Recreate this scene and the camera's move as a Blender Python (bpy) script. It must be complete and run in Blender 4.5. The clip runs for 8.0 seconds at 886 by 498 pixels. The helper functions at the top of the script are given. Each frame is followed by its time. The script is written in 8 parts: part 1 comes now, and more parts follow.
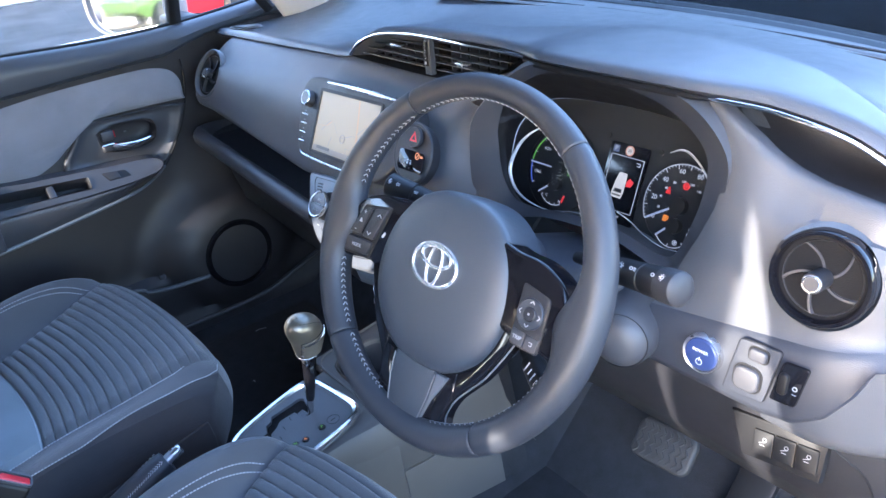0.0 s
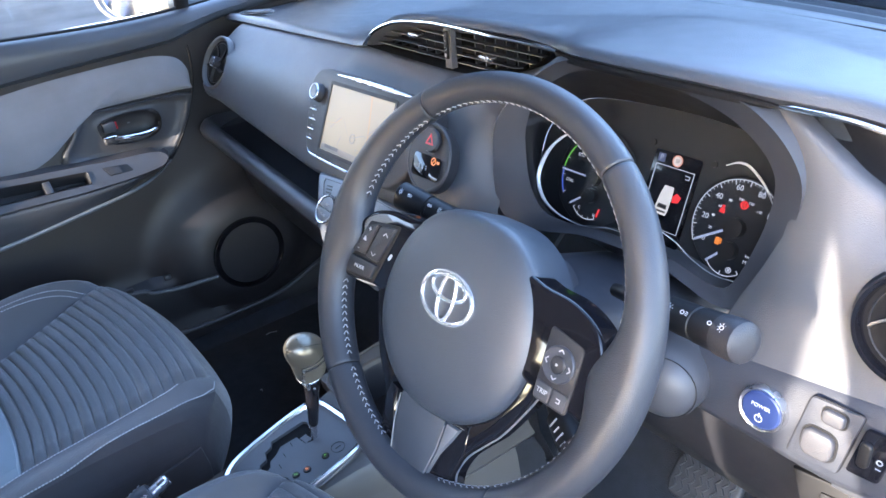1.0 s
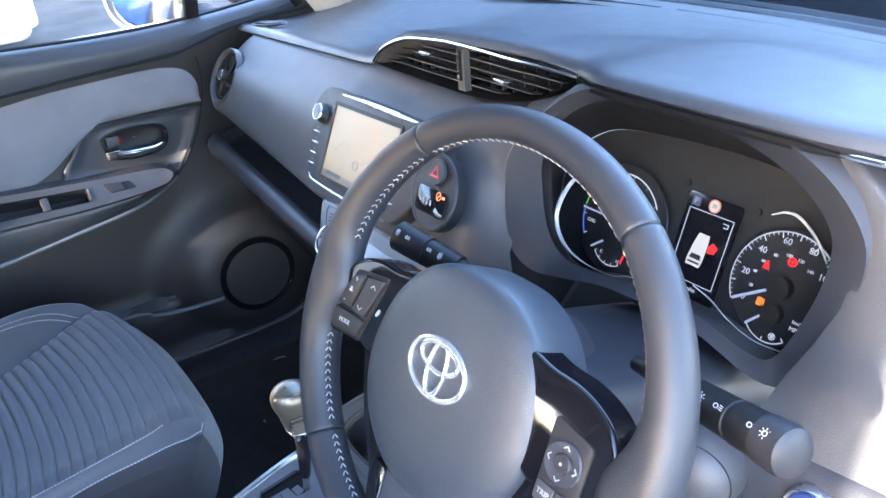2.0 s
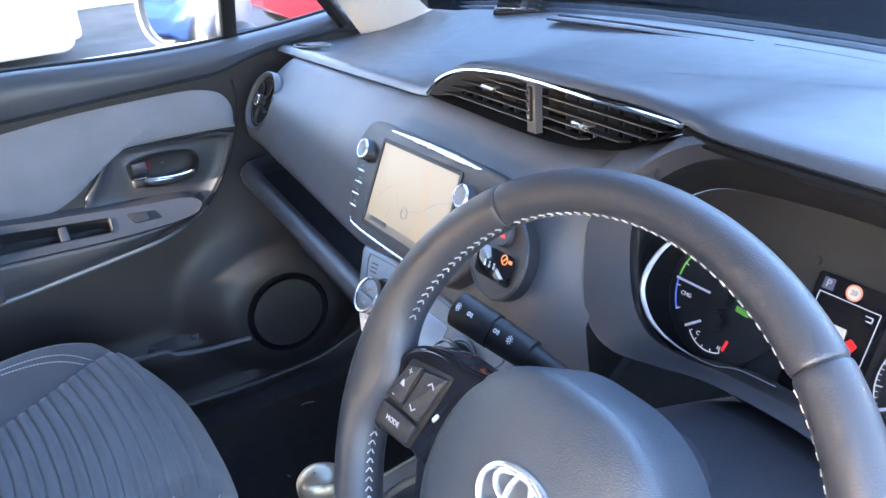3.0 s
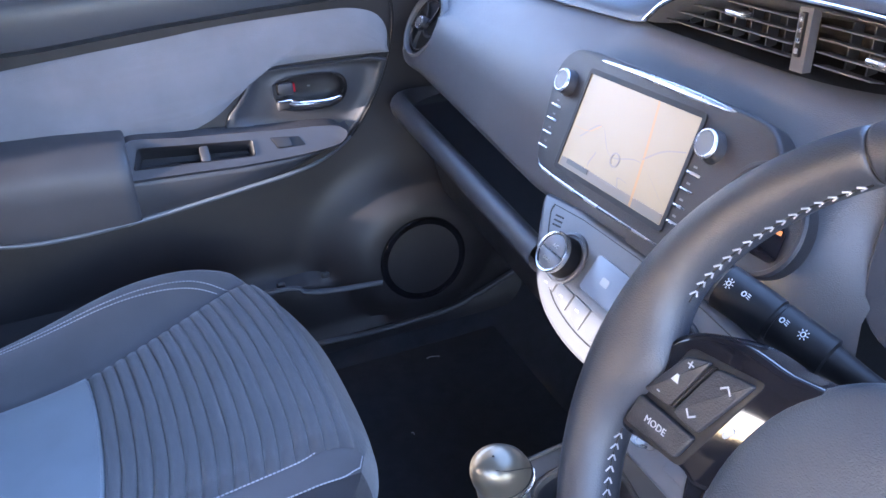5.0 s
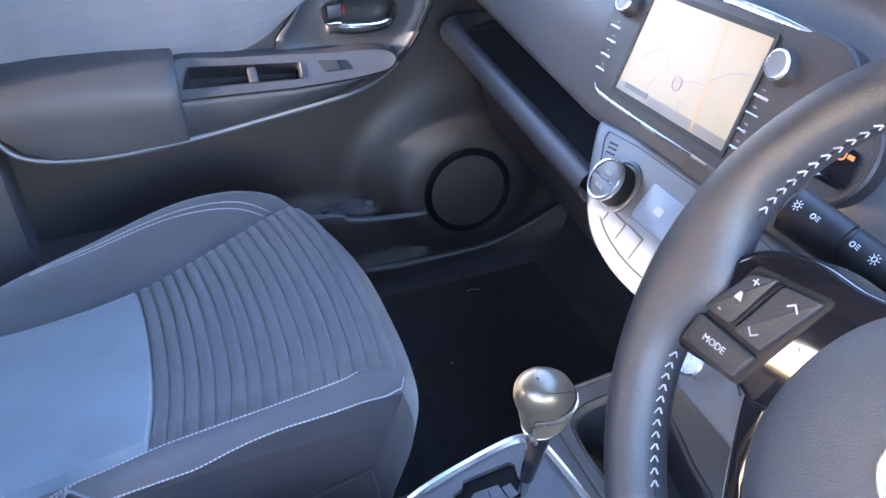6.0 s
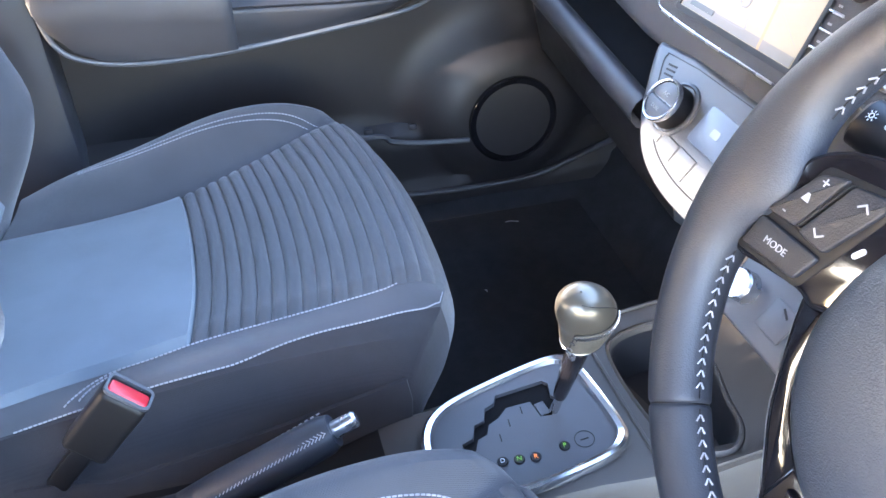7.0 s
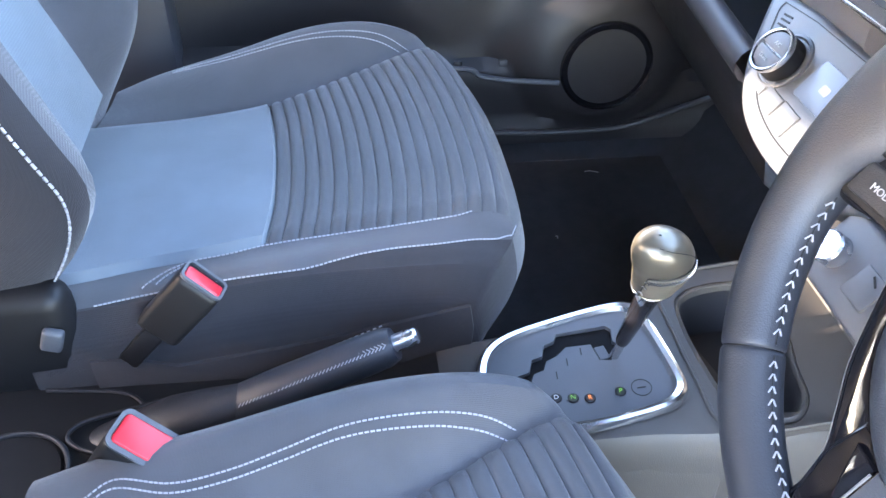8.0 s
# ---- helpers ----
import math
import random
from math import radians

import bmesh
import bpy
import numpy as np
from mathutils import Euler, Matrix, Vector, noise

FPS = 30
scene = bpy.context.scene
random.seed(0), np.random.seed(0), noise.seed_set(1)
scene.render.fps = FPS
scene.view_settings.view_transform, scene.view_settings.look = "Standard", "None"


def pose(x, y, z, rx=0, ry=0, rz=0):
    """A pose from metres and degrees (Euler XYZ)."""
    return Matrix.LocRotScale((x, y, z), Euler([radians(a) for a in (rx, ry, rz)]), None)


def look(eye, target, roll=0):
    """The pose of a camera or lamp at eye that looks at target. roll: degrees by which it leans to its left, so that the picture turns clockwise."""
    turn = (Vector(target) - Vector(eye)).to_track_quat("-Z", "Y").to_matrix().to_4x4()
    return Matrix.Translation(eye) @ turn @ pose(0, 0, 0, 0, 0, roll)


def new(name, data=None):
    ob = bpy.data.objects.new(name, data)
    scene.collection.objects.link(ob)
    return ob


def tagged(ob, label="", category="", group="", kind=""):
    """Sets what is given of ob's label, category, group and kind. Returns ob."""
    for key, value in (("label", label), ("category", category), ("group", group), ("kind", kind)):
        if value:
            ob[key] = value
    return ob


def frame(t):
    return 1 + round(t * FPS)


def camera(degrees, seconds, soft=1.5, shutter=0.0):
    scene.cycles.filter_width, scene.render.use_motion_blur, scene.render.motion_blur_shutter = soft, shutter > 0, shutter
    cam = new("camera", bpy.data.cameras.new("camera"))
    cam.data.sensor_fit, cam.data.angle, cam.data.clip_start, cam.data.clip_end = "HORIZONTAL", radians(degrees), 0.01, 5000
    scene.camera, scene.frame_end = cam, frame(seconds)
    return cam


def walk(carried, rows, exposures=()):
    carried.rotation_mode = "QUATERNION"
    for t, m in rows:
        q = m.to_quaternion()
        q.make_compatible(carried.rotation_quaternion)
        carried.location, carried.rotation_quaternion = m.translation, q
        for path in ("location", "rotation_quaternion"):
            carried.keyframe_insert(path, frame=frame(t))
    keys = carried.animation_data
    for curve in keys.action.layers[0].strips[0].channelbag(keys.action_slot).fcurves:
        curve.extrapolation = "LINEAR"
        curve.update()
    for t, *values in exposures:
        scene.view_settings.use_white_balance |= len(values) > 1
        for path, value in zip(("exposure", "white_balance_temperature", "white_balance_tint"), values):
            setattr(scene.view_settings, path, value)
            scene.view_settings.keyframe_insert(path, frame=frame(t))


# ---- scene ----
cam = camera(59.5, 8.0)
PATH = [
    (0, (0.853, -0.36, 1.275), (-0.56, 0.715, 0.353), -5.2),
    (0.5, (0.821, -0.325, 1.258), (-0.602, 0.721, 0.319), -5.2),
    (1, (0.77, -0.28, 1.255), (-0.674, 0.727, 0.306), -5.3),
    (2.5, (0.661, -0.168, 1.236), (-0.868, 0.745, 0.325), -4.9),
    (3, (0.585, -0.153, 1.23), (-0.973, 0.742, 0.351), -4.1),
    (3.5, (0.519, -0.159, 1.221), (-1.064, 0.701, 0.353), -3.5),
    (4, (0.474, -0.167, 1.205), (-1.132, 0.635, 0.325), -3.0),
    (4.5, (0.448, -0.181, 1.19), (-1.172, 0.548, 0.27), -2.5),
    (6, (0.44, -0.202, 1.157), (-1.142, 0.335, 0.059), -1.9),
    (6.5, (0.445, -0.208, 1.147), (-1.113, 0.279, -0.009), -1.3),
    (7, (0.45, -0.219, 1.13), (-1.081, 0.215, -0.081), -0.1),
    (7.5, (0.453, -0.228, 1.117), (-1.052, 0.127, -0.151), 1.2),
    (8, (0.46, -0.229, 1.111), (-1.027, 0.023, -0.202), 2.9),
]
walk(cam, [(t, look(eye, target, roll)) for t, eye, target, roll in PATH], [(0.0, 4.68, 5500, 20), (1.0, 4.85, 5800, 20), (3.0, 5.08, 5750, 21), (4.5, 5.07, 5550, 30), (6.0, 5.35, 5800, 26), (8.0, 5.75, 6400, 23)])

# ---- world and light ----
world = bpy.data.worlds.new("sky")
scene.world = world
world.use_nodes = True
wn = world.node_tree
wn.nodes.clear()
sky = wn.nodes.new("ShaderNodeTexSky")
sky.sky_type, sky.sun_disc = "NISHITA", False
SUN_TO = Vector((0.10, -0.96, 0.205)).normalized()
sky.sun_elevation = math.asin(SUN_TO.z)
sky.sun_rotation = math.atan2(SUN_TO.x, SUN_TO.y)
bg = wn.nodes.new("ShaderNodeBackground")
bg.inputs["Strength"].default_value = 0.15
wo = wn.nodes.new("ShaderNodeOutputWorld")
wn.links.new(sky.outputs[0], bg.inputs[0])
wn.links.new(bg.outputs[0], wo.inputs[0])
sun_data = bpy.data.lights.new("sun", "SUN")
sun_data.energy, sun_data.angle, sun_data.color = 1.1, radians(0.55), (1.0, 0.88, 0.64)
sun = new("sun", sun_data)
sun.matrix_world = look(SUN_TO * 20, (0, 0, 0))


# ---- materials ----
def mat(name, color, rough=0.5, metal=0.0, grain=0.0, grain_size=900.0, mottle=0.12, mottle_size=9.0, coat=0.0, spec=0.5):
    """A node material: base colour with a broad mottle, a fine grain bump and uneven gloss."""
    m = bpy.data.materials.new(name)
    m.use_nodes = True
    nt = m.node_tree
    b = nt.nodes["Principled BSDF"]
    b.inputs["Metallic"].default_value = metal
    b.inputs["Coat Weight"].default_value = coat
    b.inputs["Specular IOR Level"].default_value = spec
    tc = nt.nodes.new("ShaderNodeTexCoord")
    n1 = nt.nodes.new("ShaderNodeTexNoise")
    n1.inputs["Scale"].default_value, n1.inputs["Detail"].default_value = mottle_size, 4.0
    nt.links.new(tc.outputs["Object"], n1.inputs["Vector"])
    ramp = nt.nodes.new("ShaderNodeMapRange")
    ramp.inputs["From Min"].default_value, ramp.inputs["From Max"].default_value = 0.3, 0.7
    ramp.inputs["To Min"].default_value, ramp.inputs["To Max"].default_value = 1 - mottle, 1 + mottle
    nt.links.new(n1.outputs["Fac"], ramp.inputs["Value"])
    mul = nt.nodes.new("ShaderNodeVectorMath")
    mul.operation = "SCALE"
    mul.inputs[0].default_value = color
    nt.links.new(ramp.outputs[0], mul.inputs["Scale"])
    nt.links.new(mul.outputs[0], b.inputs["Base Color"])
    rr = nt.nodes.new("ShaderNodeMapRange")
    rr.inputs["From Min"].default_value, rr.inputs["From Max"].default_value = 0.3, 0.7
    rr.inputs["To Min"].default_value, rr.inputs["To Max"].default_value = max(0.02, rough - 0.025), min(1.0, rough + 0.025)
    n3 = nt.nodes.new("ShaderNodeTexNoise")
    n3.inputs["Scale"].default_value = mottle_size * 5
    nt.links.new(tc.outputs["Object"], n3.inputs["Vector"])
    nt.links.new(n3.outputs["Fac"], rr.inputs["Value"])
    nt.links.new(rr.outputs[0], b.inputs["Roughness"])
    if grain:
        n2 = nt.nodes.new("ShaderNodeTexNoise")
        n2.inputs["Scale"].default_value, n2.inputs["Detail"].default_value = grain_size, 2.0
        nt.links.new(tc.outputs["Object"], n2.inputs["Vector"])
        bump = nt.nodes.new("ShaderNodeBump")
        bump.inputs["Strength"].default_value, bump.inputs["Distance"].default_value = grain, 0.001
        nt.links.new(n2.outputs["Fac"], bump.inputs["Height"])
        nt.links.new(bump.outputs["Normal"], b.inputs["Normal"])
    return m


def weave(name, color, scale=700.0, strength=0.5, sheen=0.3):
    """Woven cloth: two crossed thread waves in bump and tone."""
    m = mat(name, color, 0.85, 0, 0, 900, 0.10, 14.0, spec=0.2)
    nt = m.node_tree
    b = nt.nodes["Principled BSDF"]
    b.inputs["Sheen Weight"].default_value = sheen
    tc = nt.nodes.new("ShaderNodeTexCoord")
    waves = []
    for axis in ("X", "Y"):
        w = nt.nodes.new("ShaderNodeTexWave")
        w.bands_direction = axis
        w.inputs["Scale"].default_value, w.inputs["Distortion"].default_value = scale / 3.14, 1.2
        nt.links.new(tc.outputs["Object"], w.inputs["Vector"])
        waves.append(w)
    mx = nt.nodes.new("ShaderNodeMath")
    mx.operation = "MULTIPLY"
    nt.links.new(waves[0].outputs["Fac"], mx.inputs[0])
    nt.links.new(waves[1].outputs["Fac"], mx.inputs[1])
    bump = nt.nodes.new("ShaderNodeBump")
    bump.inputs["Strength"].default_value, bump.inputs["Distance"].default_value = strength, 0.0006
    nt.links.new(mx.outputs[0], bump.inputs["Height"])
    nt.links.new(bump.outputs["Normal"], b.inputs["Normal"])
    return m


def glow(name, color, strength):
    m = bpy.data.materials.new(name)
    m.use_nodes = True
    b = m.node_tree.nodes["Principled BSDF"]
    b.inputs["Base Color"].default_value = (*[c * 0.14 for c in color], 1)
    b.inputs["Emission Color"].default_value = (*color, 1)
    b.inputs["Emission Strength"].default_value = strength
    b.inputs["Roughness"].default_value = 0.3
    return m


def clear(name, tint=(0.95, 0.97, 0.97), ior=1.45):
    m = bpy.data.materials.new(name)
    m.use_nodes = True
    nt = m.node_tree
    nt.nodes.clear()
    out = nt.nodes.new("ShaderNodeOutputMaterial")
    tr = nt.nodes.new("ShaderNodeBsdfTransparent")
    tr.inputs[0].default_value = (*tint, 1)
    gl = nt.nodes.new("ShaderNodeBsdfGlossy")
    gl.inputs["Roughness"].default_value = 0.02
    fr = nt.nodes.new("ShaderNodeFresnel")
    fr.inputs["IOR"].default_value = ior
    mx = nt.nodes.new("ShaderNodeMixShader")
    nt.links.new(fr.outputs[0], mx.inputs[0])
    nt.links.new(tr.outputs[0], mx.inputs[1])
    nt.links.new(gl.outputs[0], mx.inputs[2])
    nt.links.new(mx.outputs[0], out.inputs[0])
    return m


SOFT_TOP = mat("soft_top_pad", (0.044, 0.049, 0.060), 0.37, 0, 0.30, 800, 0.03, spec=0.5)
PANEL = mat("grey_grained_panel", (0.058, 0.061, 0.070), 0.46, 0, 0.3, 1000, 0.02)
DARK = mat("dark_plastic", (0.018, 0.018, 0.021), 0.48, 0, 0.3, 1100, 0.15, spec=0.4)
MID = mat("charcoal_plastic", (0.042, 0.042, 0.047), 0.45, 0, 0.3, 1100, 0.12)
TAUPE = mat("warm_grey_plastic", (0.062, 0.056, 0.052), 0.5, 0, 0.3, 1000, 0.1)
GLOSS = mat("piano_black", (0.006, 0.006, 0.008), 0.06, 0, 0, 900, 0.1, coat=0.12, spec=0.34)
BLACK = mat("matt_black", (0.007, 0.007, 0.008), 0.5, spec=0.3)
LEATHER = mat("wheel_leather", (0.023, 0.0255, 0.032), 0.45, 0, 0.22, 1100, 0.08, spec=0.42)
PAD_SKIN = mat("airbag_cover", (0.034, 0.041, 0.053), 0.37, 0, 0.35, 1200, 0.04, spec=0.55)
SATIN = mat("satin_silver", (0.46, 0.47, 0.50), 0.27, 0.9, 0, 900, 0.06)
CHROME = mat("bright_chrome", (0.8, 0.81, 0.83), 0.08, 1.0, 0, 900, 0.04)
EMBLEM = mat("emblem_chrome", (0.92, 0.92, 0.93), 0.18, 0.85, 0, 900, 0.03)
POLISHED = mat("polished_silver_trim", (0.62, 0.63, 0.65), 0.16, 0.95, 0, 900, 0.03)
GRIP = mat("knob_leather", (0.155, 0.138, 0.110), 0.44, 0.35, 0.4, 1500, 0.10)
PEWTER = mat("pewter_knob", (0.18, 0.162, 0.128), 0.30, 0.65, 0, 900, 0.08)
SEAT_DARK = weave("seat_cloth_dark", (0.058, 0.059, 0.066), 900, 0.4)
# side cloth of the seats, its tone lowered to stand for flank shade
SEAT_SIDE = weave("shaded_seat_side_cloth", (0.022, 0.0205, 0.0235), 900, 0.4, 0.15)
SEAT_LIGHT = weave("seat_cloth_blue_grey", (0.130, 0.156, 0.182), 1100, 0.3)
DOOR_CLOTH = weave("door_cloth_grey", (0.19, 0.19, 0.21), 1000, 0.4)
CARPET = mat("carpet", (0.011, 0.0118, 0.0150), 0.95, 0, 1.0, 700, 0.3, 40)
THREAD = mat("white_thread", (0.30, 0.30, 0.32), 0.7, 0, 0.3, 3000, 0.1, 200)
SHELF = mat("shelf_plastic", (0.044, 0.046, 0.055), 0.42, 0, 0.3, 1000, 0.06)
KEY_PRINT = mat("grey_key_print", (0.33, 0.33, 0.34), 0.5)
WHITE_MARK = mat("white_print", (0.60, 0.60, 0.60), 0.5)
RED = mat("red_button", (0.50, 0.012, 0.022), 0.35, 0, 0, 900, 0.1)
RUBBER = mat("pedal_rubber", (0.022, 0.022, 0.023), 0.6, 0, 0.5, 900, 0.2, 60)
HEADLINER = mat("headliner", (0.55, 0.54, 0.52), 0.9, 0, 0.4, 900, 0.06)
ASPHALT = mat("asphalt", (0.055, 0.055, 0.056), 0.85, 0, 1.0, 220, 0.35, 2.0)
VISOR = mat("shaded_visor_plastic", (0.0085, 0.0088, 0.0115), 0.42, 0, 0.25, 900, 0.06, spec=0.35)
# black plastic dulled and deepened so vents and slot look deep in shade
VOID = mat("shaded_black_plastic", (0.006, 0.006, 0.007), 0.8, 0, 0.3, 900, 0.1, spec=0.15)
DOOR_DARK = mat("black_door_plastic", (0.0165, 0.0145, 0.0160), 0.50, 0, 0.25, 1100, 0.12, spec=0.5)
DIAL_FACE = mat("instrument_black", (0.011, 0.0118, 0.0145), 0.45, 0, 0.15, 1500, 0.05, spec=0.25)
DIAL_RING = mat("pale_dial_ring", (0.62, 0.63, 0.66), 0.25, 0.3, 0, 900, 0.04)
BAND = mat("slate_soft_plastic", (0.025, 0.028, 0.037), 0.5, 0, 0.3, 1000, 0.05)
GLASS = clear("window_glass")
COATED = clear("coated_instrument_cover", ior=1.18)
SILVER_PLASTIC = mat("silver_grey_plastic", (0.120, 0.123, 0.135), 0.38, 0.15, 0.15, 1200, 0.06)
SLATE_SATIN = mat("slate_satin_plastic", (0.074, 0.080, 0.092), 0.38, 0.1, 0.15, 1200, 0.05)
SCREEN = glow("lcd_backlight", (0.66, 0.53, 0.28), 0.0145)
ROAD_ORANGE = glow("map_orange", (0.9, 0.50, 0.15), 0.014)
ROAD_GREY = glow("map_grey", (0.50, 0.44, 0.36), 0.008)
ROAD_DARK = glow("map_dark", (0.12, 0.10, 0.09), 0.002)
ROAD_PALE = glow("map_pale", (0.45, 0.38, 0.28), 0.005)
DISPLAY_BLUE = glow("display_blue", (0.30, 0.40, 0.55), 0.012)
DISPLAY_PALE = glow("display_pale", (0.75, 0.82, 0.90), 0.012)
LAMP_ORANGE = glow("lamp_orange", (1.0, 0.30, 0.05), 0.030)
LAMP_RED = glow("lamp_red", (1.0, 0.04, 0.04), 0.028)
LAMP_WHITE = glow("lamp_white", (0.85, 0.9, 1.0), 0.019)
LAMP_GREEN = glow("lamp_green", (0.25, 0.8, 0.10), 0.018)
LAMP_BLUE = glow("lamp_blue", (0.12, 0.20, 0.75), 0.025)
SIGN_PALE = glow("sign_pale", (0.85, 0.80, 0.72), 0.026)
NEEDLE = glow("needle_pale_blue", (0.62, 0.70, 0.95), 0.016)
GEAR_BLUE = glow("gear_box_blue", (0.10, 0.13, 0.30), 0.008)
LIMIT_RING = glow("limit_ring_red", (0.85, 0.30, 0.18), 0.020)
LAMP_DARK = mat("lamp_dark", (0.01, 0.01, 0.012), 0.5)
BLUE_FACE = mat("blue_button", (0.024, 0.040, 0.120), 0.30, 0, 0, 900, 0.05, coat=0.1)
SILVER_PAINT = mat("silver_car_paint", (0.50, 0.51, 0.52), 0.25, 0.5, 0, 900, 0.04, 1.0, coat=0.6)
MIRROR = mat("mirror_silver", (0.92, 0.93, 0.93), 0.02, 1.0, 0, 900, 0.01)
WHITE_PAINT = mat("white_car_paint", (0.80, 0.80, 0.80), 0.2, 0, 0, 900, 0.03, 1.0, coat=0.6)
RED_PAINT = mat("red_car_paint", (0.45, 0.015, 0.02), 0.22, 0, 0, 900, 0.05, 1.0, coat=0.6)
GREEN_PAINT = mat("lime_car_paint", (0.26, 0.31, 0.06), 0.22, 0, 0, 900, 0.05, 1.0, coat=0.6)
BLUE_PAINT = mat("blue_car_paint", (0.04, 0.08, 0.22), 0.22, 0, 0, 900, 0.05, 1.0, coat=0.6)
TYRE = mat("tyre_rubber", (0.02, 0.02, 0.02), 0.8, 0, 0.5, 300, 0.2)
TINT = mat("tinted_car_glass", (0.015, 0.018, 0.02), 0.05, 0, 0, 900, 0.02)
LEAF = mat("leaf_green", (0.05, 0.09, 0.03), 0.6, 0, 0.3, 100, 0.4, 6.0)
BARK = mat("bark", (0.09, 0.07, 0.05), 0.9, 0, 0.8, 60, 0.3, 8.0)
RENDERED = mat("painted_wall", (0.78, 0.77, 0.74), 0.8, 0, 0.4, 150, 0.08, 1.5)


# ---- mesh helpers ----
def part(name, bm, material, parent=None, label="", m=None, smooth=35):
    """Links a bmesh as one mesh object under a thing or a part."""
    bmesh.ops.recalc_face_normals(bm, faces=bm.faces)
    me = bpy.data.meshes.new(name)
    bm.to_mesh(me)
    bm.free()
    me.materials.append(material)
    if smooth:
        me.shade_smooth()
        me.set_sharp_from_angle(angle=radians(smooth))
    ob = new(name, me)
    if m is not None:
        ob.matrix_world = m
    if parent is not None:
        ob.parent = parent
    if label:
        tagged(ob, label)
    return ob


def thing(name, label, category, at=(0, 0, 0), group="", kind=""):
    e = new(name)
    e.empty_display_size = 0.05
    e.location = at
    bpy.context.view_layer.update()
    return tagged(e, label, category, group, kind)


def rbox(sx, sy, sz, r=0.004, seg=2, m=None):
    """A box with rounded edges, centred."""
    bm = bmesh.new()
    bmesh.ops.create_cube(bm, size=1.0, matrix=Matrix.Diagonal((sx, sy, sz, 1)))
    r = min(r, 0.49 * min(sx, sy, sz))
    if r > 0:
        bmesh.ops.bevel(bm, geom=list(bm.edges), offset=r, segments=seg, affect="EDGES", profile=0.5)
    if m is not None:
        bmesh.ops.transform(bm, matrix=m, verts=bm.verts)
    return bm


def loft(rows, closed=False, caps=False):
    """A skin over rows of points of equal length."""
    bm = bmesh.new()
    vs = [[bm.verts.new(p) for p in row] for row in rows]
    n = len(rows[0])
    for a, b in zip(vs, vs[1:]):
        for i in range(n if closed else n - 1):
            j = (i + 1) % n
            bm.faces.new((a[i], a[j], b[j], b[i]))
    if caps and closed:
        bm.faces.new(vs[0])
        bm.faces.new(vs[-1][::-1])
    return bm


def solid(bm, t):
    """Gives an open skin a thickness."""
    bmesh.ops.recalc_face_normals(bm, faces=bm.faces)
    bmesh.ops.solidify(bm, geom=list(bm.faces), thickness=t)
    return bm


def crv(pts, n, closed=False):
    """A smooth curve of n points through the given ones (Catmull-Rom)."""
    pts = [Vector(p) for p in pts]
    k = len(pts)
    span = k if closed else k - 1
    out = []
    for i in range(n):
        s = i * span / (n if closed else n - 1)
        j = min(int(s), span - 1)
        u = s - j
        if closed:
            p0, p1, p2, p3 = (pts[(j + d) % k] for d in (-1, 0, 1, 2))
        else:
            p1, p2 = pts[j], pts[j + 1]
            p0 = pts[j - 1] if j > 0 else 2 * p1 - p2
            p3 = pts[j + 2] if j + 2 < k else 2 * p2 - p1
        out.append(0.5 * (2 * p1 + (p2 - p0) * u + (2 * p0 - 5 * p1 + 4 * p2 - p3) * u * u + (3 * p1 - p0 - 3 * p2 + p3) * u ** 3))
    return out


def tube(path, r, seg=10, closed=False, caps=True, flat=1.0):
    """A tube along a path; r a number or one for each point."""
    path = [Vector(p) for p in path]
    n = len(path)
    rows = []
    up = None
    for i, p in enumerate(path):
        if closed:
            t = path[(i + 1) % n] - path[i - 1]
        else:
            t = path[min(i + 1, n - 1)] - path[max(i - 1, 0)]
        t.normalize()
        if up is None:
            up = Vector((0, 0, 1)) if abs(t.z) < 0.9 else Vector((1, 0, 0))
        a = t.cross(up).normalized()
        up = a.cross(t).normalized()
        rr = r if isinstance(r, (int, float)) else r[i]
        rows.append([p + (a * math.cos(2 * math.pi * k / seg) + up * flat * math.sin(2 * math.pi * k / seg)) * rr for k in range(seg)])
    if closed:
        rows.append(rows[0])
        bm = loft(rows, True)
        bmesh.ops.remove_doubles(bm, verts=bm.verts, dist=1e-6)
        return bm
    return loft(rows, True, caps)


def turned(profile, seg=32, m=None):
    """A turned body: profile of (radius, height) about z."""
    rows = [[(r * math.cos(2 * math.pi * k / seg), r * math.sin(2 * math.pi * k / seg), h) for k in range(seg)] for r, h in profile]
    bm = loft(rows, True)
    for row in (0, -1):
        if profile[row][0] > 1e-5:
            bm.verts.ensure_lookup_table()
            ring = [bm.verts[(row % len(profile)) * seg + k] for k in range(seg)]
            bm.faces.new(ring)
    bmesh.ops.remove_doubles(bm, verts=bm.verts, dist=1e-6)
    if m is not None:
        bmesh.ops.transform(bm, matrix=m, verts=bm.verts)
    return bm


def slab(outline, depth, r=0.0015, m=None, seg=2):
    """A plate with the given outline in its xy plane, from z = 0 up to depth, its upper edge rounded."""
    bm = bmesh.new()
    low = [bm.verts.new((p[0], p[1], 0)) for p in outline]
    f = bm.faces.new(low)
    ext = bmesh.ops.extrude_face_region(bm, geom=[f])
    top = [v for v in ext["geom"] if isinstance(v, bmesh.types.BMVert)]
    bmesh.ops.translate(bm, verts=top, vec=(0, 0, depth))
    if r > 0:
        tops = set(top)
        edges = [e for e in bm.edges if e.verts[0] in tops and e.verts[1] in tops]
        bmesh.ops.bevel(bm, geom=edges, offset=r, segments=seg, affect="EDGES", profile=0.5)
    if m is not None:
        bmesh.ops.transform(bm, matrix=m, verts=bm.verts)
    return bm


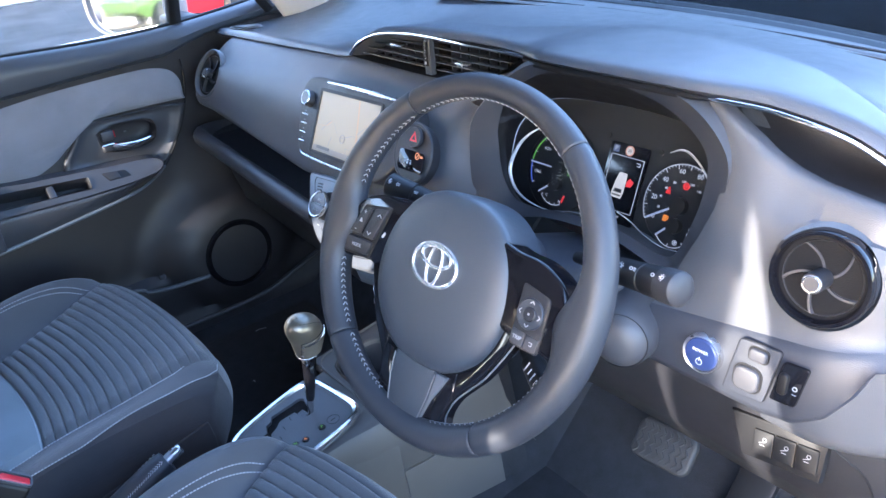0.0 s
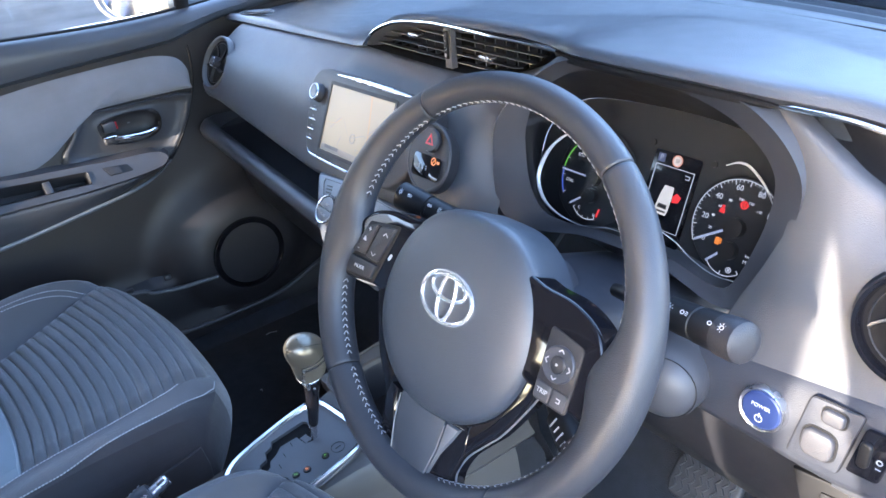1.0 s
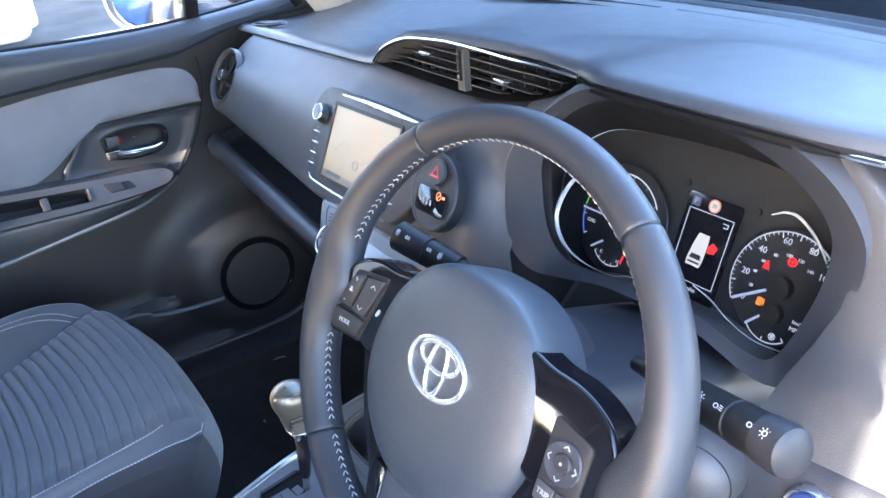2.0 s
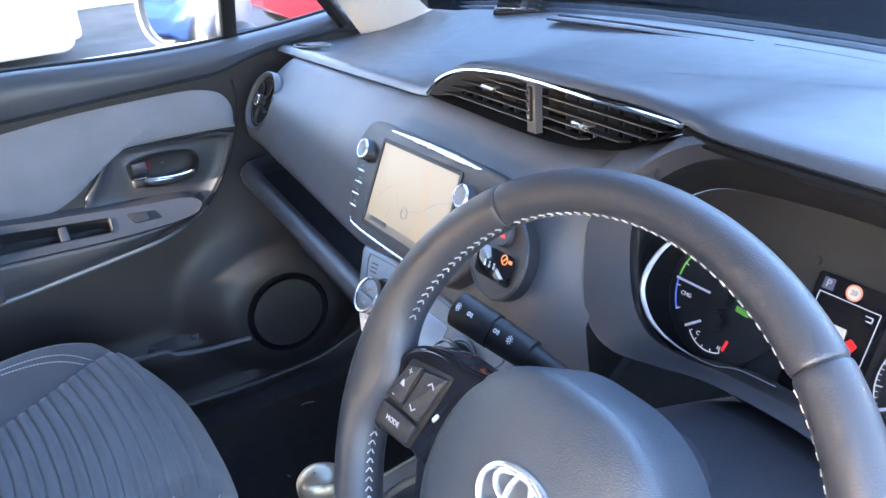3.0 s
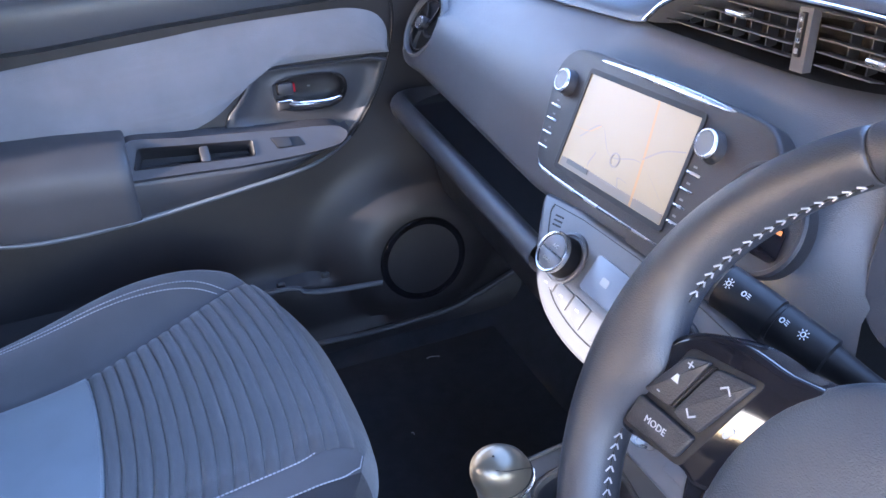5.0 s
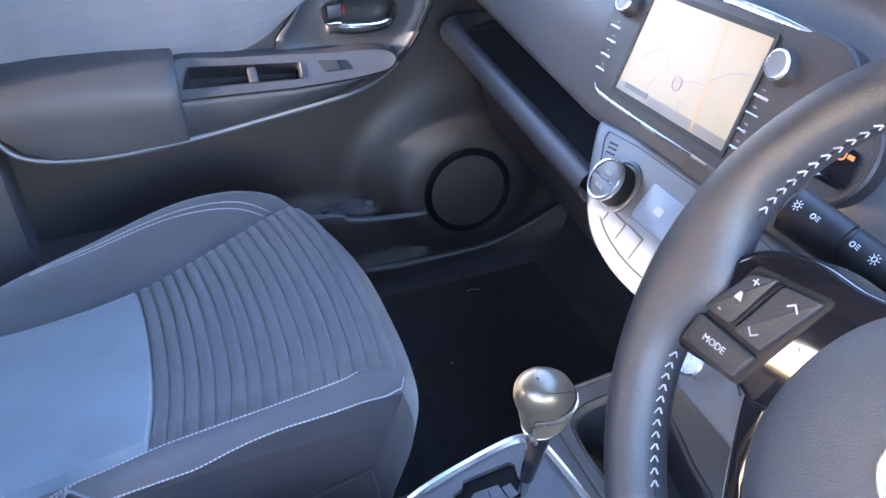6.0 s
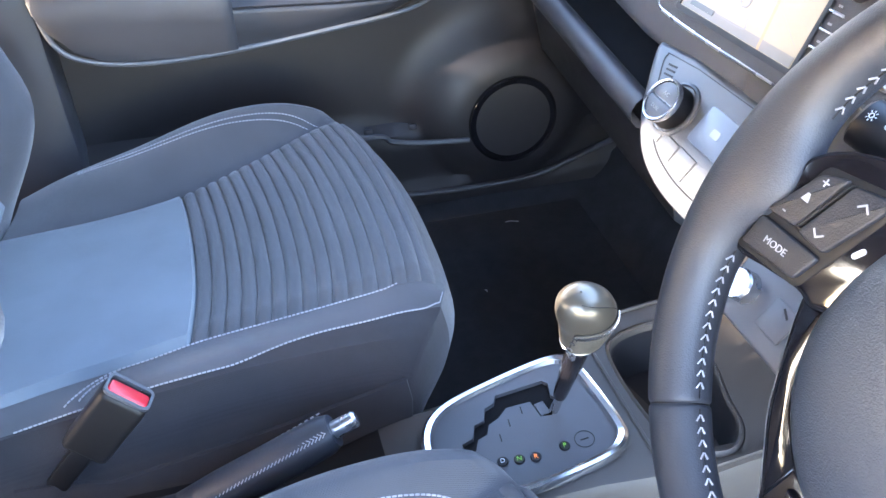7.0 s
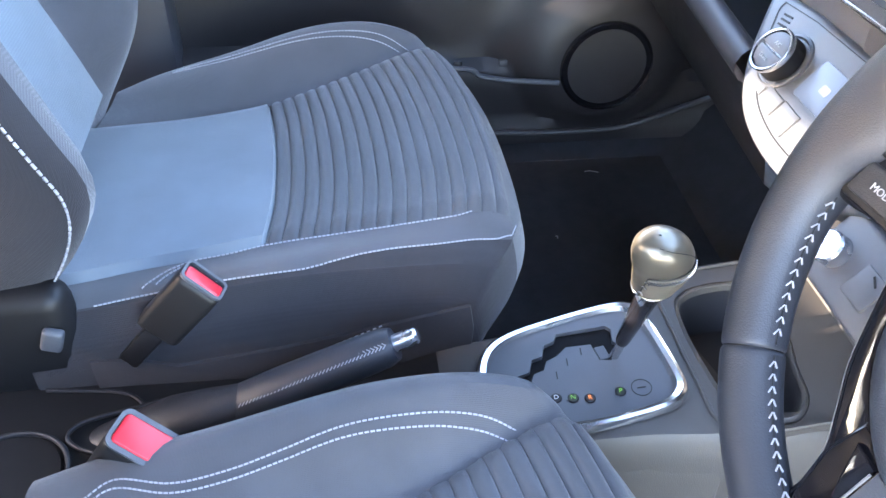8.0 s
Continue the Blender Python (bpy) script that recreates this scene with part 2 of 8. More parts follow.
def ring_slab(outer, inner, depth, m=None):
    """A flat frame between two outlines of equal length."""
    rows = [[(p[0], p[1], 0) for p in outer], [(p[0], p[1], depth) for p in outer], [(p[0], p[1], depth) for p in inner], [(p[0], p[1], 0) for p in inner]]
    rows.append(rows[0])
    bm = loft(rows, True)
    bmesh.ops.remove_doubles(bm, verts=bm.verts, dist=1e-7)
    if m is not None:
        bmesh.ops.transform(bm, matrix=m, verts=bm.verts)
    return bm


def rrect(w, h, r, k=5):
    pts = []
    for cx, cy, a0 in ((w / 2 - r, h / 2 - r, 0), (-w / 2 + r, h / 2 - r, 90), (-w / 2 + r, -h / 2 + r, 180), (w / 2 - r, -h / 2 + r, 270)):
        for i in range(k + 1):
            a = radians(a0 + 90 * i / k)
            pts.append((cx + r * math.cos(a), cy + r * math.sin(a)))
    return pts


def circle(r, n=32, cx=0.0, cy=0.0):
    return [(cx + r * math.cos(2 * math.pi * i / n), cy + r * math.sin(2 * math.pi * i / n)) for i in range(n)]


def joined(*bms):
    """Several bmeshes as one."""
    out = bms[0]
    for b in bms[1:]:
        me = bpy.data.meshes.new("tmp")
        b.to_mesh(me)
        b.free()
        out.from_mesh(me)
        bpy.data.meshes.remove(me)
    return out


def letters(body, size, m, material, parent):
    """Raised writing in the built-in font, centred on the pose."""
    cu = bpy.data.curves.new("writing", "FONT")
    cu.body, cu.size, cu.align_x, cu.align_y, cu.extrude = body, size, "CENTER", "CENTER", 0.0002
    cu.resolution_u = 3
    tmp = new("writing", cu)
    bpy.context.view_layer.update()
    me = bpy.data.meshes.new_from_object(tmp.evaluated_get(bpy.context.evaluated_depsgraph_get()))
    bpy.data.objects.remove(tmp)
    bpy.data.curves.remove(cu)
    me.transform(m)
    me.materials.clear()
    me.materials.append(material)
    ob = new("lettering", me)
    if parent is not None:
        ob.parent = parent
        ob.matrix_parent_inverse = parent.matrix_world.inverted()
    return ob


def facing(origin, normal, right=(1, 0, 0)):
    """A pose whose z is the normal and whose x runs as near to right as it can."""
    z = Vector(normal).normalized()
    x = Vector(right)
    x = (x - z * x.dot(z)).normalized()
    y = z.cross(x)
    m = Matrix((x, y, z)).transposed().to_4x4()
    m.translation = origin
    return m


def onto(m, bm):
    """Moves a bmesh by a matrix."""
    bmesh.ops.transform(bm, matrix=m, verts=bm.verts)
    return bm


def punch(bm, m, inside, deep=0.03, cuts=3):
    """Cuts an opening where inside(u, v) holds in the pose's plane, after refining the skin round it."""
    inv = m.inverted()
    for _ in range(cuts):
        near = []
        for f in bm.faces:
            q = [inv @ v.co for v in f.verts]
            c = inv @ f.calc_center_median()
            hit = [inside(p.x, p.y) for p in q + [c]]
            if abs(c.z) < deep and any(hit) and not all(hit):
                near.append(f)
            elif abs(c.z) < deep and (max(p.x for p in q) - min(p.x for p in q) > 0.05) and any(inside(c.x + (p.x - c.x) * k, c.y + (p.y - c.y) * k) for p in q for k in (0.3, 0.6)):
                near.append(f)
        if not near:
            break
        bmesh.ops.subdivide_edges(bm, edges=list({e for f in near for e in f.edges}), cuts=2, use_grid_fill=True)
    gone = [f for f in bm.faces if abs((inv @ f.calc_center_median()).z) < deep and inside((inv @ f.calc_center_median()).x, (inv @ f.calc_center_median()).y)]
    bmesh.ops.delete(bm, geom=gone, context="FACES")
    return bm


def radial(poly, c, n):
    """The outline met from a centre at n even angles."""
    out = []
    for i in range(n):
        a = 2 * math.pi * i / n
        dx, dy = math.cos(a), math.sin(a)
        best = 0.0
        for (x0, y0), (x1, y1) in zip(poly, poly[1:] + poly[:1]):
            ex, ey = x1 - x0, y1 - y0
            det = ex * dy - ey * dx
            if abs(det) < 1e-12:
                continue
            s = ((c[0] - x0) * dy - (c[1] - y0) * dx) / det
            k = ((c[0] - x0) * ey - (c[1] - y0) * ex) / det
            if -1e-9 <= s <= 1 + 1e-9 and k > best:
                best = k
        out.append((c[0] + dx * best, c[1] + dy * best))
    return out


def stitches(path, step=0.0055, length=0.0036, r=0.0005):
    """Small dashes of thread along a path."""
    pts = [Vector(p) for p in path]
    bm = bmesh.new()
    d, want = 0.0, 0.0
    for a, b in zip(pts, pts[1:]):
        seg = (b - a).length
        if seg < 1e-9:
            continue
        t = (b - a) / seg
        while want < d + seg:
            c = a + t * (want - d)
            m = facing(c, t, (0.3, 0.2, 1)) @ Matrix.Diagonal((r, r, length / 2, 1))
            bmesh.ops.create_cube(bm, size=2.0, matrix=m)
            want += step
        d += seg
    return bm


# ---- large structure ----
def lerp_table(table, x):
    """Straight-line look-up in rows of (x, v...)."""
    if x <= table[0][0]:
        return table[0][1:]
    for a, b in zip(table, table[1:]):
        if x <= b[0]:
            u = (x - a[0]) / (b[0] - a[0])
            return tuple(p + (q - p) * u for p, q in zip(a[1:], b[1:]))
    return table[-1][1:]


def xs(a, b, n):
    return [a + (b - a) * i / (n - 1) for i in range(n)]


# ground, one sheet to the horizon
bm = bmesh.new()
bmesh.ops.create_grid(bm, x_segments=8, y_segments=8, size=400)
tagged(part("ground", bm, ASPHALT, smooth=0), "grey asphalt of an outdoor car park", "ground", kind="structure")

# cabin floor with its tunnel
rows = []
for y in xs(-1.3, 0.75, 22):
    prof = []
    for x, z in ((-0.76, 0.50), (-0.72, 0.36), (-0.66, 0.305), (-0.40, 0.30), (-0.14, 0.31), (-0.10, 0.36), (0.10, 0.36), (0.14, 0.31), (0.40, 0.30), (0.66, 0.305), (0.72, 0.36), (0.76, 0.40)):
        rise = max(0.0, y - 0.36) * 0.9
        prof.append((x, y, z + rise))
    rows.append(prof)
tagged(part("floor", solid(loft(rows), 0.02), CARPET), "black carpeted car floor with footwells", "car floor", kind="structure")

# roof, windscreen header, front pillars, and rear walls and posts that shape the sun
rows = []
for y in xs(-1.6, 0.12, 14):
    drop = 0.10 * max(0, (y + 0.35)) ** 1.5
    rows.append([(x, y, 1.47 - 0.16 * (abs(x) / 0.62) ** 4 - drop) for x in xs(-0.62, 0.62, 17)])
tagged(part("ceiling", solid(loft(rows), 0.03), HEADLINER), "pale cloth headliner of the car roof", "car roof", kind="structure")
rear = thing("wall_rear", "grey rear walls and pillars of the cabin, set to shape the sun", "car body", kind="structure")
part("panel", rbox(1.5, 0.04, 0.62, 0.01, m=pose(0, -1.62, 0.66)), MID, rear)
# lower edge placed so the sun reaches only the foot of the climate panel
part("panel", rbox(1.3, 0.04, 0.303, 0.01, m=pose(0, -1.62, 1.3135)), HEADLINER, rear)
for sgn in (-1, 1):
    part("side_panel", rbox(0.05, 1.16, 0.72, 0.01, m=pose(sgn * 0.765, -1.03, 0.64)), MID, rear)
    part("roof_rail", rbox(0.05, 1.70, 0.06, 0.015, m=pose(sgn * 0.635, -0.75, 1.36)), HEADLINER, rear)
    # posts mostly out of view, sized and leaned to mask the sun
    part("centre_pillar_mask", rbox(0.095 if sgn > 0 else 0.16, 0.15, 0.56, 0.015, 3, m=pose(0.6620 if sgn > 0 else -0.70, -0.53, 1.16, 0, -20 if sgn > 0 else 9, 0)), MID, rear)
    part("pillar_foot_mask", rbox(0.12, 0.14, 0.54, 0.012, 2, m=pose(sgn * 0.705, -0.53, 0.61)), MID, rear)
    part("rear_pillar_mask", rbox(0.070, 0.22, 0.50, 0.015, 3, m=pose(sgn * 0.667, -1.50, 1.19)), MID, rear)
pil = thing("trim", "grey plastic windscreen pillar covers", "pillar trim", kind="structure")
for sgn in (-1, 1):
    rows = []
    for k in xs(0, 1, 16):
        c = Vector((sgn * (0.695 - 0.10 * k), 0.610 - 0.50 * k, 0.955 + 0.45 * k))
        w = 0.150 - 0.105 * min(1, k * 1.7)
        rows.append([c + Vector((sgn * 0.022 * math.cos(q), w * math.sin(q), 0.0)) for q in xs(0, 2 * math.pi * 15 / 16, 16)])
    part("pillar", loft(rows, True, True), HEADLINER, pil, "pale grey pillar cover")
# windscreen
rows = []
for x in xs(-0.66, 0.66, 15):
    y0 = 0.70 - 0.13 * (x / 0.66) ** 2
    rows.append([(x * (1 - 0.14 * s), y0 + (0.10 - y0 + 0.02) * s, 1.01 + 0.40 * s) for s in xs(0, 1, 8)])
ws = part("window_1", solid(loft(rows), 0.004), GLASS)
tagged(ws, "clear raked windscreen glass", "windscreen", kind="structure")
ws.visible_shadow = False

# ---- dashboard ----
dash = thing("dashboard", "charcoal grained dashboard with silver trims and round vents", "dashboard")
# front edge of the top pad along x: y, z
EDGE = [(-0.72, 0.30, 0.970), (-0.66, 0.288, 0.978), (-0.30, 0.286, 0.992), (-0.20, 0.285, 0.997), (-0.175, 0.285, 1.008), (-0.150, 0.285, 1.024), (-0.115, 0.285, 1.038),
        (-0.07, 0.285, 1.046), (0.02, 0.285, 1.053), (0.13, 0.285, 1.056), (0.19, 0.281, 1.055), (0.215, 0.271, 1.056), (0.24, 0.258, 1.059), (0.27, 0.253, 1.060), (0.31, 0.252, 1.060), (0.41, 0.252, 1.060), (0.45, 0.257, 1.058),
        (0.48, 0.265, 1.056), (0.52, 0.276, 1.051), (0.575, 0.286, 1.038), (0.61, 0.291, 1.022), (0.66, 0.30, 0.992), (0.72, 0.32, 0.968)]
EDGE = [tuple(p) for p in crv(EDGE, 200)]
# crest of the raised front part of the pad: how far behind the edge, height, and how sharply it falls off behind
CREST = [(-0.72, 0.060, 0.974, 0.0), (-0.40, 0.060, 0.992, 0.0), (-0.26, 0.060, 1.000, 0.001), (-0.17, 0.058, 1.024, 0.005), (-0.10, 0.052, 1.042, 0.009), (0.0, 0.070, 1.0535, 0.011), (0.10, 0.078, 1.0570, 0.011), (0.20, 0.112, 1.0630, 0.012),
         (0.28, 0.148, 1.0690, 0.014), (0.36, 0.146, 1.0700, 0.015), (0.44, 0.120, 1.0680, 0.014), (0.52, 0.078, 1.0600, 0.012), (0.60, 0.040, 1.0340, 0.009), (0.66, 0.035, 1.000, 0.006), (0.72, 0.035, 0.975, 0.004)]
CREST = [tuple([p.x, p.y, p.z, q.y]) for p, q in zip(crv([c[:3] for c in CREST], 160), crv([(c[0], c[3], 0) for c in CREST], 160))]
rows = []
for x in xs(-0.70, 0.70, 141):
    y, z = lerp_table(EDGE, x)
    cd, cz, fall = lerp_table(CREST, x)
    back = 0.68 - 0.11 * (x / 0.70) ** 2
    bz = 1.022 - 0.02 * (abs(x) / 0.7) ** 3
    p = [(y + 0.030, z - 0.020), (y + 0.006, z - 0.009), (y - 0.001, z - 0.003), (y + 0.002, z + 0.002), (y + 0.010, z + 0.0055)]
    f = (y + 0.010, z + 0.0055)
    c = (y + cd, cz)
    for k in (0.18, 0.4, 0.65, 0.88, 1.0):
        p.append((f[0] + (c[0] - f[0]) * k, f[1] + (c[1] - f[1]) * (1 - (1 - k) ** 2.2)))
    p += [(c[0] + 0.005, c[1] - 0.15 * fall), (c[0] + 0.012, c[1] - 0.55 * fall), (c[0] + 0.024, c[1] - 1.05 * fall), (c[0] + 0.040, c[1] - 1.35 * fall)]
    e = p[-1]
    for k in (0.25, 0.5, 0.75, 1.0):
        p.append((e[0] + (back - e[0]) * k, e[1] + (bz - e[1]) * k - 0.008 * math.sin(math.pi * k)))
    p.append((back + 0.01, bz - 0.05))
    rows.append([(x, q[0], q[1]) for q in p])
part("top_pad", loft(rows), SOFT_TOP, dash, "soft-touch blue-grey dashboard top", smooth=75)
# near-black tube drawn as the shade line below the pad's front edge
part("pad_edge_shade", tube([(x, lerp_table(EDGE, x)[0] + 0.003, lerp_table(EDGE, x)[1] - 0.0105) for x in xs(0.205, 0.47, 40)], [0.0040] * 34 + [0.0036, 0.003, 0.0024, 0.0018, 0.0012, 0.0006], 8), VOID, dash)
# demister strip along the windscreen
for x0, x1 in ((-0.36, -0.03), (0.0, 0.50)):
    for off in (0.052, 0.030):
        pts = [(x, 0.68 - 0.11 * (x / 0.70) ** 2 - off, 1.0195 + (0.001 if off < 0.04 else -0.0015)) for x in xs(x0, x1, 20)]
        part("demister_rib", tube(pts, 0.0026, 6, flat=0.7), MID if off > 0.04 else SOFT_TOP, dash)
    pts = [(x, 0.68 - 0.11 * (x / 0.70) ** 2 - 0.041, 1.0185) for x in xs(x0, x1, 20)]
    part("demister_slot", tube(pts, 0.0065, 6, flat=0.25), MID, dash)

# left fascia
LV = facing((-0.600, 0.2150, 0.921), (0.02, -0.86, 0.51))
RV = facing((0.604, 0.2205, 0.929), (0.08, -0.97, 0.20))
rows = []
for x in [-0.7065, -0.704, -0.699, -0.692] + xs(-0.684, -0.05, 44):
    y, z = lerp_table(EDGE, x)
    z = min(z, 1.0 - 0.03 * max(0, (x + 0.2)))
    low = 0.862 - 0.040 * min(1.0, max(0.0, (x + 0.56) / 0.33))
    u = min(1.0, max(0.0, (-0.60 - x) / 0.107))
    k = math.sqrt(max(0.0, 1 - u * u))
    p = [(y + 0.02, z - 0.006), (y + 0.002, z - 0.005), (0.276, z - 0.012), (0.258, z - 0.025), (0.239, z - 0.039), (0.222, 0.936), (0.212, 0.917), (0.203, 0.897), (0.196, low + 0.018), (0.192, low + 0.008), (0.193, low), (0.200, low - 0.004), (0.30, low)]
    rows.append([(x, q[0] + 0.075 * (1 - k), 0.893 + (q[1] - 0.893) * k) for q in p])
bm = loft(rows)
punch(bm, LV, lambda u, v: u * u + v * v < 0.0455 ** 2)
part("fascia", bm, PANEL, dash, "smooth grey passenger fascia panel", smooth=60)
# centre fascia, falling from the vent to the screen and down
rows = []
for x in xs(-0.06, 0.150, 26):
    u = (x + 0.06) / 0.26
    p = [(0.30, 0.992 + 0.045 * max(0, (x - 0.05) / 0.15) ** 1.5), (0.283, 0.990 + 0.045 * max(0, (x - 0.05) / 0.15) ** 1.5), (0.262, 0.975 + 0.02 * u), (0.238, 0.955 + 0.006 * u), (0.217, 0.932), (0.200, 0.895), (0.188, 0.865), (0.190, 0.845), (0.195, 0.80), (0.22, 0.74), (0.27, 0.70)]
    rows.append([(x, q[0] + 0.02 * u * u + 0.05 * max(0.0, (x - 0.105) / 0.06) ** 1.5, q[1]) for q in p])
part("fascia", loft(rows), PANEL, dash, "grey centre fascia panel", smooth=80)
rows = []
for x in xs(0.132, 0.200, 14):
    z = 0.992 + 0.045 * max(0, (x - 0.05) / 0.15) ** 1.5
    rows.append([(x, 0.30, z), (x, 0.283, z - 0.001), (x, 0.262, z - 0.012), (x, 0.252, z - 0.022), (x, 0.27, z - 0.035)])
part("fascia_bridge", loft(rows), PANEL, dash, smooth=80)

# storage shelf below the passenger fascia: a tray with a rolled lip over a dark glove box front
lip_rows, box_rows = [], []
for x in [-0.6948, -0.693, -0.690, -0.686] + xs(-0.680, -0.205, 36):
    z = 0.806 - 0.040 * max(0.0, x + 0.645) / 0.42
    e = 0.09 * (1 - math.sqrt(max(0.0, 1 - min(1.0, max(0.0, (-0.64 - x) / 0.055)) ** 2)))
    p = [(0.31, z + 0.056), (0.33, z + 0.04), (0.33, z - 0.020), (0.31, z - 0.026), (0.211, z - 0.026), (0.203, z - 0.012), (0.198, z - 0.003), (0.192, z + 0.001), (0.183, z), (0.177, z - 0.005), (0.173, z - 0.014), (0.175, z - 0.025), (0.182, z - 0.034), (0.197, z - 0.039)]
    g = [(0.197, z - 0.039), (0.222, z - 0.036), (0.232, z - 0.044), (0.236, z - 0.10), (0.255, z - 0.17), (0.33, z - 0.23), (0.45, z - 0.30)]
    kk = 1 - 0.6 * e / 0.09
    for out, prof in ((lip_rows, p), (box_rows, g)):
        out.append([(x, q[0] + e, 0.786 + (q[1] - 0.786) * (kk if q[1] > 0.776 else 1 - 0.97 * e / 0.09)) for q in prof])
part("shelf", loft(lip_rows), SHELF, dash, "dark open shelf with a rounded lip", smooth=60)
part("glove_box", loft(box_rows), DARK, dash, "black glove box front below the shelf", smooth=60)
part("shelf_lining", loft([[(x, 0.30, 0.85), (x, 0.325, 0.83), (x, 0.325, z2 - 0.016), (x, 0.30, z2 - 0.0245), (x, 0.216, z2 - 0.0245)] for x, z2 in ((-0.655, 0.806), (-0.645, 0.806), (-0.43, 0.7855), (-0.21, 0.7645))]), BAND, dash)
part("end_cover", rbox(0.022, 0.20, 0.26, 0.004, m=pose(-0.699, 0.42, 0.82)), BLACK, dash)
part("shelf_back", loft([[(x, 0.262, low + 0.003), (x, 0.262, low - 0.042)] for x, low in ((-0.56, 0.860), (-0.385, 0.840), (-0.21, 0.820))]), PANEL, dash)
# lower driver side: gap filler and knee panel
rows = []
for x in xs(0.10, 0.70, 30):
    e = max(0.0, (x - 0.60) / 0.10) ** 2 * 0.05
    p = [(0.26, 0.80), (0.252, 0.755), (0.262, 0.70), (0.285, 0.64), (0.33, 0.58), (0.42, 0.54)]
    rows.append([(x, q[0] + e, q[1]) for q in p])
part("knee_panel", loft(rows), DARK, dash)
part("panel_gap", tube(crv([(0.6250, 0.2585, 0.7335), (0.6332, 0.2627, 0.7261), (0.6429, 0.2680, 0.7168), (0.6514, 0.2740, 0.7063), (0.6561, 0.2798, 0.6940), (0.6591, 0.2893, 0.6730), (0.6610, 0.3000, 0.6500)], 24), 0.0014, 6), BLACK, dash, "dark gap round the knee panel")

# ---- vents ----
V_TOP = [(-0.185, 0.998), (-0.158, 1.019), (-0.121, 1.034), (-0.077, 1.043), (0.017, 1.050), (0.129, 1.052), (0.203, 1.051)]
V_BOT = [(-0.185, 0.997), (-0.166, 0.995), (-0.08, 0.994), (0.003, 0.993), (0.057, 0.996), (0.104, 1.003), (0.144, 1.015), (0.19, 1.042), (0.203, 1.050)]
top = crv([(x, 0.284, z) for x, z in V_TOP], 60)
bot = crv([(x, 0.286, z) for x, z in V_BOT], 60)
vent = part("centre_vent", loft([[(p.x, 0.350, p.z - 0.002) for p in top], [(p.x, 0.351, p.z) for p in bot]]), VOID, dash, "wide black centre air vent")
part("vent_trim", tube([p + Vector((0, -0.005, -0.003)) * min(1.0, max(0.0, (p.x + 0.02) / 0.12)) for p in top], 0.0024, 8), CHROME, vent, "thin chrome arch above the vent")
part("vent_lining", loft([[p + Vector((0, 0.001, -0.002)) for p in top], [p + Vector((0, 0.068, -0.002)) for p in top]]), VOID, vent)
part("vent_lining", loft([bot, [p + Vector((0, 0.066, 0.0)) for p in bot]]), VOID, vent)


def top_z(x):
    return lerp_table(V_TOP, x)[0]


def bot_z(x):
    return lerp_table(V_BOT, x)[0]


part("vent_divider", loft([[(-0.0075, 0.300, z), (-0.0065, 0.292, z), (0.0065, 0.292, z), (0.0075, 0.300, z)] for z in xs(0.993, 1.050, 6)]), PANEL, vent, "grey upright divider")
part("vent_wheel", rbox(0.005, 0.004, 0.034, 0.001, 2, pose(0, 0.2905, 1.022)), BLACK, vent)
for i in range(4):
    part("wheel_mark", rbox(0.003, 0.002, 0.004, 0.0005, 1, pose(0, 0.2885, 1.010 + 0.008 * i)), SATIN, vent)
for side in (-1, 1):
    for z in (0.9995, 1.0095, 1.0195, 1.0295, 1.0395, 1.047):
        ok = [x for x in xs(-0.18, 0.20, 96) if top_z(x) - 0.003 > z > bot_z(x) + 0.002 and (x - side * 0.009) * side > 0]
        if len(ok) < 4:
            continue
        x0, x1 = min(ok), max(ok)
        part("slat", rbox(x1 - x0, 0.016, 0.0016, 0.0005, 1, pose((x0 + x1) / 2, 0.304, z, -12, 0, 0)), MID, vent)
    for k in range(8):
        x = side * (0.022 + 0.0195 * k)
        if side == -1 and x < -0.165:
            continue
        z0, z1 = bot_z(x) + 0.001, top_z(x) - 0.003
        if z1 - z0 > 0.006:
            part("vane", rbox(0.0016, 0.018, z1 - z0, 0.0005, 1, pose(x, 0.324, (z0 + z1) / 2, 0, 0, 15)), MID, vent)
    part("vent_tab", rbox(0.022, 0.012, 0.0055, 0.002, 2, pose(-0.075 if side < 0 else 0.070, 0.297, 1.0235 if side < 0 else 1.016)), SATIN, vent, "silver vent tab")


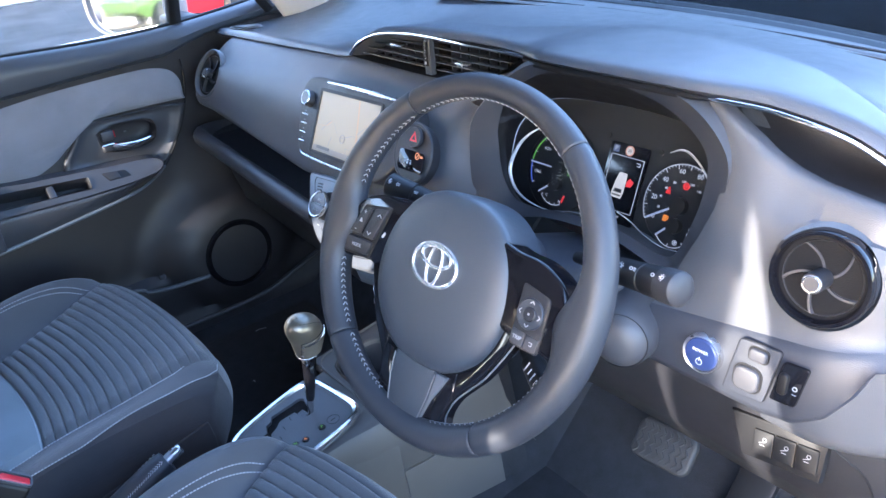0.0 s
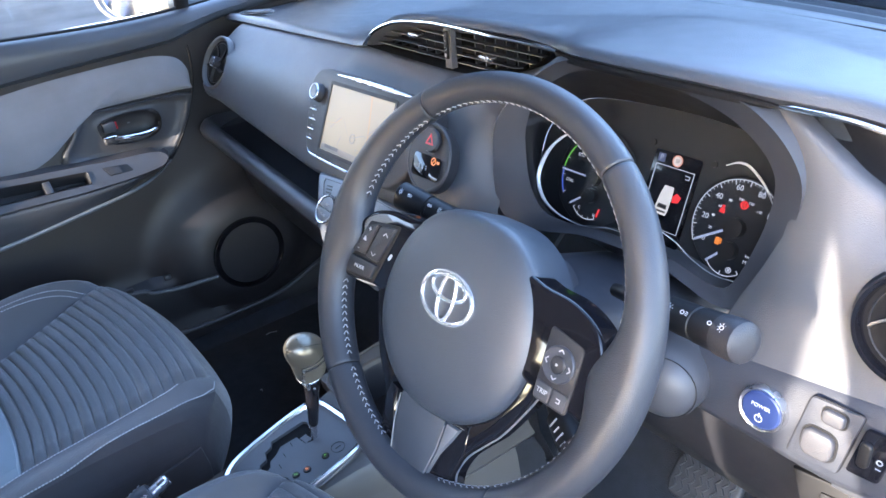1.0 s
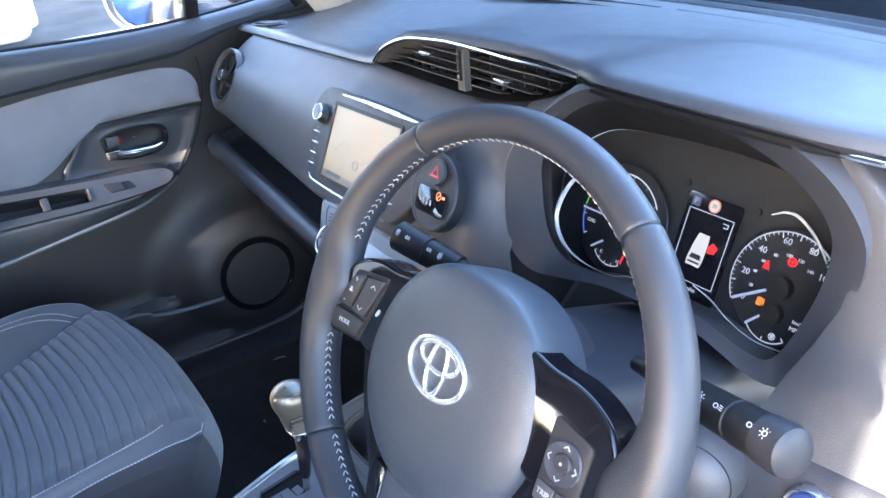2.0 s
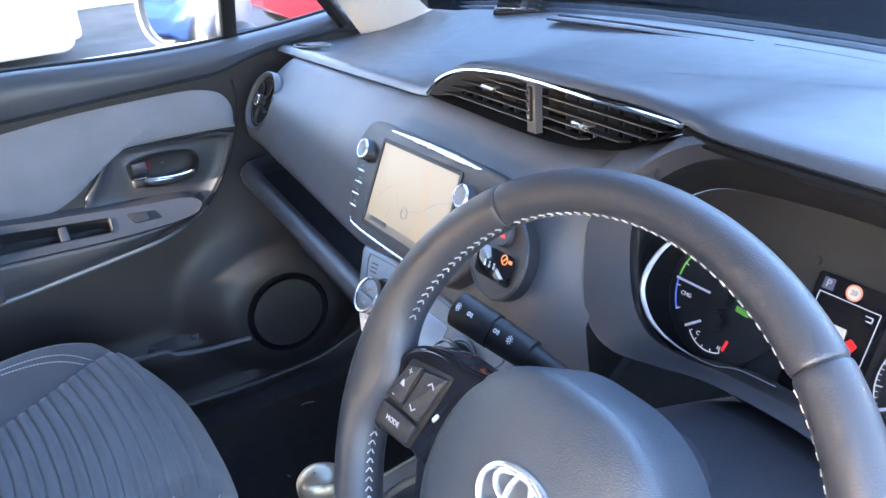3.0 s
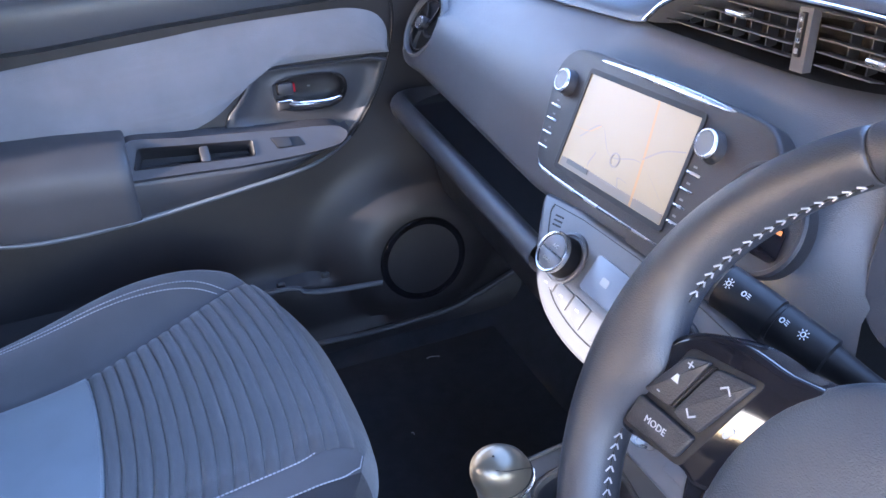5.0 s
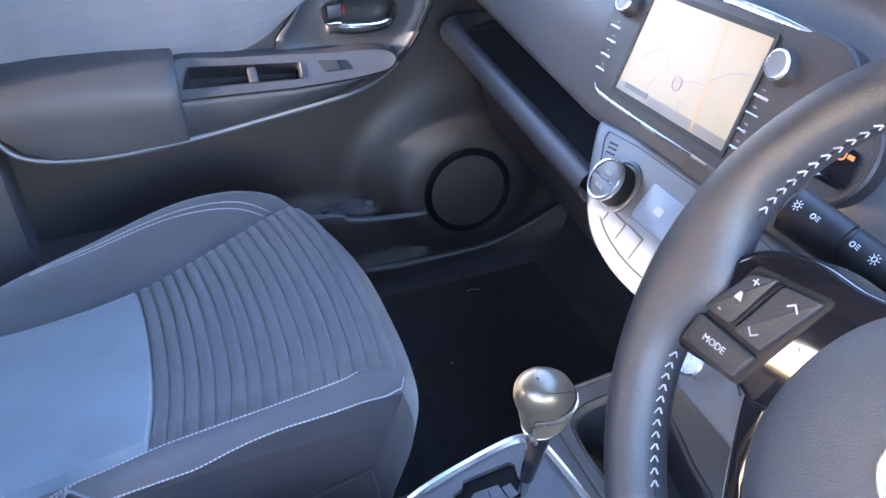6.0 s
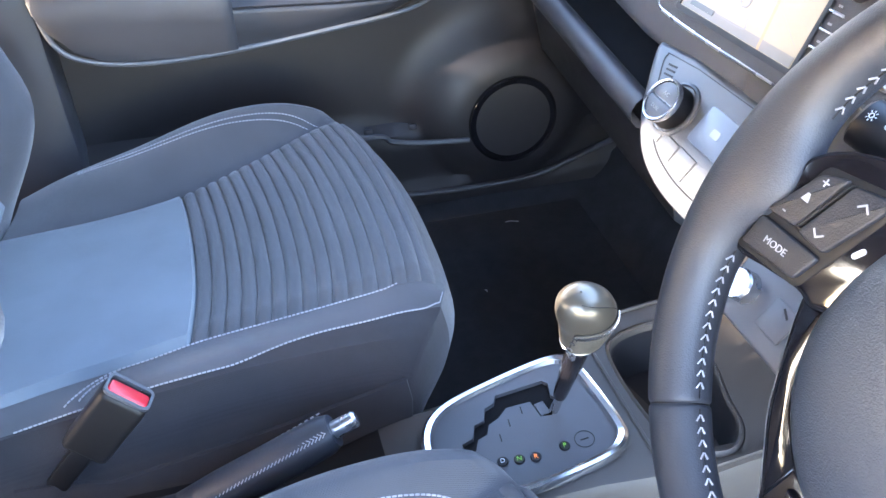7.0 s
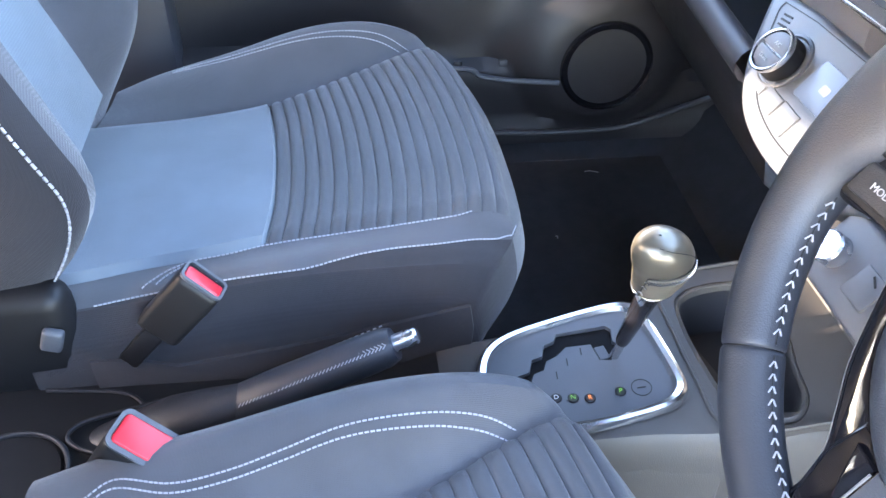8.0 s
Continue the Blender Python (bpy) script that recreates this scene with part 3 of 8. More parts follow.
def round_vent(name, m, lab, collar, size=1.0):
    """A round vent set in an opening of the fascia."""
    m = m @ Matrix.Scale(size, 4)
    if collar:
        v = part(name, turned([(0.0490, -0.010), (0.0485, -0.001), (0.0470, 0.0008), (0.0455, 0.0006), (0.0440, -0.003), (0.041, -0.034)], 48, m), PANEL, dash, lab, smooth=60)
    else:
        v = part(name, turned([(0.0475, -0.012), (0.0475, 0.002), (0.046, 0.0045), (0.0425, 0.0045), (0.041, 0.001), (0.040, -0.034)], 48, m), GLOSS, dash, lab)
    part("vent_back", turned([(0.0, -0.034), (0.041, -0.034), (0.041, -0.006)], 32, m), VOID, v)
    part("vent_ring", turned([(0.0375, -0.016), (0.0385, -0.004), (0.0365, -0.001), (0.034, -0.004), (0.034, -0.016)], 36, m @ pose(0, 0, -0.004)), DARK, v)
    part("vent_ring", turned([(0.0195, -0.026), (0.0195, -0.009), (0.0182, -0.008), (0.0175, -0.009), (0.0175, -0.026)], 32, m), BLACK, v)
    for k in range(5):
        a0 = radians(72 * k + 20)
        rows = []
        for s in xs(0, 1, 8):
            q, b = 0.009 + 0.027 * s, a0 + 0.55 * s
            c = Vector((q * math.cos(b), q * math.sin(b), -0.002 if collar else -0.006 + 0.004 * s))
            n = Vector((-math.sin(b), math.cos(b), 0)) * (0.0016 if collar else 0.0013)
            low = Vector((-math.sin(b), math.cos(b), 0)) * 0.006 - Vector((0, 0, 0.010 if collar else 0.020))
            rows.append([m @ (c + n), m @ (c - n), m @ (c - n + low), m @ (c + n + low)])
        # left blades blacker, right ones greyer, standing for shade and caught light
        part("blade", loft(rows, True, True), BLACK if collar else MID, v)
    kz = -0.006 if collar else 0.009
    k = part("vent_knob", turned([(0.010, -0.018), (0.010, 0.009 + kz), (0.0095, 0.011 + kz), (0.0, 0.011 + kz)], 24, m), DARK, v)
    part("knob_cap", turned([(0.0092, 0.0095 + kz), (0.0090, 0.0122 + kz), (0.0080, 0.0130 + kz), (0.0, 0.0126 + kz)], 24, m), SATIN, k, "silver knob cap")
    part("cap_face", turned([(0.0, 0.0134 + kz), (0.0066, 0.0134 + kz), (0.0071, 0.0127 + kz)], 20, m), MID, k)
    return v


round_vent("side_vent", LV, "round black vent in a grey collar", True)
round_vent("side_vent", RV, "round gloss black side vent", False, 0.90)

# ---- screen unit ----
FM = Matrix(((1, -0.2, 0, -0.084), (0, 0.51, -0.86, 0.196), (0.03, 0.86, 0.51, 0.923), (0, 0, 0, 1)))


BEZEL = [(-0.088, 0.061), (-0.03, 0.0615), (0.05, 0.060), (0.130, 0.057), (0.154, 0.052), (0.167, 0.034), (0.158, 0.0), (0.135, -0.030), (0.112, -0.050), (0.092, -0.057), (0.03, -0.058), (-0.03, -0.057), (-0.084, -0.055), (-0.103, -0.047), (-0.114, -0.017), (-0.121, 0.015), (-0.123, 0.036), (-0.111, 0.054)]
bz = [(p.x * 1.02, p.y * 1.035) for p in crv([(x, y, 0) for x, y in BEZEL], 60, True)]
unit = part("screen_unit", onto(FM, slab(bz, 0.020, 0.004, pose(0, 0, -0.012), 3)), DARK, dash, "dark touchscreen unit with silver keys")
part("screen_frame", onto(FM, ring_slab(rrect(0.162, 0.096, 0.004), rrect(0.154, 0.0866, 0.001), 0.003, pose(0.0115, 0.0, 0.0068))), BLACK, unit)
part("screen_trim", onto(FM, tube(crv([(-0.088, 0.0575, 0.0070), (0.02, 0.0580, 0.0085), (0.133, 0.0555, 0.0070)], 16), [0.0006 + 0.0026 * min(1.0, i / 9) * min(1.0, (15.2 - i) / 4) for i in range(16)], 8, flat=0.5)), SATIN, unit, "silver upper trim strip")
part("screen_trim", onto(FM, tube(crv([(-0.100, -0.0495, 0.0065), (-0.084, -0.0555, 0.007), (0.0, -0.0578, 0.007), (0.094, -0.0570, 0.006)], 16), 0.0017, 8)), SATIN, unit, "silver lower trim strip")
disp = part("display", onto(FM, slab(rrect(0.155, 0.088, 0.001), 0.0006, 0.0, pose(0.0115, 0, 0.0080))), SCREEN, unit, "lit navigation display with a pale map", smooth=0)
for pts, w, material in (([(-0.06, -0.012), (-0.035, 0.005), (-0.01, -0.015), (0.03, -0.008), (0.072, -0.03)], 0.0009, ROAD_GREY), ([(0.024, 0.043), (0.031, 0.0), (0.036, -0.043)], 0.0016, ROAD_ORANGE), ([(0.03, -0.005), (0.05, 0.008), (0.074, 0.015)], 0.0009, ROAD_GREY), ([(-0.074, -0.006), (-0.05, -0.004), (-0.035, 0.005)], 0.0008, ROAD_ORANGE), ([(-0.03, -0.018), (-0.032, -0.034), (0.01, -0.036), (0.01, -0.028), (0.022, -0.028)], 0.0008, ROAD_GREY)):
    rows = []
    for p in crv([(a + 0.0115, b, 0.0089) for a, b in pts], 24):
        rows.append([FM @ (p + Vector((-w, w * 0.4, 0))), FM @ (p + Vector((w, -w * 0.4, 0)))])
    part("map_line", loft(rows), material, disp, smooth=0)
part("map_marker", onto(FM, ring_slab(circle(0.0065, 24), circle(0.005, 24), 0.0004, pose(0.0095, -0.016, 0.0087))), ROAD_GREY, disp, smooth=0)
part("street_bar", onto(FM, rbox(0.034, 0.0045, 0.0004, 0, m=pose(-0.036, -0.037, 0.0092))), ROAD_DARK, disp, smooth=0)
part("street_panel", onto(FM, rbox(0.150, 0.0075, 0.0003, 0, m=pose(0.0115, -0.039, 0.0087))), ROAD_PALE, disp, smooth=0)
for u, ku in ((-0.096, -0.1030), (0.109, 0.0995)):
    kmat = FM @ pose(u, 0.027, 0.007)
    k = part("tuning_knob", onto(kmat, turned([(0.0128, 0), (0.0128, 0.002), (0.0118, 0.0040), (0.0116, 0.0100), (0.0112, 0.0108), (0.0, 0.0108)], 32)), DARK, unit, "dark tuning knob with a silver ring")
    part("knob_ring", onto(kmat, turned([(0.0116, 0.0092), (0.0113, 0.0112), (0.0102, 0.0124), (0.0092, 0.0122), (0.0088, 0.0112)], 32)), SATIN, k, "thin silver ring")
    part("knob_face", onto(kmat, turned([(0.0091, 0.0110), (0.0089, 0.0117), (0.0, 0.0117)], 24)), SLATE_SATIN, k)
    for i in range(4):
        part("screen_key", onto(FM @ pose(ku + (0.0013 if u < 0 else -0.0006) * i, 0.003 - 0.0132 * i, 0.0085), rbox(0.0165, 0.0022, 0.0022, 0.001, 2)), SATIN, unit, "slim silver key")
        part("key_mark", onto(FM @ pose(ku + (0.0013 if u < 0 else -0.0006) * i, 0.0082 - 0.0132 * i, 0.0080), rbox(0.004, 0.0016, 0.0004, 0)), SILVER_PLASTIC, unit, smooth=0)
# hazard pod
PM = FM @ pose(0.171, -0.004, 0.003)
pod = part("hazard_pod", onto(PM, turned([(0.0, -0.01), (0.038, -0.01), (0.040, 0.004), (0.0385, 0.006), (0.036, 0.0062), (0.0352, 0.0052), (0.0, 0.0055)], 48)), DARK, dash, "round pod with hazard switch and warning lamps")
part("hazard_switch", onto(PM @ pose(0.004, 0.0195, 0.0065), turned([(0.0, 0), (0.0135, 0), (0.0135, 0.003), (0.0125, 0.0045), (0.0, 0.004)], 30)), DARK, pod, "hazard switch with red triangle")
tri = [(0.0085 * math.cos(radians(90 + 120 * i)), 0.0085 * math.sin(radians(90 + 120 * i)) - 0.001) for i in range(3)]
part("hazard_triangle", onto(PM @ pose(0.004, 0.0195, 0.0108), ring_slab(tri, [(x * 0.6, y * 0.6) for x, y in tri], 0.0005)), RED, pod, smooth=0)
part("lamp_panel", onto(PM @ pose(0.002, -0.010, 0.0066), slab(rrect(0.052, 0.026, 0.006), 0.001, 0.0004)), GLOSS, pod)
part("airbag_lamp", onto(PM @ pose(0.015, -0.002, 0.0082), joined(ring_slab(circle(0.0045, 20), circle(0.0033, 20), 0.0004), rbox(0.007, 0.0012, 0.0004, 0, m=pose(0, 0, 0, 0, 0, 45)), rbox(0.005, 0.003, 0.0004, 0, m=pose(0.008, 0.0, 0)))), LAMP_ORANGE, pod, "lit orange warning symbol", smooth=0)
for i in range(3):
    part("belt_lamp", onto(PM @ pose(-0.010 + 0.0065 * i, -0.013, 0.0078), joined(rbox(0.0022, 0.0030, 0.0004, 0), turned([(0.0, 0), (0.0010, 0), (0.0010, 0.0004), (0, 0.0004)], 10, pose(0, 0.003, 0)))), KEY_PRINT, pod, smooth=0)

# ---- climate panel ----
AM = facing((-0.034, 0.165, 0.806), (0, -0.8, 0.6))
AC = [(-0.158, 0.034), (-0.156, 0.022), (-0.131, -0.011), (-0.108, -0.035), (-0.075, -0.056), (-0.038, -0.066), (0.0, -0.069)]
AC = AC + [(-x, y) for x, y in AC[-2::-1]]
ac_o = [(p.x, p.y) for p in crv([(x, y, 0) for x, y in AC], 50)] + [(0.10, 0.040), (0.0, 0.042), (-0.10, 0.040)]
climate = part("climate_panel", onto(AM, slab(ac_o, 0.030, 0.006, pose(0, 0, -0.030), 4)), SLATE_SATIN, dash, "silver-grey climate control panel with two dials")
ac_i = [(x * 0.86, y * 0.80 + 0.002) for x, y in ac_o]
part("panel_seam", onto(AM, ring_slab(ac_i, [(x * 0.985, y * 0.975) for x, y in ac_i], 0.0006, pose(0, 0, -0.0002))), BLACK, climate, smooth=0)
for u in (-0.076, 0.083):
    km = AM @ pose(u, -0.006, 0)
    part("dial_base", onto(km, turned([(0.0270, 0), (0.0265, 0.002), (0.024, 0.003), (0.0225, 0.001), (0.0, 0.001)], 36)), SLATE_SATIN, climate, "silver-grey dial base ring")
    kn = part("climate_dial", onto(km, turned([(0.0205, 0.002), (0.0200, 0.018), (0.0, 0.018)], 36)), BLACK, climate, "black dial with bright rim")
    part("dial_rim", onto(km, turned([(0.0205, 0.0165), (0.0209, 0.0205), (0.0200, 0.0222), (0.0184, 0.0218), (0.0178, 0.018)], 36)), SATIN, kn, "silver knurled rim")
    for s in (-1, 1):
        half = [(0.0174 * math.cos(radians(q)), s * (0.0006 + 0.0168 * math.sin(radians(q)))) for q in xs(0, 180, 14)][::s]
        part("dial_key", onto(km, slab(half, 0.003, 0.0008, pose(0, 0, 0.0178))), SLATE_SATIN, kn)
    letters("A/C" if u < 0 else "AUTO", 0.0052, km @ pose(0.001, 0.0065, 0.0212), KEY_PRINT, kn)
    letters("DUAL" if u < 0 else "OFF", 0.0048, km @ pose(0.000, -0.0085, 0.0212), KEY_PRINT, kn)
cd = part("climate_display", onto(AM, slab(rrect(0.088, 0.036, 0.004), 0.002, 0.0006, pose(0.004, 0.0, 0))), DISPLAY_BLUE, climate, "pale blue climate display")
part("display_digits", onto(AM, slab(rrect(0.011, 0.0075, 0.002), 0.0004, 0.0, pose(-0.014, 0.0, 0.0022))), DISPLAY_PALE, cd, smooth=0)
for i in range(3):
    part("sensor_slot", onto(AM, rbox(0.013, 0.0018, 0.001, 0, m=pose(-0.118 + 0.0016 * i, 0.022 - 0.0045 * i, 0.0002, 0, 0, 8))), BLACK, climate, smooth=0)
for sgn in (-1, 1):
    for i in range(3):
        x0, x1 = 0.010 + 0.028 * i, 0.036 + 0.028 * i
        key = [(x0, -0.030), (x1, -0.029 + 0.000 * i), (x1 - 0.003, -0.046 + 0.004 * i), (x0, -0.052 + 0.005 * i)]
        part("climate_key", onto(AM, slab([(sgn * a, b + 0.003) for a, b in key][::sgn], 0.0022, 0.0008)), SLATE_SATIN, climate)
        part("key_mark", onto(AM, rbox(0.005, 0.0012, 0.0004, 0, m=pose(sgn * (x0 + 0.013), -0.036, 0.0025))), KEY_PRINT, climate, smooth=0)
# stack below the climate panel
rows = []
for x in xs(-0.15, 0.15, 20):
    rows.append([(x, 0.19, 0.82), (x, 0.20, 0.745), (x, 0.24, 0.68), (x, 0.27, 0.62), (x, 0.29, 0.50), (x, 0.33, 0.40)])
part("lower_console_panel", loft(rows), DARK, dash)
SM = facing((0.104, 0.130, 0.748), (0.0, -0.82, 0.57))
sw = part("switch_panel", onto(SM, slab(rrect(0.095, 0.060, 0.008), 0.016, 0.004, pose(0, 0, -0.016), 3)), SILVER_PLASTIC, dash, "silver-grey lower switch panel")
part("power_socket", onto(SM, turned([(0.013, 0), (0.013, 0.012), (0.0115, 0.014), (0.0, 0.014)], 28, pose(-0.028, -0.002, 0))), SATIN, sw, "silver socket cap")
part("switch", onto(SM, slab(rrect(0.026, 0.026, 0.002), 0.002, 0.0007, pose(0.012, -0.002, 0))), SILVER_PLASTIC, sw)
part("switch_mark", onto(SM, rbox(0.009, 0.0016, 0.0004, 0, m=pose(0.014, 0.006, 0.0023, 0, 0, -30))), BLACK, sw, smooth=0)
# right fascia beside the instruments, with an open cubby under the pad
CUB = [(0.440, 1.056), (0.455, 1.050), (0.466, 1.042), (0.485, 1.024), (0.504, 1.011), (0.525, 1.001), (0.551, 0.994), (0.582, 0.990), (0.620, 0.986), (0.66, 0.975), (0.71, 0.955)]
SIDE = [(0.78, 0.452), (0.85, 0.446), (0.878, 0.458), (0.94, 0.484), (0.988, 0.492), (1.017, 0.480), (1.044, 0.452), (1.062, 0.43)]
rows, lip_rows = [], []
for s in xs(0, 1, 44):
    x = 0.455 + 0.25 * s
    y, z = lerp_table(EDGE, x)
    t = min(lerp_table(CUB, x)[0], z - 0.006)
    e = max(0.0, (x - 0.61) / 0.095) ** 2
    f = 0.018 * max(0.0, 1 - s / 0.22) ** 2
    yt = 0.258
    p = [(yt + 0.020, t - 0.004), (yt + 0.006, t), (yt, t - 0.002), (yt - 0.004, t - 0.009), (0.248, t - 0.025), (0.238, 0.5 * t + 0.5 * 0.955 - 0.008), (0.229, 0.950), (0.222, 0.920), (0.216, 0.89), (0.211, 0.868), (0.207, 0.856), (0.200, 0.850), (0.196, 0.82), (0.193, 0.797), (0.196, 0.788), (0.206, 0.783), (0.27, 0.782)]
    row = []
    for i, q in enumerate(p):
        x0 = lerp_table(SIDE, q[1])[0]
        xq = x0 + (0.705 - x0) * s
        lift = 0.147 * (xq - 0.512) * (0.5, 1, 1, 1)[i - 9] if 9 <= i <= 12 else 0.0
        zq = q[1] + lift
        if i > 11:
            top = 0.850 + 0.147 * (xq - 0.512)
            k = lerp_table([(0.58, 1.0), (0.61, 0.93), (0.635, 0.72), (0.652, 0.40), (0.662, 0.08), (0.72, 0.05)], xq)[0]
            zq = top - (top - q[1]) * k
        row.append((xq, q[0] + 0.06 * e + (f if q[1] > 0.86 else 0), zq))
    rows.append(row)
    lip_rows.append([(x, yt + 0.018 + 0.06 * e, t - 0.003), (x, 0.345 + 0.03 * e, t - 0.014), (x, 0.362 + 0.03 * e, t), (x, 0.362 + 0.03 * e, z - 0.016), (x, y + 0.028, z - 0.018)])
bm = loft([q[:11] for q in rows])
punch(bm, RV, lambda u, v: u * u + v * v < 0.0455 ** 2)
part("fascia", bm, PANEL, dash, "grey driver-side fascia with an open cubby", smooth=60)
# same fascia carried on in a darker material for the shade below the crease
part("switch_fascia", loft([q[10:] for q in rows]), BAND, dash, "lower fascia below a crease, darkened for shade", smooth=60)
part("lower_roll", loft([[(x, 0.2035 + 0.06 * max(0.0, (x - 0.61) / 0.095) ** 2, lerp_table([(0.58, 0.784), (0.61, 0.790), (0.635, 0.806), (0.652, 0.842), (0.662, 0.866), (0.72, 0.872)], x)[0] + 0.003)] + [(x, 0.206 + 0.055 * max(0.0, (x - 0.61) / 0.095) ** 2 + d, z) for d, z in ((0.000, 0.785), (0.004, 0.772), (0.014, 0.762), (0.030, 0.757), (0.060, 0.755))] for x in xs(0.575, 0.705, 22)]), PANEL, dash, "grey rounded underside of the driver fascia", smooth=60)
part("cubby", loft(lip_rows), DARK, dash, "deep black open cubby", smooth=60)

# instrument binnacle
FOLD = [(0.154, 0.236, 0.975), (0.145, 0.236, 0.934), (0.145, 0.236, 0.892), (0.153, 0.237, 0.866), (0.176, 0.242, 0.852), (0.222, 0.248, 0.859), (0.275, 0.250, 0.871), (0.36, 0.250, 0.874), (0.43, 0.245, 0.862), (0.462, 0.245, 0.878),
        (0.488, 0.245, 0.940), (0.496, 0.246, 0.988), (0.482, 0.248, 1.017), (0.450, 0.251, 1.041), (0.41, 0.254, 1.052), (0.34, 0.257, 1.054), (0.27, 0.257, 1.053), (0.225, 0.256, 1.044), (0.185, 0.250, 1.015)]
INNER = [(0.174, 0.260, 0.966), (0.170, 0.262, 0.936), (0.173, 0.262, 0.906), (0.182, 0.262, 0.884), (0.199, 0.262, 0.870), (0.233, 0.262, 0.869), (0.285, 0.262, 0.877), (0.36, 0.262, 0.879), (0.415, 0.261, 0.869), (0.437, 0.261, 0.879),
         (0.458, 0.261, 0.932), (0.466, 0.261, 0.975), (0.459, 0.262, 0.999), (0.433, 0.264, 1.020), (0.397, 0.266, 1.034), (0.34, 0.268, 1.042), (0.27, 0.268, 1.041), (0.230, 0.267, 1.032), (0.192, 0.262, 1.004)]
LENS = [(0.154, 0.955), (0.142, 0.935), (0.142, 0.905), (0.152, 0.873), (0.175, 0.853), (0.22, 0.844), (0.28, 0.840), (0.36, 0.840), (0.43, 0.846), (0.452, 0.870), (0.462, 0.905), (0.464, 0.940), (0.455, 0.965), (0.43, 0.980), (0.39, 0.986), (0.33, 0.990), (0.26, 0.988), (0.20, 0.982), (0.17, 0.970)]
CLU_O, CLU_N = Vector((0.285, 0.3125, 0.91)), Vector((0, -0.93, 0.37)).normalized()
CLU = facing(CLU_O, CLU_N)


def on_cluster(x, z, lift=0.0):
    v = (z - CLU_O.z) / (CLU.col[1].xyz.z)
    return CLU @ Vector((x - CLU_O.x, v, lift))


fold, inner = crv(FOLD, 76, True), crv(INNER, 76, True)
lens = crv([on_cluster(*p) for p in LENS], 76, True)
ctr = sum(fold, Vector()) / len(fold)


def spread(pts, k, back):
    return [ctr + (p - ctr) * k + Vector((0, back, 0)) for p in pts]


def hem(k, back):
    """The hood's outer skin, drawn in where the cubby opens beside it."""
    return [ctr + (p - ctr) * (1 + (k - 1) * (0.12 if p.x > 0.40 and p.z > 0.93 else 1.0)) + Vector((0, back, 0)) for p in fold]


part("binnacle", loft([hem(1.13, 0.075), hem(1.09, 0.032), hem(1.045, 0.010), hem(1.018, 0.002), spread(fold, 1.004, 0.0)], True), PANEL, dash, "grey arched instrument hood", smooth=70)
part("hood_band", loft([spread(fold, 1.004, 0.0), spread(fold, 0.994, 0.001), [a.lerp(b, 0.5) for a, b in zip(fold, inner)], inner], True), BAND, dash, "broad slate band round the instruments", smooth=60)
ramp = [inner, [a.lerp(b, 0.08) + (ctr - a) * 0.01 for a, b in zip(inner, lens)], [a.lerp(b, 0.5) for a, b in zip(inner, lens)], lens]
# upper part of the lining gets a near-black tone for the hood's shade
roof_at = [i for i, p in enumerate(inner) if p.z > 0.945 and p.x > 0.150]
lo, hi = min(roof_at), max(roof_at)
part("binnacle_lining", loft([[r[i % 76] for i in list(range(hi, 76)) + list(range(0, lo + 1))] for r in ramp]), BAND, dash, "slate inner lining of the instrument hood")
part("visor_lining", loft([r[lo:hi + 1] for r in ramp]), VISOR, dash, "underside of the instrument hood, darkened for shade")
clu = part("instrument_cluster", slab([(p[0] - CLU_O.x, (p[1] - CLU_O.z) / CLU.col[1].xyz.z) for p in crv([(a, b, 0) for a, b in LENS], 76, True)], 0.002, 0.0, m=CLU @ pose(0, 0, -0.004)), DIAL_FACE, dash, "black instrument panel with two round dials")


def dial(x, z, r, name):
    m = CLU @ pose(x - CLU_O.x, (z - CLU_O.z) / CLU.col[1].xyz.z, 0.0)
    part(name, turned([(0.0, 0.0), (r * 0.93, 0.0), (r * 0.95, -0.0012), (r, -0.0012)], 48, m), DIAL_FACE, clu)
    return m


def clu_m(x, z, lift=0.0):
    return CLU @ pose(x - CLU_O.x, (z - CLU_O.z) / CLU.col[1].xyz.z, lift)


def ticks(m, r0, r1, a0, a1, n, w, material):
    bm = bmesh.new()
    for a in xs(a0, a1, n):
        c = m @ Vector(((r0 + r1) / 2 * math.cos(radians(a)), (r0 + r1) / 2 * math.sin(radians(a)), 0.0026))
        mm = m.to_3x3().to_4x4() @ pose(0, 0, 0, 0, 0, a)
        mm.translation = c
        bmesh.ops.create_cube(bm, size=1.0, matrix=mm @ Matrix.Diagonal((r1 - r0, w, 0.0004, 1)))
    return bm


def arc_line(m, r, a0, a1, w, lift=0.0026):
    rows = [[m @ Vector((q * math.cos(radians(a)), q * math.sin(radians(a)), lift)) for q in (r - w, r + w)] for a in xs(a0, a1, 40)]
    return loft(rows)


# left: power meter; right: speedometer
pm = dial(0.229, 0.904, 0.058, "power_dial")
sm = dial(0.4055, 0.905, 0.050, "speed_dial")
ring = crv([on_cluster(*p) for p in ((0.215, 0.9530, 0.012), (0.186, 0.9400, 0.014), (0.1665, 0.9190, 0.016), (0.1600, 0.8885, 0.016), (0.1780, 0.8670, 0.016), (0.2080, 0.8570, 0.014), (0.2440, 0.8560, 0.010), (0.2660, 0.8620, 0.006), (0.2980, 0.8640, 0.004))], 60)
part("dial_ring", tube(ring, [0.0006 + 0.0020 * math.sin(math.pi * min(1, i / 42)) ** 2 for i in range(60)], 8), DIAL_RING, clu, "bright crescent round the power dial")
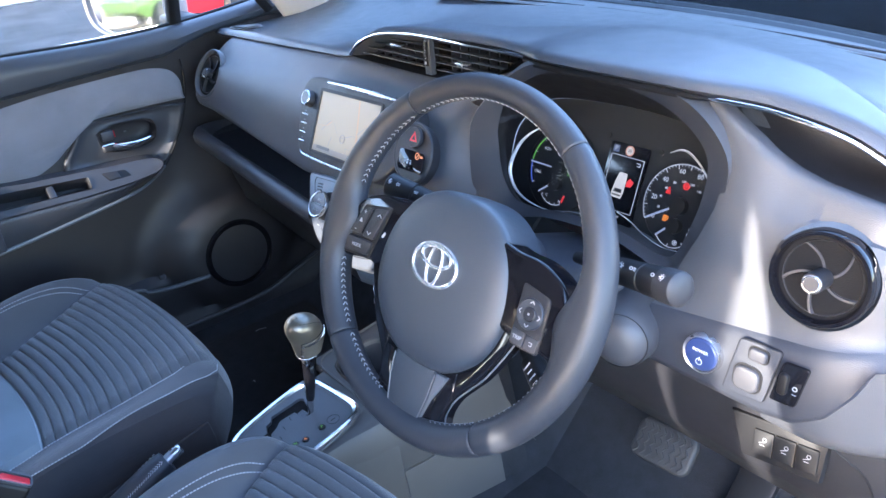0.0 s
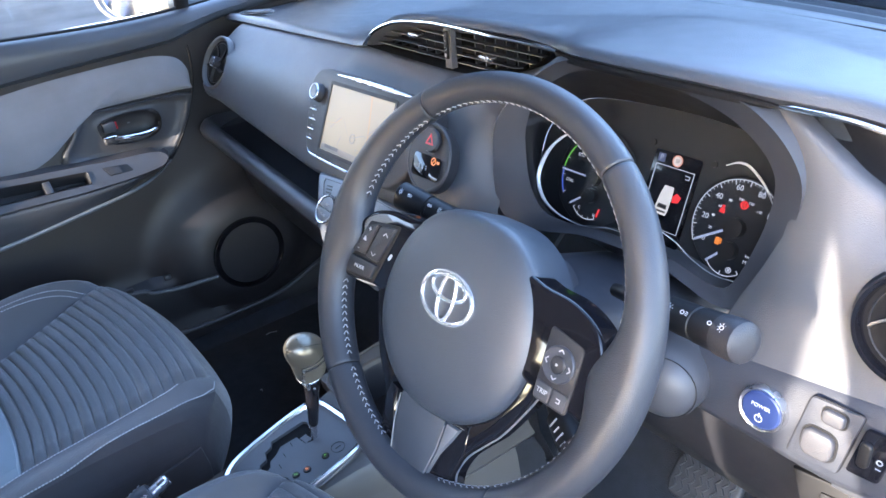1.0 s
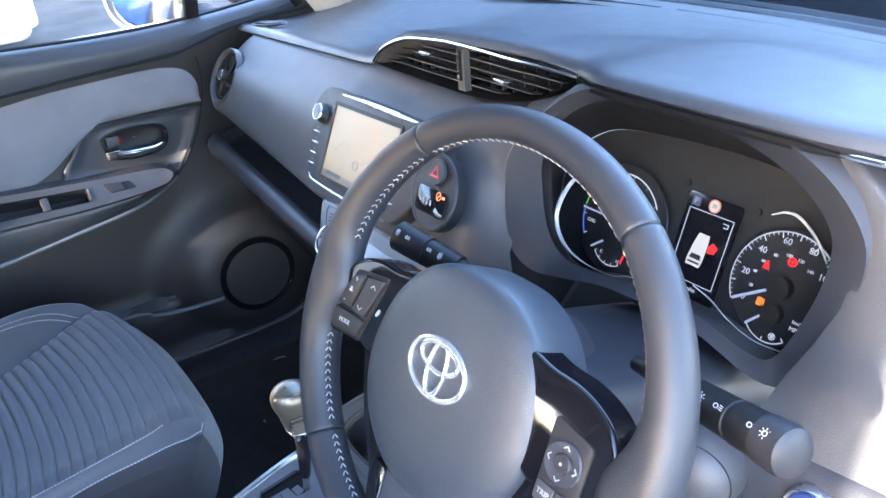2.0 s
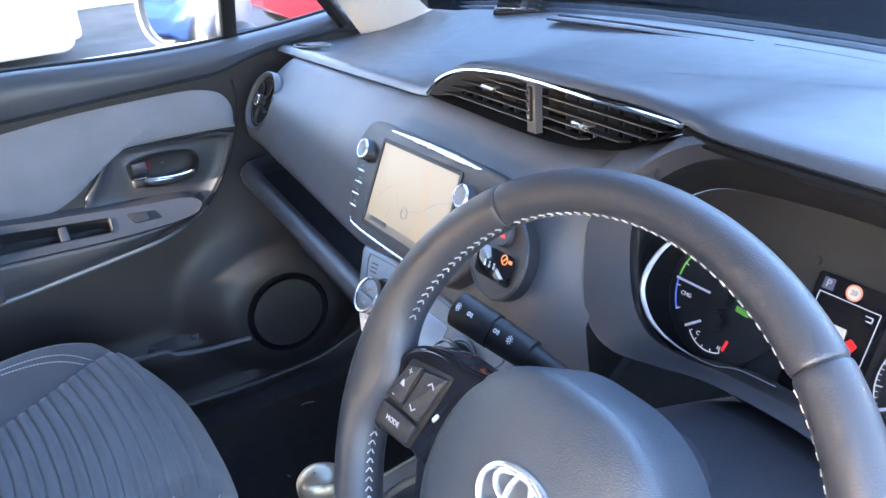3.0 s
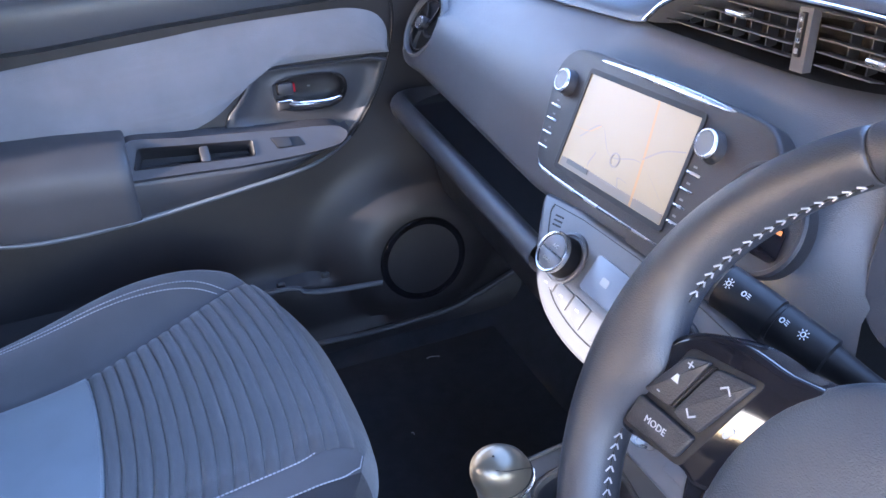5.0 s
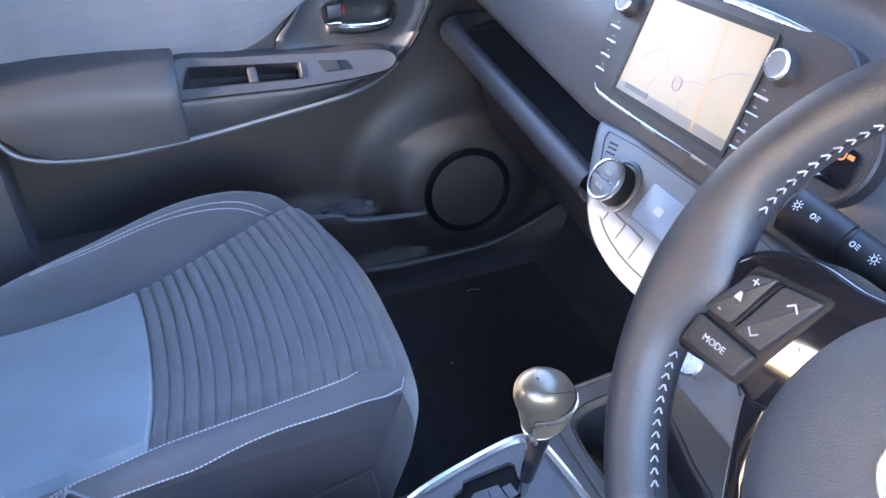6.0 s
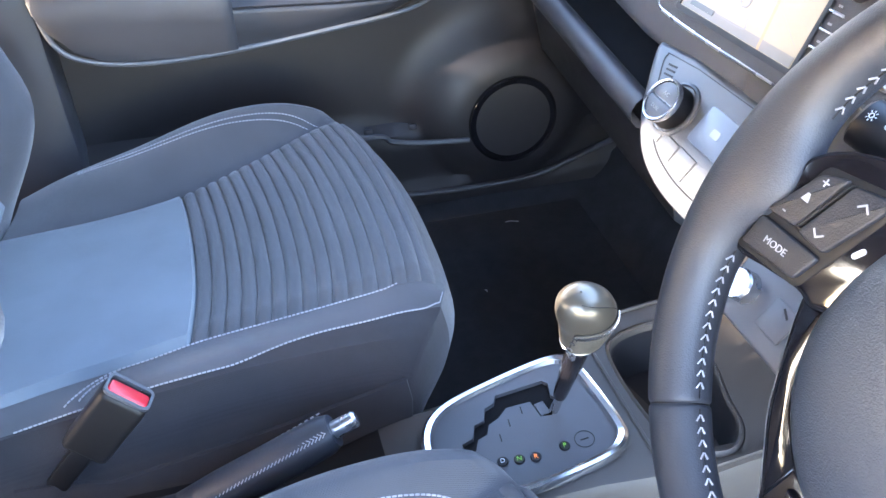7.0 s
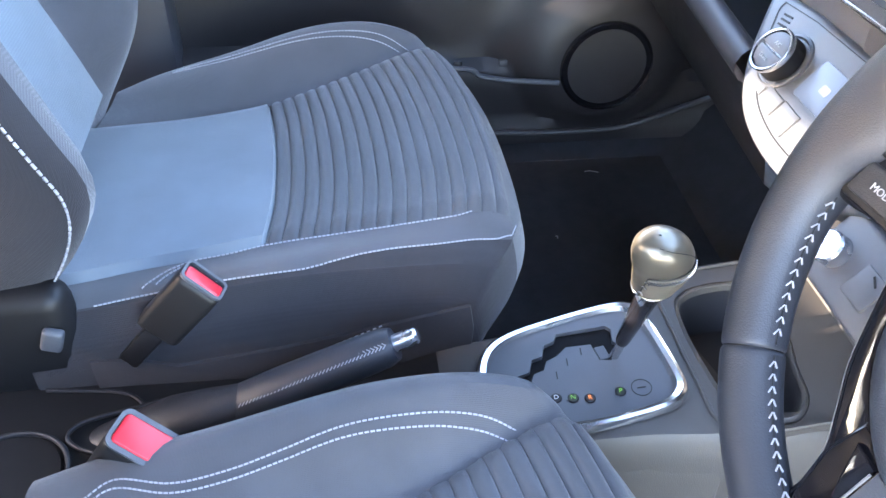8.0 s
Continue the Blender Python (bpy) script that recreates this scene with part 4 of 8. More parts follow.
part("dial_ring", tube(crv([on_cluster(*p) for p in ((0.330, 0.8790, 0.004), (0.352, 0.8740, 0.005), (0.373, 0.8660, 0.006), (0.400, 0.8600, 0.006), (0.430, 0.8620, 0.006))], 24), 0.0006, 6), DIAL_RING, clu)
part("dial_brow", tube(crv([on_cluster(*p) for p in ((0.3790, 0.9545, 0.006), (0.3915, 0.9598, 0.007), (0.4040, 0.9585, 0.007), (0.4225, 0.9475, 0.007), (0.4345, 0.9345, 0.006))], 24), [0.0005 + 0.0008 * math.sin(math.pi * i / 23) for i in range(24)], 6), DIAL_RING, clu, "thin chrome brow over the speed dial")
part("dial_arc", arc_line(pm, 0.0455, 178, 215, 0.0009), LAMP_BLUE, clu, "blue charge arc", smooth=0)
part("dial_arc", arc_line(pm, 0.0455, 122, 177, 0.0009), LAMP_GREEN, clu, "green eco arc", smooth=0)
part("dial_arc", arc_line(pm, 0.0455, 30, 118, 0.0007), LAMP_WHITE, clu, smooth=0)
part("dial_ticks", ticks(pm, 0.0420, 0.0460, 34, 214, 8, 0.0006, LAMP_WHITE), LAMP_WHITE, clu, smooth=0)
for body, x, y, sz in (("ECO", -0.026, 0.020, 0.0050), ("CHG", -0.034, -0.011, 0.0050), ("C", -0.0105, -0.036, 0.0050), ("H", 0.0120, -0.039, 0.0048)):
    letters(body, sz, pm @ pose(x, y, 0.0016), LAMP_WHITE, clu)
part("needle", onto(pm, rbox(0.0360, 0.0020, 0.0016, 0.0006, 1, pose(-0.0280, 0.0, 0.005, 0, 0, 180))), NEEDLE, clu, "pale blue needle")
part("needle_hub", onto(pm, turned([(0.0088, 0.0), (0.0086, 0.007), (0.0, 0.0072)], 28)), BLACK, clu)
part("needle", onto(pm, rbox(0.0165, 0.0022, 0.0016, 0.0006, 1, pose(-0.0160, -0.0295, 0.005, 0, 0, 38))), NEEDLE, clu, "pale blue needle")
part("needle_hub", onto(pm, turned([(0.0082, 0.0), (0.0080, 0.006), (0.0, 0.0062)], 28, pose(0.0015, -0.0195, 0))), BLACK, clu)
part("dial_arc", arc_line(pm @ pose(0.0015, -0.0195, 0), 0.0262, 222, 300, 0.0005), LAMP_WHITE, clu, smooth=0)
part("dial_ticks", ticks(pm @ pose(0.0015, -0.0195, 0), 0.0235, 0.0262, 222, 300, 5, 0.0006, LAMP_WHITE), LAMP_WHITE, clu, smooth=0)
part("eco_lamp", onto(pm, joined(slab(rrect(0.0095, 0.0042, 0.0018), 0.0005, 0.0, pose(0.0170, 0.0040, 0.0015, 0, 0, -4)), slab(rrect(0.0050, 0.0030, 0.0012), 0.0005, 0.0, pose(0.0165, 0.0062, 0.0015)))), LAMP_GREEN, clu, "lit green car symbol", smooth=0)
part("eco_lamp", onto(pm, joined(*[rbox(0.0125, 0.0009, 0.0005, 0, m=pose(0.0205, -0.0050 + 0.0016 * i, 0.0015, 0, 0, -4)) for i in range(3)])), LAMP_GREEN, clu, "lit green bar symbol", smooth=0)
part("hot_mark", onto(pm, rbox(0.0024, 0.0095, 0.0005, 0, m=pose(0.0165, -0.0350, 0.0016, 0, 0, -12))), LAMP_RED, clu, smooth=0)
part("dial_ticks", ticks(sm, 0.0405, 0.0452, 25, 212, 10, 0.0009, LAMP_WHITE), LAMP_WHITE, clu, smooth=0)
part("dial_ticks", ticks(sm, 0.0430, 0.0452, 25, 212, 37, 0.0005, LAMP_WHITE), LAMP_WHITE, clu, smooth=0)
part("dial_arc", arc_line(sm, 0.0455, -40, 212, 0.0005), LAMP_WHITE, clu, smooth=0)
for body, x, z in (("0", 0.3765, 0.8872), ("20", 0.3712, 0.9067), ("40", 0.3793, 0.9270), ("60", 0.3972, 0.9392), ("80", 0.4200, 0.9385), ("100", 0.4355, 0.9230)):
    letters(body, 0.0076, clu_m(x, z, 0.0016), LAMP_WHITE, clu)
for body, a in (("20", 196), ("40", 170), ("60", 146), ("80", 121), ("100", 97), ("120", 74), ("140", 50)):
    letters(body, 0.0038, sm @ pose(0.0268 * math.cos(radians(a)), 0.0268 * math.sin(radians(a)), 0.0016), LAMP_WHITE, clu)
letters("km/h", 0.0044, sm @ pose(0.0220, -0.0215, 0.0016), LAMP_WHITE, clu)
letters("MPH", 0.0052, sm @ pose(0.0220, -0.0275, 0.0016), LAMP_WHITE, clu)
part("needle", onto(sm, rbox(0.0330, 0.0024, 0.0016, 0.0006, 1, pose(-0.0218, -0.0135, 0.006, 0, 0, 33.5))), NEEDLE, clu, "pale blue needle")
part("needle_hub", onto(sm, turned([(0.0098, 0.0), (0.0096, 0.008), (0.0, 0.0082)], 28, pose(0.0, 0.0, 0))), BLACK, clu)
part("needle_hub", onto(sm, turned([(0.0088, 0.0), (0.0086, 0.007), (0.0, 0.0072)], 28, pose(0.0005, -0.0225, 0))), BLACK, clu)
part("needle", onto(sm, rbox(0.0160, 0.0022, 0.0016, 0.0006, 1, pose(-0.0124, -0.0322, 0.005, 0, 0, 47))), NEEDLE, clu, "pale blue needle")
part("dial_arc", arc_line(sm @ pose(0.0005, -0.0225, 0), 0.0240, 218, 312, 0.0005), LAMP_WHITE, clu, smooth=0)
part("dial_ticks", ticks(sm @ pose(0.0005, -0.0225, 0), 0.0205, 0.0240, 218, 312, 3, 0.0009, LAMP_WHITE), LAMP_WHITE, clu, smooth=0)
part("warning_lamp", onto(sm, joined(ring_slab(circle(0.0040, 20), circle(0.0026, 20), 0.0005, pose(0.0012, 0.0226, 0.0016)), rbox(0.0014, 0.0040, 0.0005, 0, m=pose(0.0012, 0.0226, 0.0016)), rbox(0.0090, 0.0012, 0.0005, 0, m=pose(0.0012, 0.0226, 0.0014)))), LAMP_RED, clu, "lit red warning symbol", smooth=0)
part("warning_lamp", onto(sm, joined(slab([(-0.0034, -0.0030), (0.0030, -0.0030), (0.0022, 0.0016), (-0.0018, 0.0016)], 0.0005, 0.0, pose(-0.0185, 0.0125, 0.0015)), turned([(0, 0), (0.0015, 0), (0.0015, 0.0005), (0, 0.0005)], 12, pose(-0.0182, 0.0158, 0.0015)))), LAMP_RED, clu, "lit red belt symbol", smooth=0)
part("warning_lamp", onto(sm, joined(slab(rrect(0.0048, 0.0070, 0.0008), 0.0005, 0.0, pose(-0.0140, -0.0172, 0.0015)), rbox(0.0014, 0.0052, 0.0005, 0, m=pose(-0.0105, -0.0165, 0.0017)))), LAMP_ORANGE, clu, "lit orange fuel symbol", smooth=0)
part("fuel_print", onto(sm, joined(ring_slab(circle(0.0030, 14), circle(0.0022, 14), 0.0004, pose(0.0060, -0.0400, 0.0015)), rbox(0.0024, 0.0030, 0.0004, 0, m=pose(0.0060, -0.0400, 0.0015)))), LAMP_WHITE, clu, smooth=0)
# middle display
dm = clu_m(0.3237, 0.9088)
part("middle_display", onto(dm, slab(rrect(0.056, 0.092, 0.003), 0.001, 0.0)), GLOSS, clu, "black middle display showing a small car")
part("display_frame", onto(dm, ring_slab(rrect(0.0468, 0.0640, 0.0005), rrect(0.0456, 0.0628, 0.0004), 0.0005, pose(0, 0, 0.0012))), LAMP_WHITE, clu, smooth=0)
letters("P", 0.0080, dm @ pose(-0.0187, 0.0385, 0.0016), LAMP_WHITE, clu)
part("gear_box", onto(dm, rbox(0.0085, 0.0085, 0.0004, 0, m=pose(-0.0187, 0.0385, 0.0011))), GEAR_BLUE, clu, smooth=0)
part("limit_sign", onto(dm, ring_slab(circle(0.0060, 24), circle(0.0047, 24), 0.0005, pose(0.0005, 0.0390, 0.0012))), LIMIT_RING, clu, smooth=0)
part("limit_face", onto(dm, turned([(0, 0), (0.0047, 0), (0.0047, 0.0004), (0, 0.0004)], 24, pose(0.0005, 0.0390, 0.0012))), SIGN_PALE, clu, smooth=0)
letters("20", 0.0052, dm @ pose(0.0005, 0.0390, 0.0019), LAMP_DARK, clu)
CARM = dm @ pose(-0.0015, -0.0020, 0.0012) @ Matrix(((1, 0.10, 0, 0), (0, 1, 0, 0), (0, 0, 1, 0), (0, 0, 0, 1)))
part("car_picture", onto(CARM, slab([(-0.0072, -0.0150), (0.0072, -0.0150), (0.0080, -0.0090), (0.0072, 0.0050), (0.0055, 0.0150), (-0.0055, 0.0150), (-0.0072, 0.0050), (-0.0080, -0.0090)], 0.0005, 0.0)), SIGN_PALE, clu, "pale car picture", smooth=0)
part("car_window", onto(CARM, joined(slab([(-0.0058, -0.0085), (0.0058, -0.0085), (0.0048, -0.0040), (-0.0048, -0.0040)], 0.0002, 0.0, pose(0, 0, 0.0006)), slab([(-0.0062, -0.0125), (0.0062, -0.0125), (0.0060, -0.0108), (-0.0060, -0.0108)], 0.0002, 0.0, pose(0, 0, 0.0006)))), LAMP_DARK, clu, smooth=0)
part("door_mark", onto(dm, slab([(0.0068, 0.0040), (0.0105, 0.0085), (0.0165, 0.0050), (0.0140, -0.0010), (0.0072, -0.0020)], 0.0004, 0.0, pose(0, 0, 0.0012))), LAMP_RED, clu, "red open-door mark", smooth=0)
part("return_mark", onto(dm, joined(rbox(0.0055, 0.0008, 0.0004, 0, m=pose(0.0165, 0.0275, 0.0014)), rbox(0.0008, 0.0036, 0.0004, 0, m=pose(0.0190, 0.0258, 0.0014)), rbox(0.0045, 0.0008, 0.0004, 0, m=pose(0.0170, 0.0242, 0.0014)))), LAMP_WHITE, clu, smooth=0)
letters("368 miles", 0.0050, dm @ pose(-0.0010, -0.0375, 0.0016), LAMP_WHITE, clu)
# clip marks on the panel beside the display
for x, z in ((0.2900, 0.9560), (0.3640, 0.9520)):
    part("panel_clip", onto(clu_m(x, z, 0.0), turned([(0.0, 0.0), (0.0034, 0.0), (0.0030, 0.0012), (0.0, 0.0012)], 16)), BLACK, clu)
# clear cover over the instruments
cov = part("cover", loft([[p + Vector((0, -0.012, 0.004)) for p in lens], [Vector((0.285, 0.296, 0.918)) + (p - Vector((0.285, 0.30, 0.914))) * 0.02 for p in lens]], True), COATED, dash, "clear instrument cover")
cov.visible_shadow = False
# ---- steering wheel ----
WC, WN = Vector((0.3301, 0.0426, 0.9186)), Vector((0.0635, -0.8910, 0.4496)).normalized()
WM = facing(WC, WN)
R = 0.1701
wheel = thing("steering_wheel", "black leather steering wheel with white stitching and gloss spokes", "steering wheel", WC)
# thickness of the rim round the wheel: fat at the grips, slim at the top
GIRTH = [(0, 0.0158), (25, 0.0142), (52, 0.0128), (90, 0.0122), (126, 0.0136), (150, 0.0166), (180, 0.0176), (210, 0.0172), (236, 0.0156), (270, 0.0146), (304, 0.0156), (335, 0.0164), (360, 0.0158)]


def girth(a):
    return sum(lerp_table(GIRTH, (a + d) % 360)[0] for d in (-12, -6, 0, 6, 12)) / 5


def wp(a, tube_angle=0.0, k=1.0):
    """A point on the rim: a round the wheel, tube_angle round the tube (0 towards the driver, 90 inwards), degrees; k of the girth."""
    q = girth(a) * k
    rest = sum(math.exp(-(((a - c + 180) % 360 - 180) / 11.0) ** 2) for c in (181, 358))
    a, b = radians(a), radians(tube_angle)
    d = R - q * math.sin(b) - 0.017 * rest * max(0.0, math.sin(b)) ** 0.8
    return WM @ Vector((d * math.cos(a), d * math.sin(a), q * 1.03 * math.cos(b)))


def wpart(name, bm, material, label="", parent=None, smooth=35):
    ob = part(name, bm, material, None, label, smooth=smooth)
    ob.parent = parent or wheel
    ob.matrix_parent_inverse = (parent or wheel).matrix_world.inverted()
    return ob


for a0, a1 in ((52, 126), (126, 227), (227, 305), (305, 412)):
    n = int((a1 - a0) / 2.0)
    rows = []
    for a in [a0 + 0.10, a0 + 0.16, a0 + 0.45, a0 + 0.9] + xs(a0 + 1.8, a1 - 1.8, n) + [a1 - 0.9, a1 - 0.45, a1 - 0.16, a1 - 0.10]:
        e = min(a - a0, a1 - a)
        k = 0.80 if e < 0.12 else 0.93 if e < 0.2 else 0.975 if e < 0.5 else 0.995 if e < 1 else 1.0
        rows.append([wp(a, 360 * j / 28, k) for j in range(28)])
    wpart("rim_section", loft(rows, True, True), LEATHER, smooth=60)
# seam grooves packed with dark thread, and chevron stitches along the inner edge
for a in (52, 126, 227, 305):
    wpart("rim_seam", loft([[wp(a + d, 360 * j / 28, 0.93) for j in range(28)] for d in (-0.2, 0.2)], True), BLACK)
for a0, a1 in ((128, 165), (197, 225), (54, 124), (229, 256), (284, 303), (307, 342), (14, 50)):
    bm = bmesh.new()
    a = a0
    while a < a1:
        for s in (-1, 1):
            c = wp(a + 1.25, 79 + s * 8, 1.012)
            c2 = wp(a + 0.10, 79 + s * 0.8, 1.035)
            m = facing((c + c2) / 2, (c2 - c), (0.3, 0.2, 1)) @ Matrix.Diagonal((0.00036, 0.00036, (c2 - c).length / 2, 1))
            bmesh.ops.create_cube(bm, size=2.0, matrix=m)
        a += 2.35
    wpart("stitching", bm, THREAD, "white chevron stitching", smooth=0)
    wpart("stitch_seam", tube([wp(q, 79, 1.0) for q in xs(a0 - 1, a1 + 1, 40)], 0.0006, 6), BLACK)

# hub pad: a round shield with a soft dome
PAD = [(0.0, 0.0660), (0.030, 0.0635), (0.057, 0.050), (0.077, 0.026), (0.0875, -0.005), (0.0885, -0.036), (0.078, -0.066), (0.058, -0.089), (0.031, -0.1045), (0.0, -0.109)]
PAD = PAD + [(-x, y) for x, y in PAD[-2:0:-1]]
pad = crv([(x, y, 0) for x, y in PAD], 72, True)
rows = []
for s, z in ((0.99, -0.045), (1.0, -0.016), (1.0, -0.003), (0.992, 0.001), (0.975, 0.0040), (0.945, 0.0065), (0.88, 0.0095), (0.78, 0.0122), (0.62, 0.0144), (0.45, 0.0157), (0.25, 0.0164), (0.02, 0.0166)):
    rows.append([WM @ Vector((p.x * s, -0.022 + (p.y + 0.022) * s, z)) for p in pad])
wpart("hub_pad", loft(rows, True), PAD_SKIN, "smooth dark airbag cover", smooth=60)
# shallow round dish behind the emblem and a chrome emblem of three plain ovals
em = []
for cx, cy, ax, ay, rr in ((0, 0, 0.0292, 0.0205, 0.0021), (0, 0.0, 0.0088, 0.0196, 0.0019), (0, 0.0082, 0.0195, 0.0098, 0.0019)):
    em.append(tube([WM @ Vector((cx + ax * math.cos(t), -0.005 + cy + ay * math.sin(t), 0.0172)) for t in xs(0, 2 * math.pi * 47 / 48, 48)], rr, 10, True))
wpart("emblem", joined(*em), EMBLEM, "chrome oval emblem")


def on_wheel(bm, z=0.0):
    bmesh.ops.transform(bm, matrix=WM @ pose(0, 0, z), verts=bm.verts)
    return bm


def mirrored(pts, sgn):
    return [(sgn * x, y) for x, y in pts][::sgn]


def soft_quad(q, rr=0.003):
    """A quadrilateral with rounded corners."""
    out = []
    n = len(q)
    for i in range(n):
        p, a, b = Vector(q[i]), Vector(q[i - 1]), Vector(q[(i + 1) % n])
        u, v = (a - p).normalized() * rr, (b - p).normalized() * rr
        for s in (0.0, 0.25, 0.5, 0.75, 1.0):
            w = p + u * (1 - s) ** 2 + v * s ** 2
            out.append((w.x, w.y))
    return out


# spoke cover beside the pad, its arm down to the lower spoke, and the edge line of that arm
SP = [(-0.050, 0.0370), (-0.084, 0.0372), (-0.106, 0.0365), (-0.126, 0.0305), (-0.1400, 0.0205), (-0.1490, 0.005), (-0.1520, -0.012), (-0.1510, -0.030), (-0.1450, -0.0405), (-0.125, -0.0375), (-0.1045, -0.0345), (-0.090, -0.036), (-0.070, -0.02)]
ARM = [(-0.090, 0.020), (-0.1025, -0.006), (-0.1045, -0.030), (-0.1000, -0.046), (-0.0905, -0.067), (-0.0790, -0.089), (-0.0660, -0.106), (-0.0545, -0.122), (-0.0490, -0.140), (-0.0500, -0.158), (-0.036, -0.158), (-0.030, -0.112), (-0.050, -0.092), (-0.072, -0.070), (-0.080, -0.036)]
KEYS_L = [[(-0.1285, 0.0150), (-0.1145, 0.0205), (-0.1228, -0.0118), (-0.1415, -0.0135)], [(-0.1110, 0.0195), (-0.0895, 0.0240), (-0.1030, -0.0130), (-0.1205, -0.0128)], [(-0.1415, -0.0168), (-0.1025, -0.0155), (-0.1065, -0.0308), (-0.1425, -0.0340)]]
for sgn in (1, -1):
    o = crv([(x, y, 0) for x, y in SP], 60, True)
    sp = wpart("spoke", on_wheel(slab(mirrored([(p.x, p.y) for p in o], sgn), 0.026, 0.0042, seg=5), -0.0205), GLOSS, "gloss black spoke cover", smooth=60)
    o = crv([(x, y, 0) for x, y in ARM], 60, True)
    arm = wpart("spoke_arm", on_wheel(slab(mirrored([(p.x, p.y) for p in o], sgn), 0.016, 0.0045, seg=4), -0.0165), GLOSS, "gloss black arm round the pad", smooth=60)
    # silver tube for the bright line along the gloss arm's outer edge
    wpart("spoke_line", tube(crv([WM @ Vector((sgn * a, b, c)) for a, b, c in ((-0.1040, -0.010, -0.0035), (-0.1042, -0.030, -0.0040), (-0.0998, -0.046, -0.0045), (-0.0905, -0.067, -0.0045), (-0.0790, -0.089, -0.0045), (-0.0660, -0.106, -0.0045), (-0.0545, -0.122, -0.0045), (-0.0492, -0.138, -0.0045), (-0.0495, -0.150, -0.006))], 50), 0.0010, 6), SILVER_PLASTIC, "thin silver line along the arm edge", arm)
    if sgn == 1:
        m = WM @ pose(0, 0, 0.0050)
        wpart("button_plate", slab(soft_quad([(-0.1300, 0.0195), (-0.0865, 0.0275), (-0.1035, -0.0335), (-0.1460, -0.0375)], 0.004), 0.0012, 0.0004, m), BLACK, "", sp)
        for q in KEYS_L:
            wpart("button", slab(soft_quad(q, 0.0028), 0.0034, 0.0012, m @ pose(0, 0, 0.0006), 3), DARK, "dark satin key", sp)
        wpart("key_ridge", slab(soft_quad([(-0.1135, 0.0190), (-0.1115, 0.0195), (-0.1205, -0.0105), (-0.1225, -0.0110)], 0.0009), 0.0040, 0.0006, m @ pose(0, 0, 0.0004)), BLACK, "", sp)
        letters("MODE", 0.0052, m @ pose(-0.1243, -0.0245, 0.0042, 0, 0, 4), KEY_PRINT, sp)
        letters("+", 0.0085, m @ pose(-0.1235, 0.0125, 0.0042), KEY_PRINT, sp)
        letters("-", 0.0085, m @ pose(-0.1325, -0.0080, 0.0042), KEY_PRINT, sp)
        wpart("key_mark", joined(slab([(-0.0024, -0.0018), (0.0024, -0.0018), (0.0008, 0.0024), (-0.0008, 0.0024)], 0.0003, 0, m @ pose(-0.1270, 0.0025, 0.0041))), KEY_PRINT, "", sp, 0)
        for x, q, rz in ((-0.1005, 0.0145, 0), (-0.1105, -0.0075, 180)):
            mm = m @ pose(x, q, 0.0042, 0, 0, rz)
            wpart("key_mark", joined(rbox(0.0046, 0.0009, 0.0003, 0, m=mm @ pose(-0.0015, 0, 0, 0, 0, 42)), rbox(0.0046, 0.0009, 0.0003, 0, m=mm @ pose(0.0015, 0, 0, 0, 0, -42))), KEY_PRINT, "", sp, 0)
        wpart("indicator", slab(rrect(0.0070, 0.0030, 0.0014), 0.0005, 0, WM @ pose(-0.0905, -0.0030, 0.0056, 0, 0, 62)), KEY_PRINT, "", sp, 0)
    else:
        m = WM @ pose(0, 0, 0.0050)
        wpart("button_plate", slab(soft_quad([(0.0985, 0.0150), (0.1310, 0.0095), (0.1330, -0.0420), (0.1010, -0.0415)], 0.004), 0.0020, 0.0007, m), DARK, "dark satin button plate", sp)
        mm0 = m @ pose(0.1150, -0.0095, 0.0012)
        wpart("button", turned([(0.0142, 0), (0.0142, 0.0018), (0.0132, 0.0028), (0.0085, 0.0020), (0, 0.0020)], 36, mm0), BAND, "", sp)
        wpart("button", turned([(0.0068, 0), (0.0068, 0.0030), (0.0058, 0.0038), (0, 0.0040)], 24, mm0), DARK, "", sp)
        wpart("button_dot", turned([(0, 0), (0.0011, 0), (0.0011, 0.0004), (0, 0.0004)], 12, mm0 @ pose(0, 0, 0.0038)), KEY_PRINT, "", sp, 0)
        for q in ([(0.1015, -0.0265), (0.1165, -0.0270), (0.1168, -0.0398), (0.1025, -0.0395)], [(0.1178, -0.0270), (0.1315, -0.0275), (0.1318, -0.0402), (0.1180, -0.0398)]):
            wpart("button", slab(soft_quad(q, 0.002), 0.0026, 0.0007, m @ pose(0, 0, 0.0010)), MID, "", sp)
        letters("TRIP", 0.0052, m @ pose(0.1092, -0.0332, 0.0038), KEY_PRINT, sp)
        wpart("key_mark", joined(rbox(0.0036, 0.0008, 0.0003, 0, m=m @ pose(0.1248, -0.0322, 0.0038)), rbox(0.0008, 0.0030, 0.0003, 0, m=m @ pose(0.1264, -0.0335, 0.0038)), rbox(0.0030, 0.0008, 0.0003, 0, m=m @ pose(0.1250, -0.0350, 0.0038))), KEY_PRINT, "", sp, 0)
        for q in (0, 90, 180, 270):
            mm = mm0 @ pose(0, 0, 0.0027, 0, 0, q) @ pose(0, 0.0106, 0)
            wpart("key_mark", joined(rbox(0.0034, 0.0009, 0.0003, 0, m=mm @ pose(-0.0011, 0, 0, 0, 0, 42)), rbox(0.0034, 0.0009, 0.0003, 0, m=mm @ pose(0.0011, 0, 0, 0, 0, -42))), KEY_PRINT, "", sp, 0)
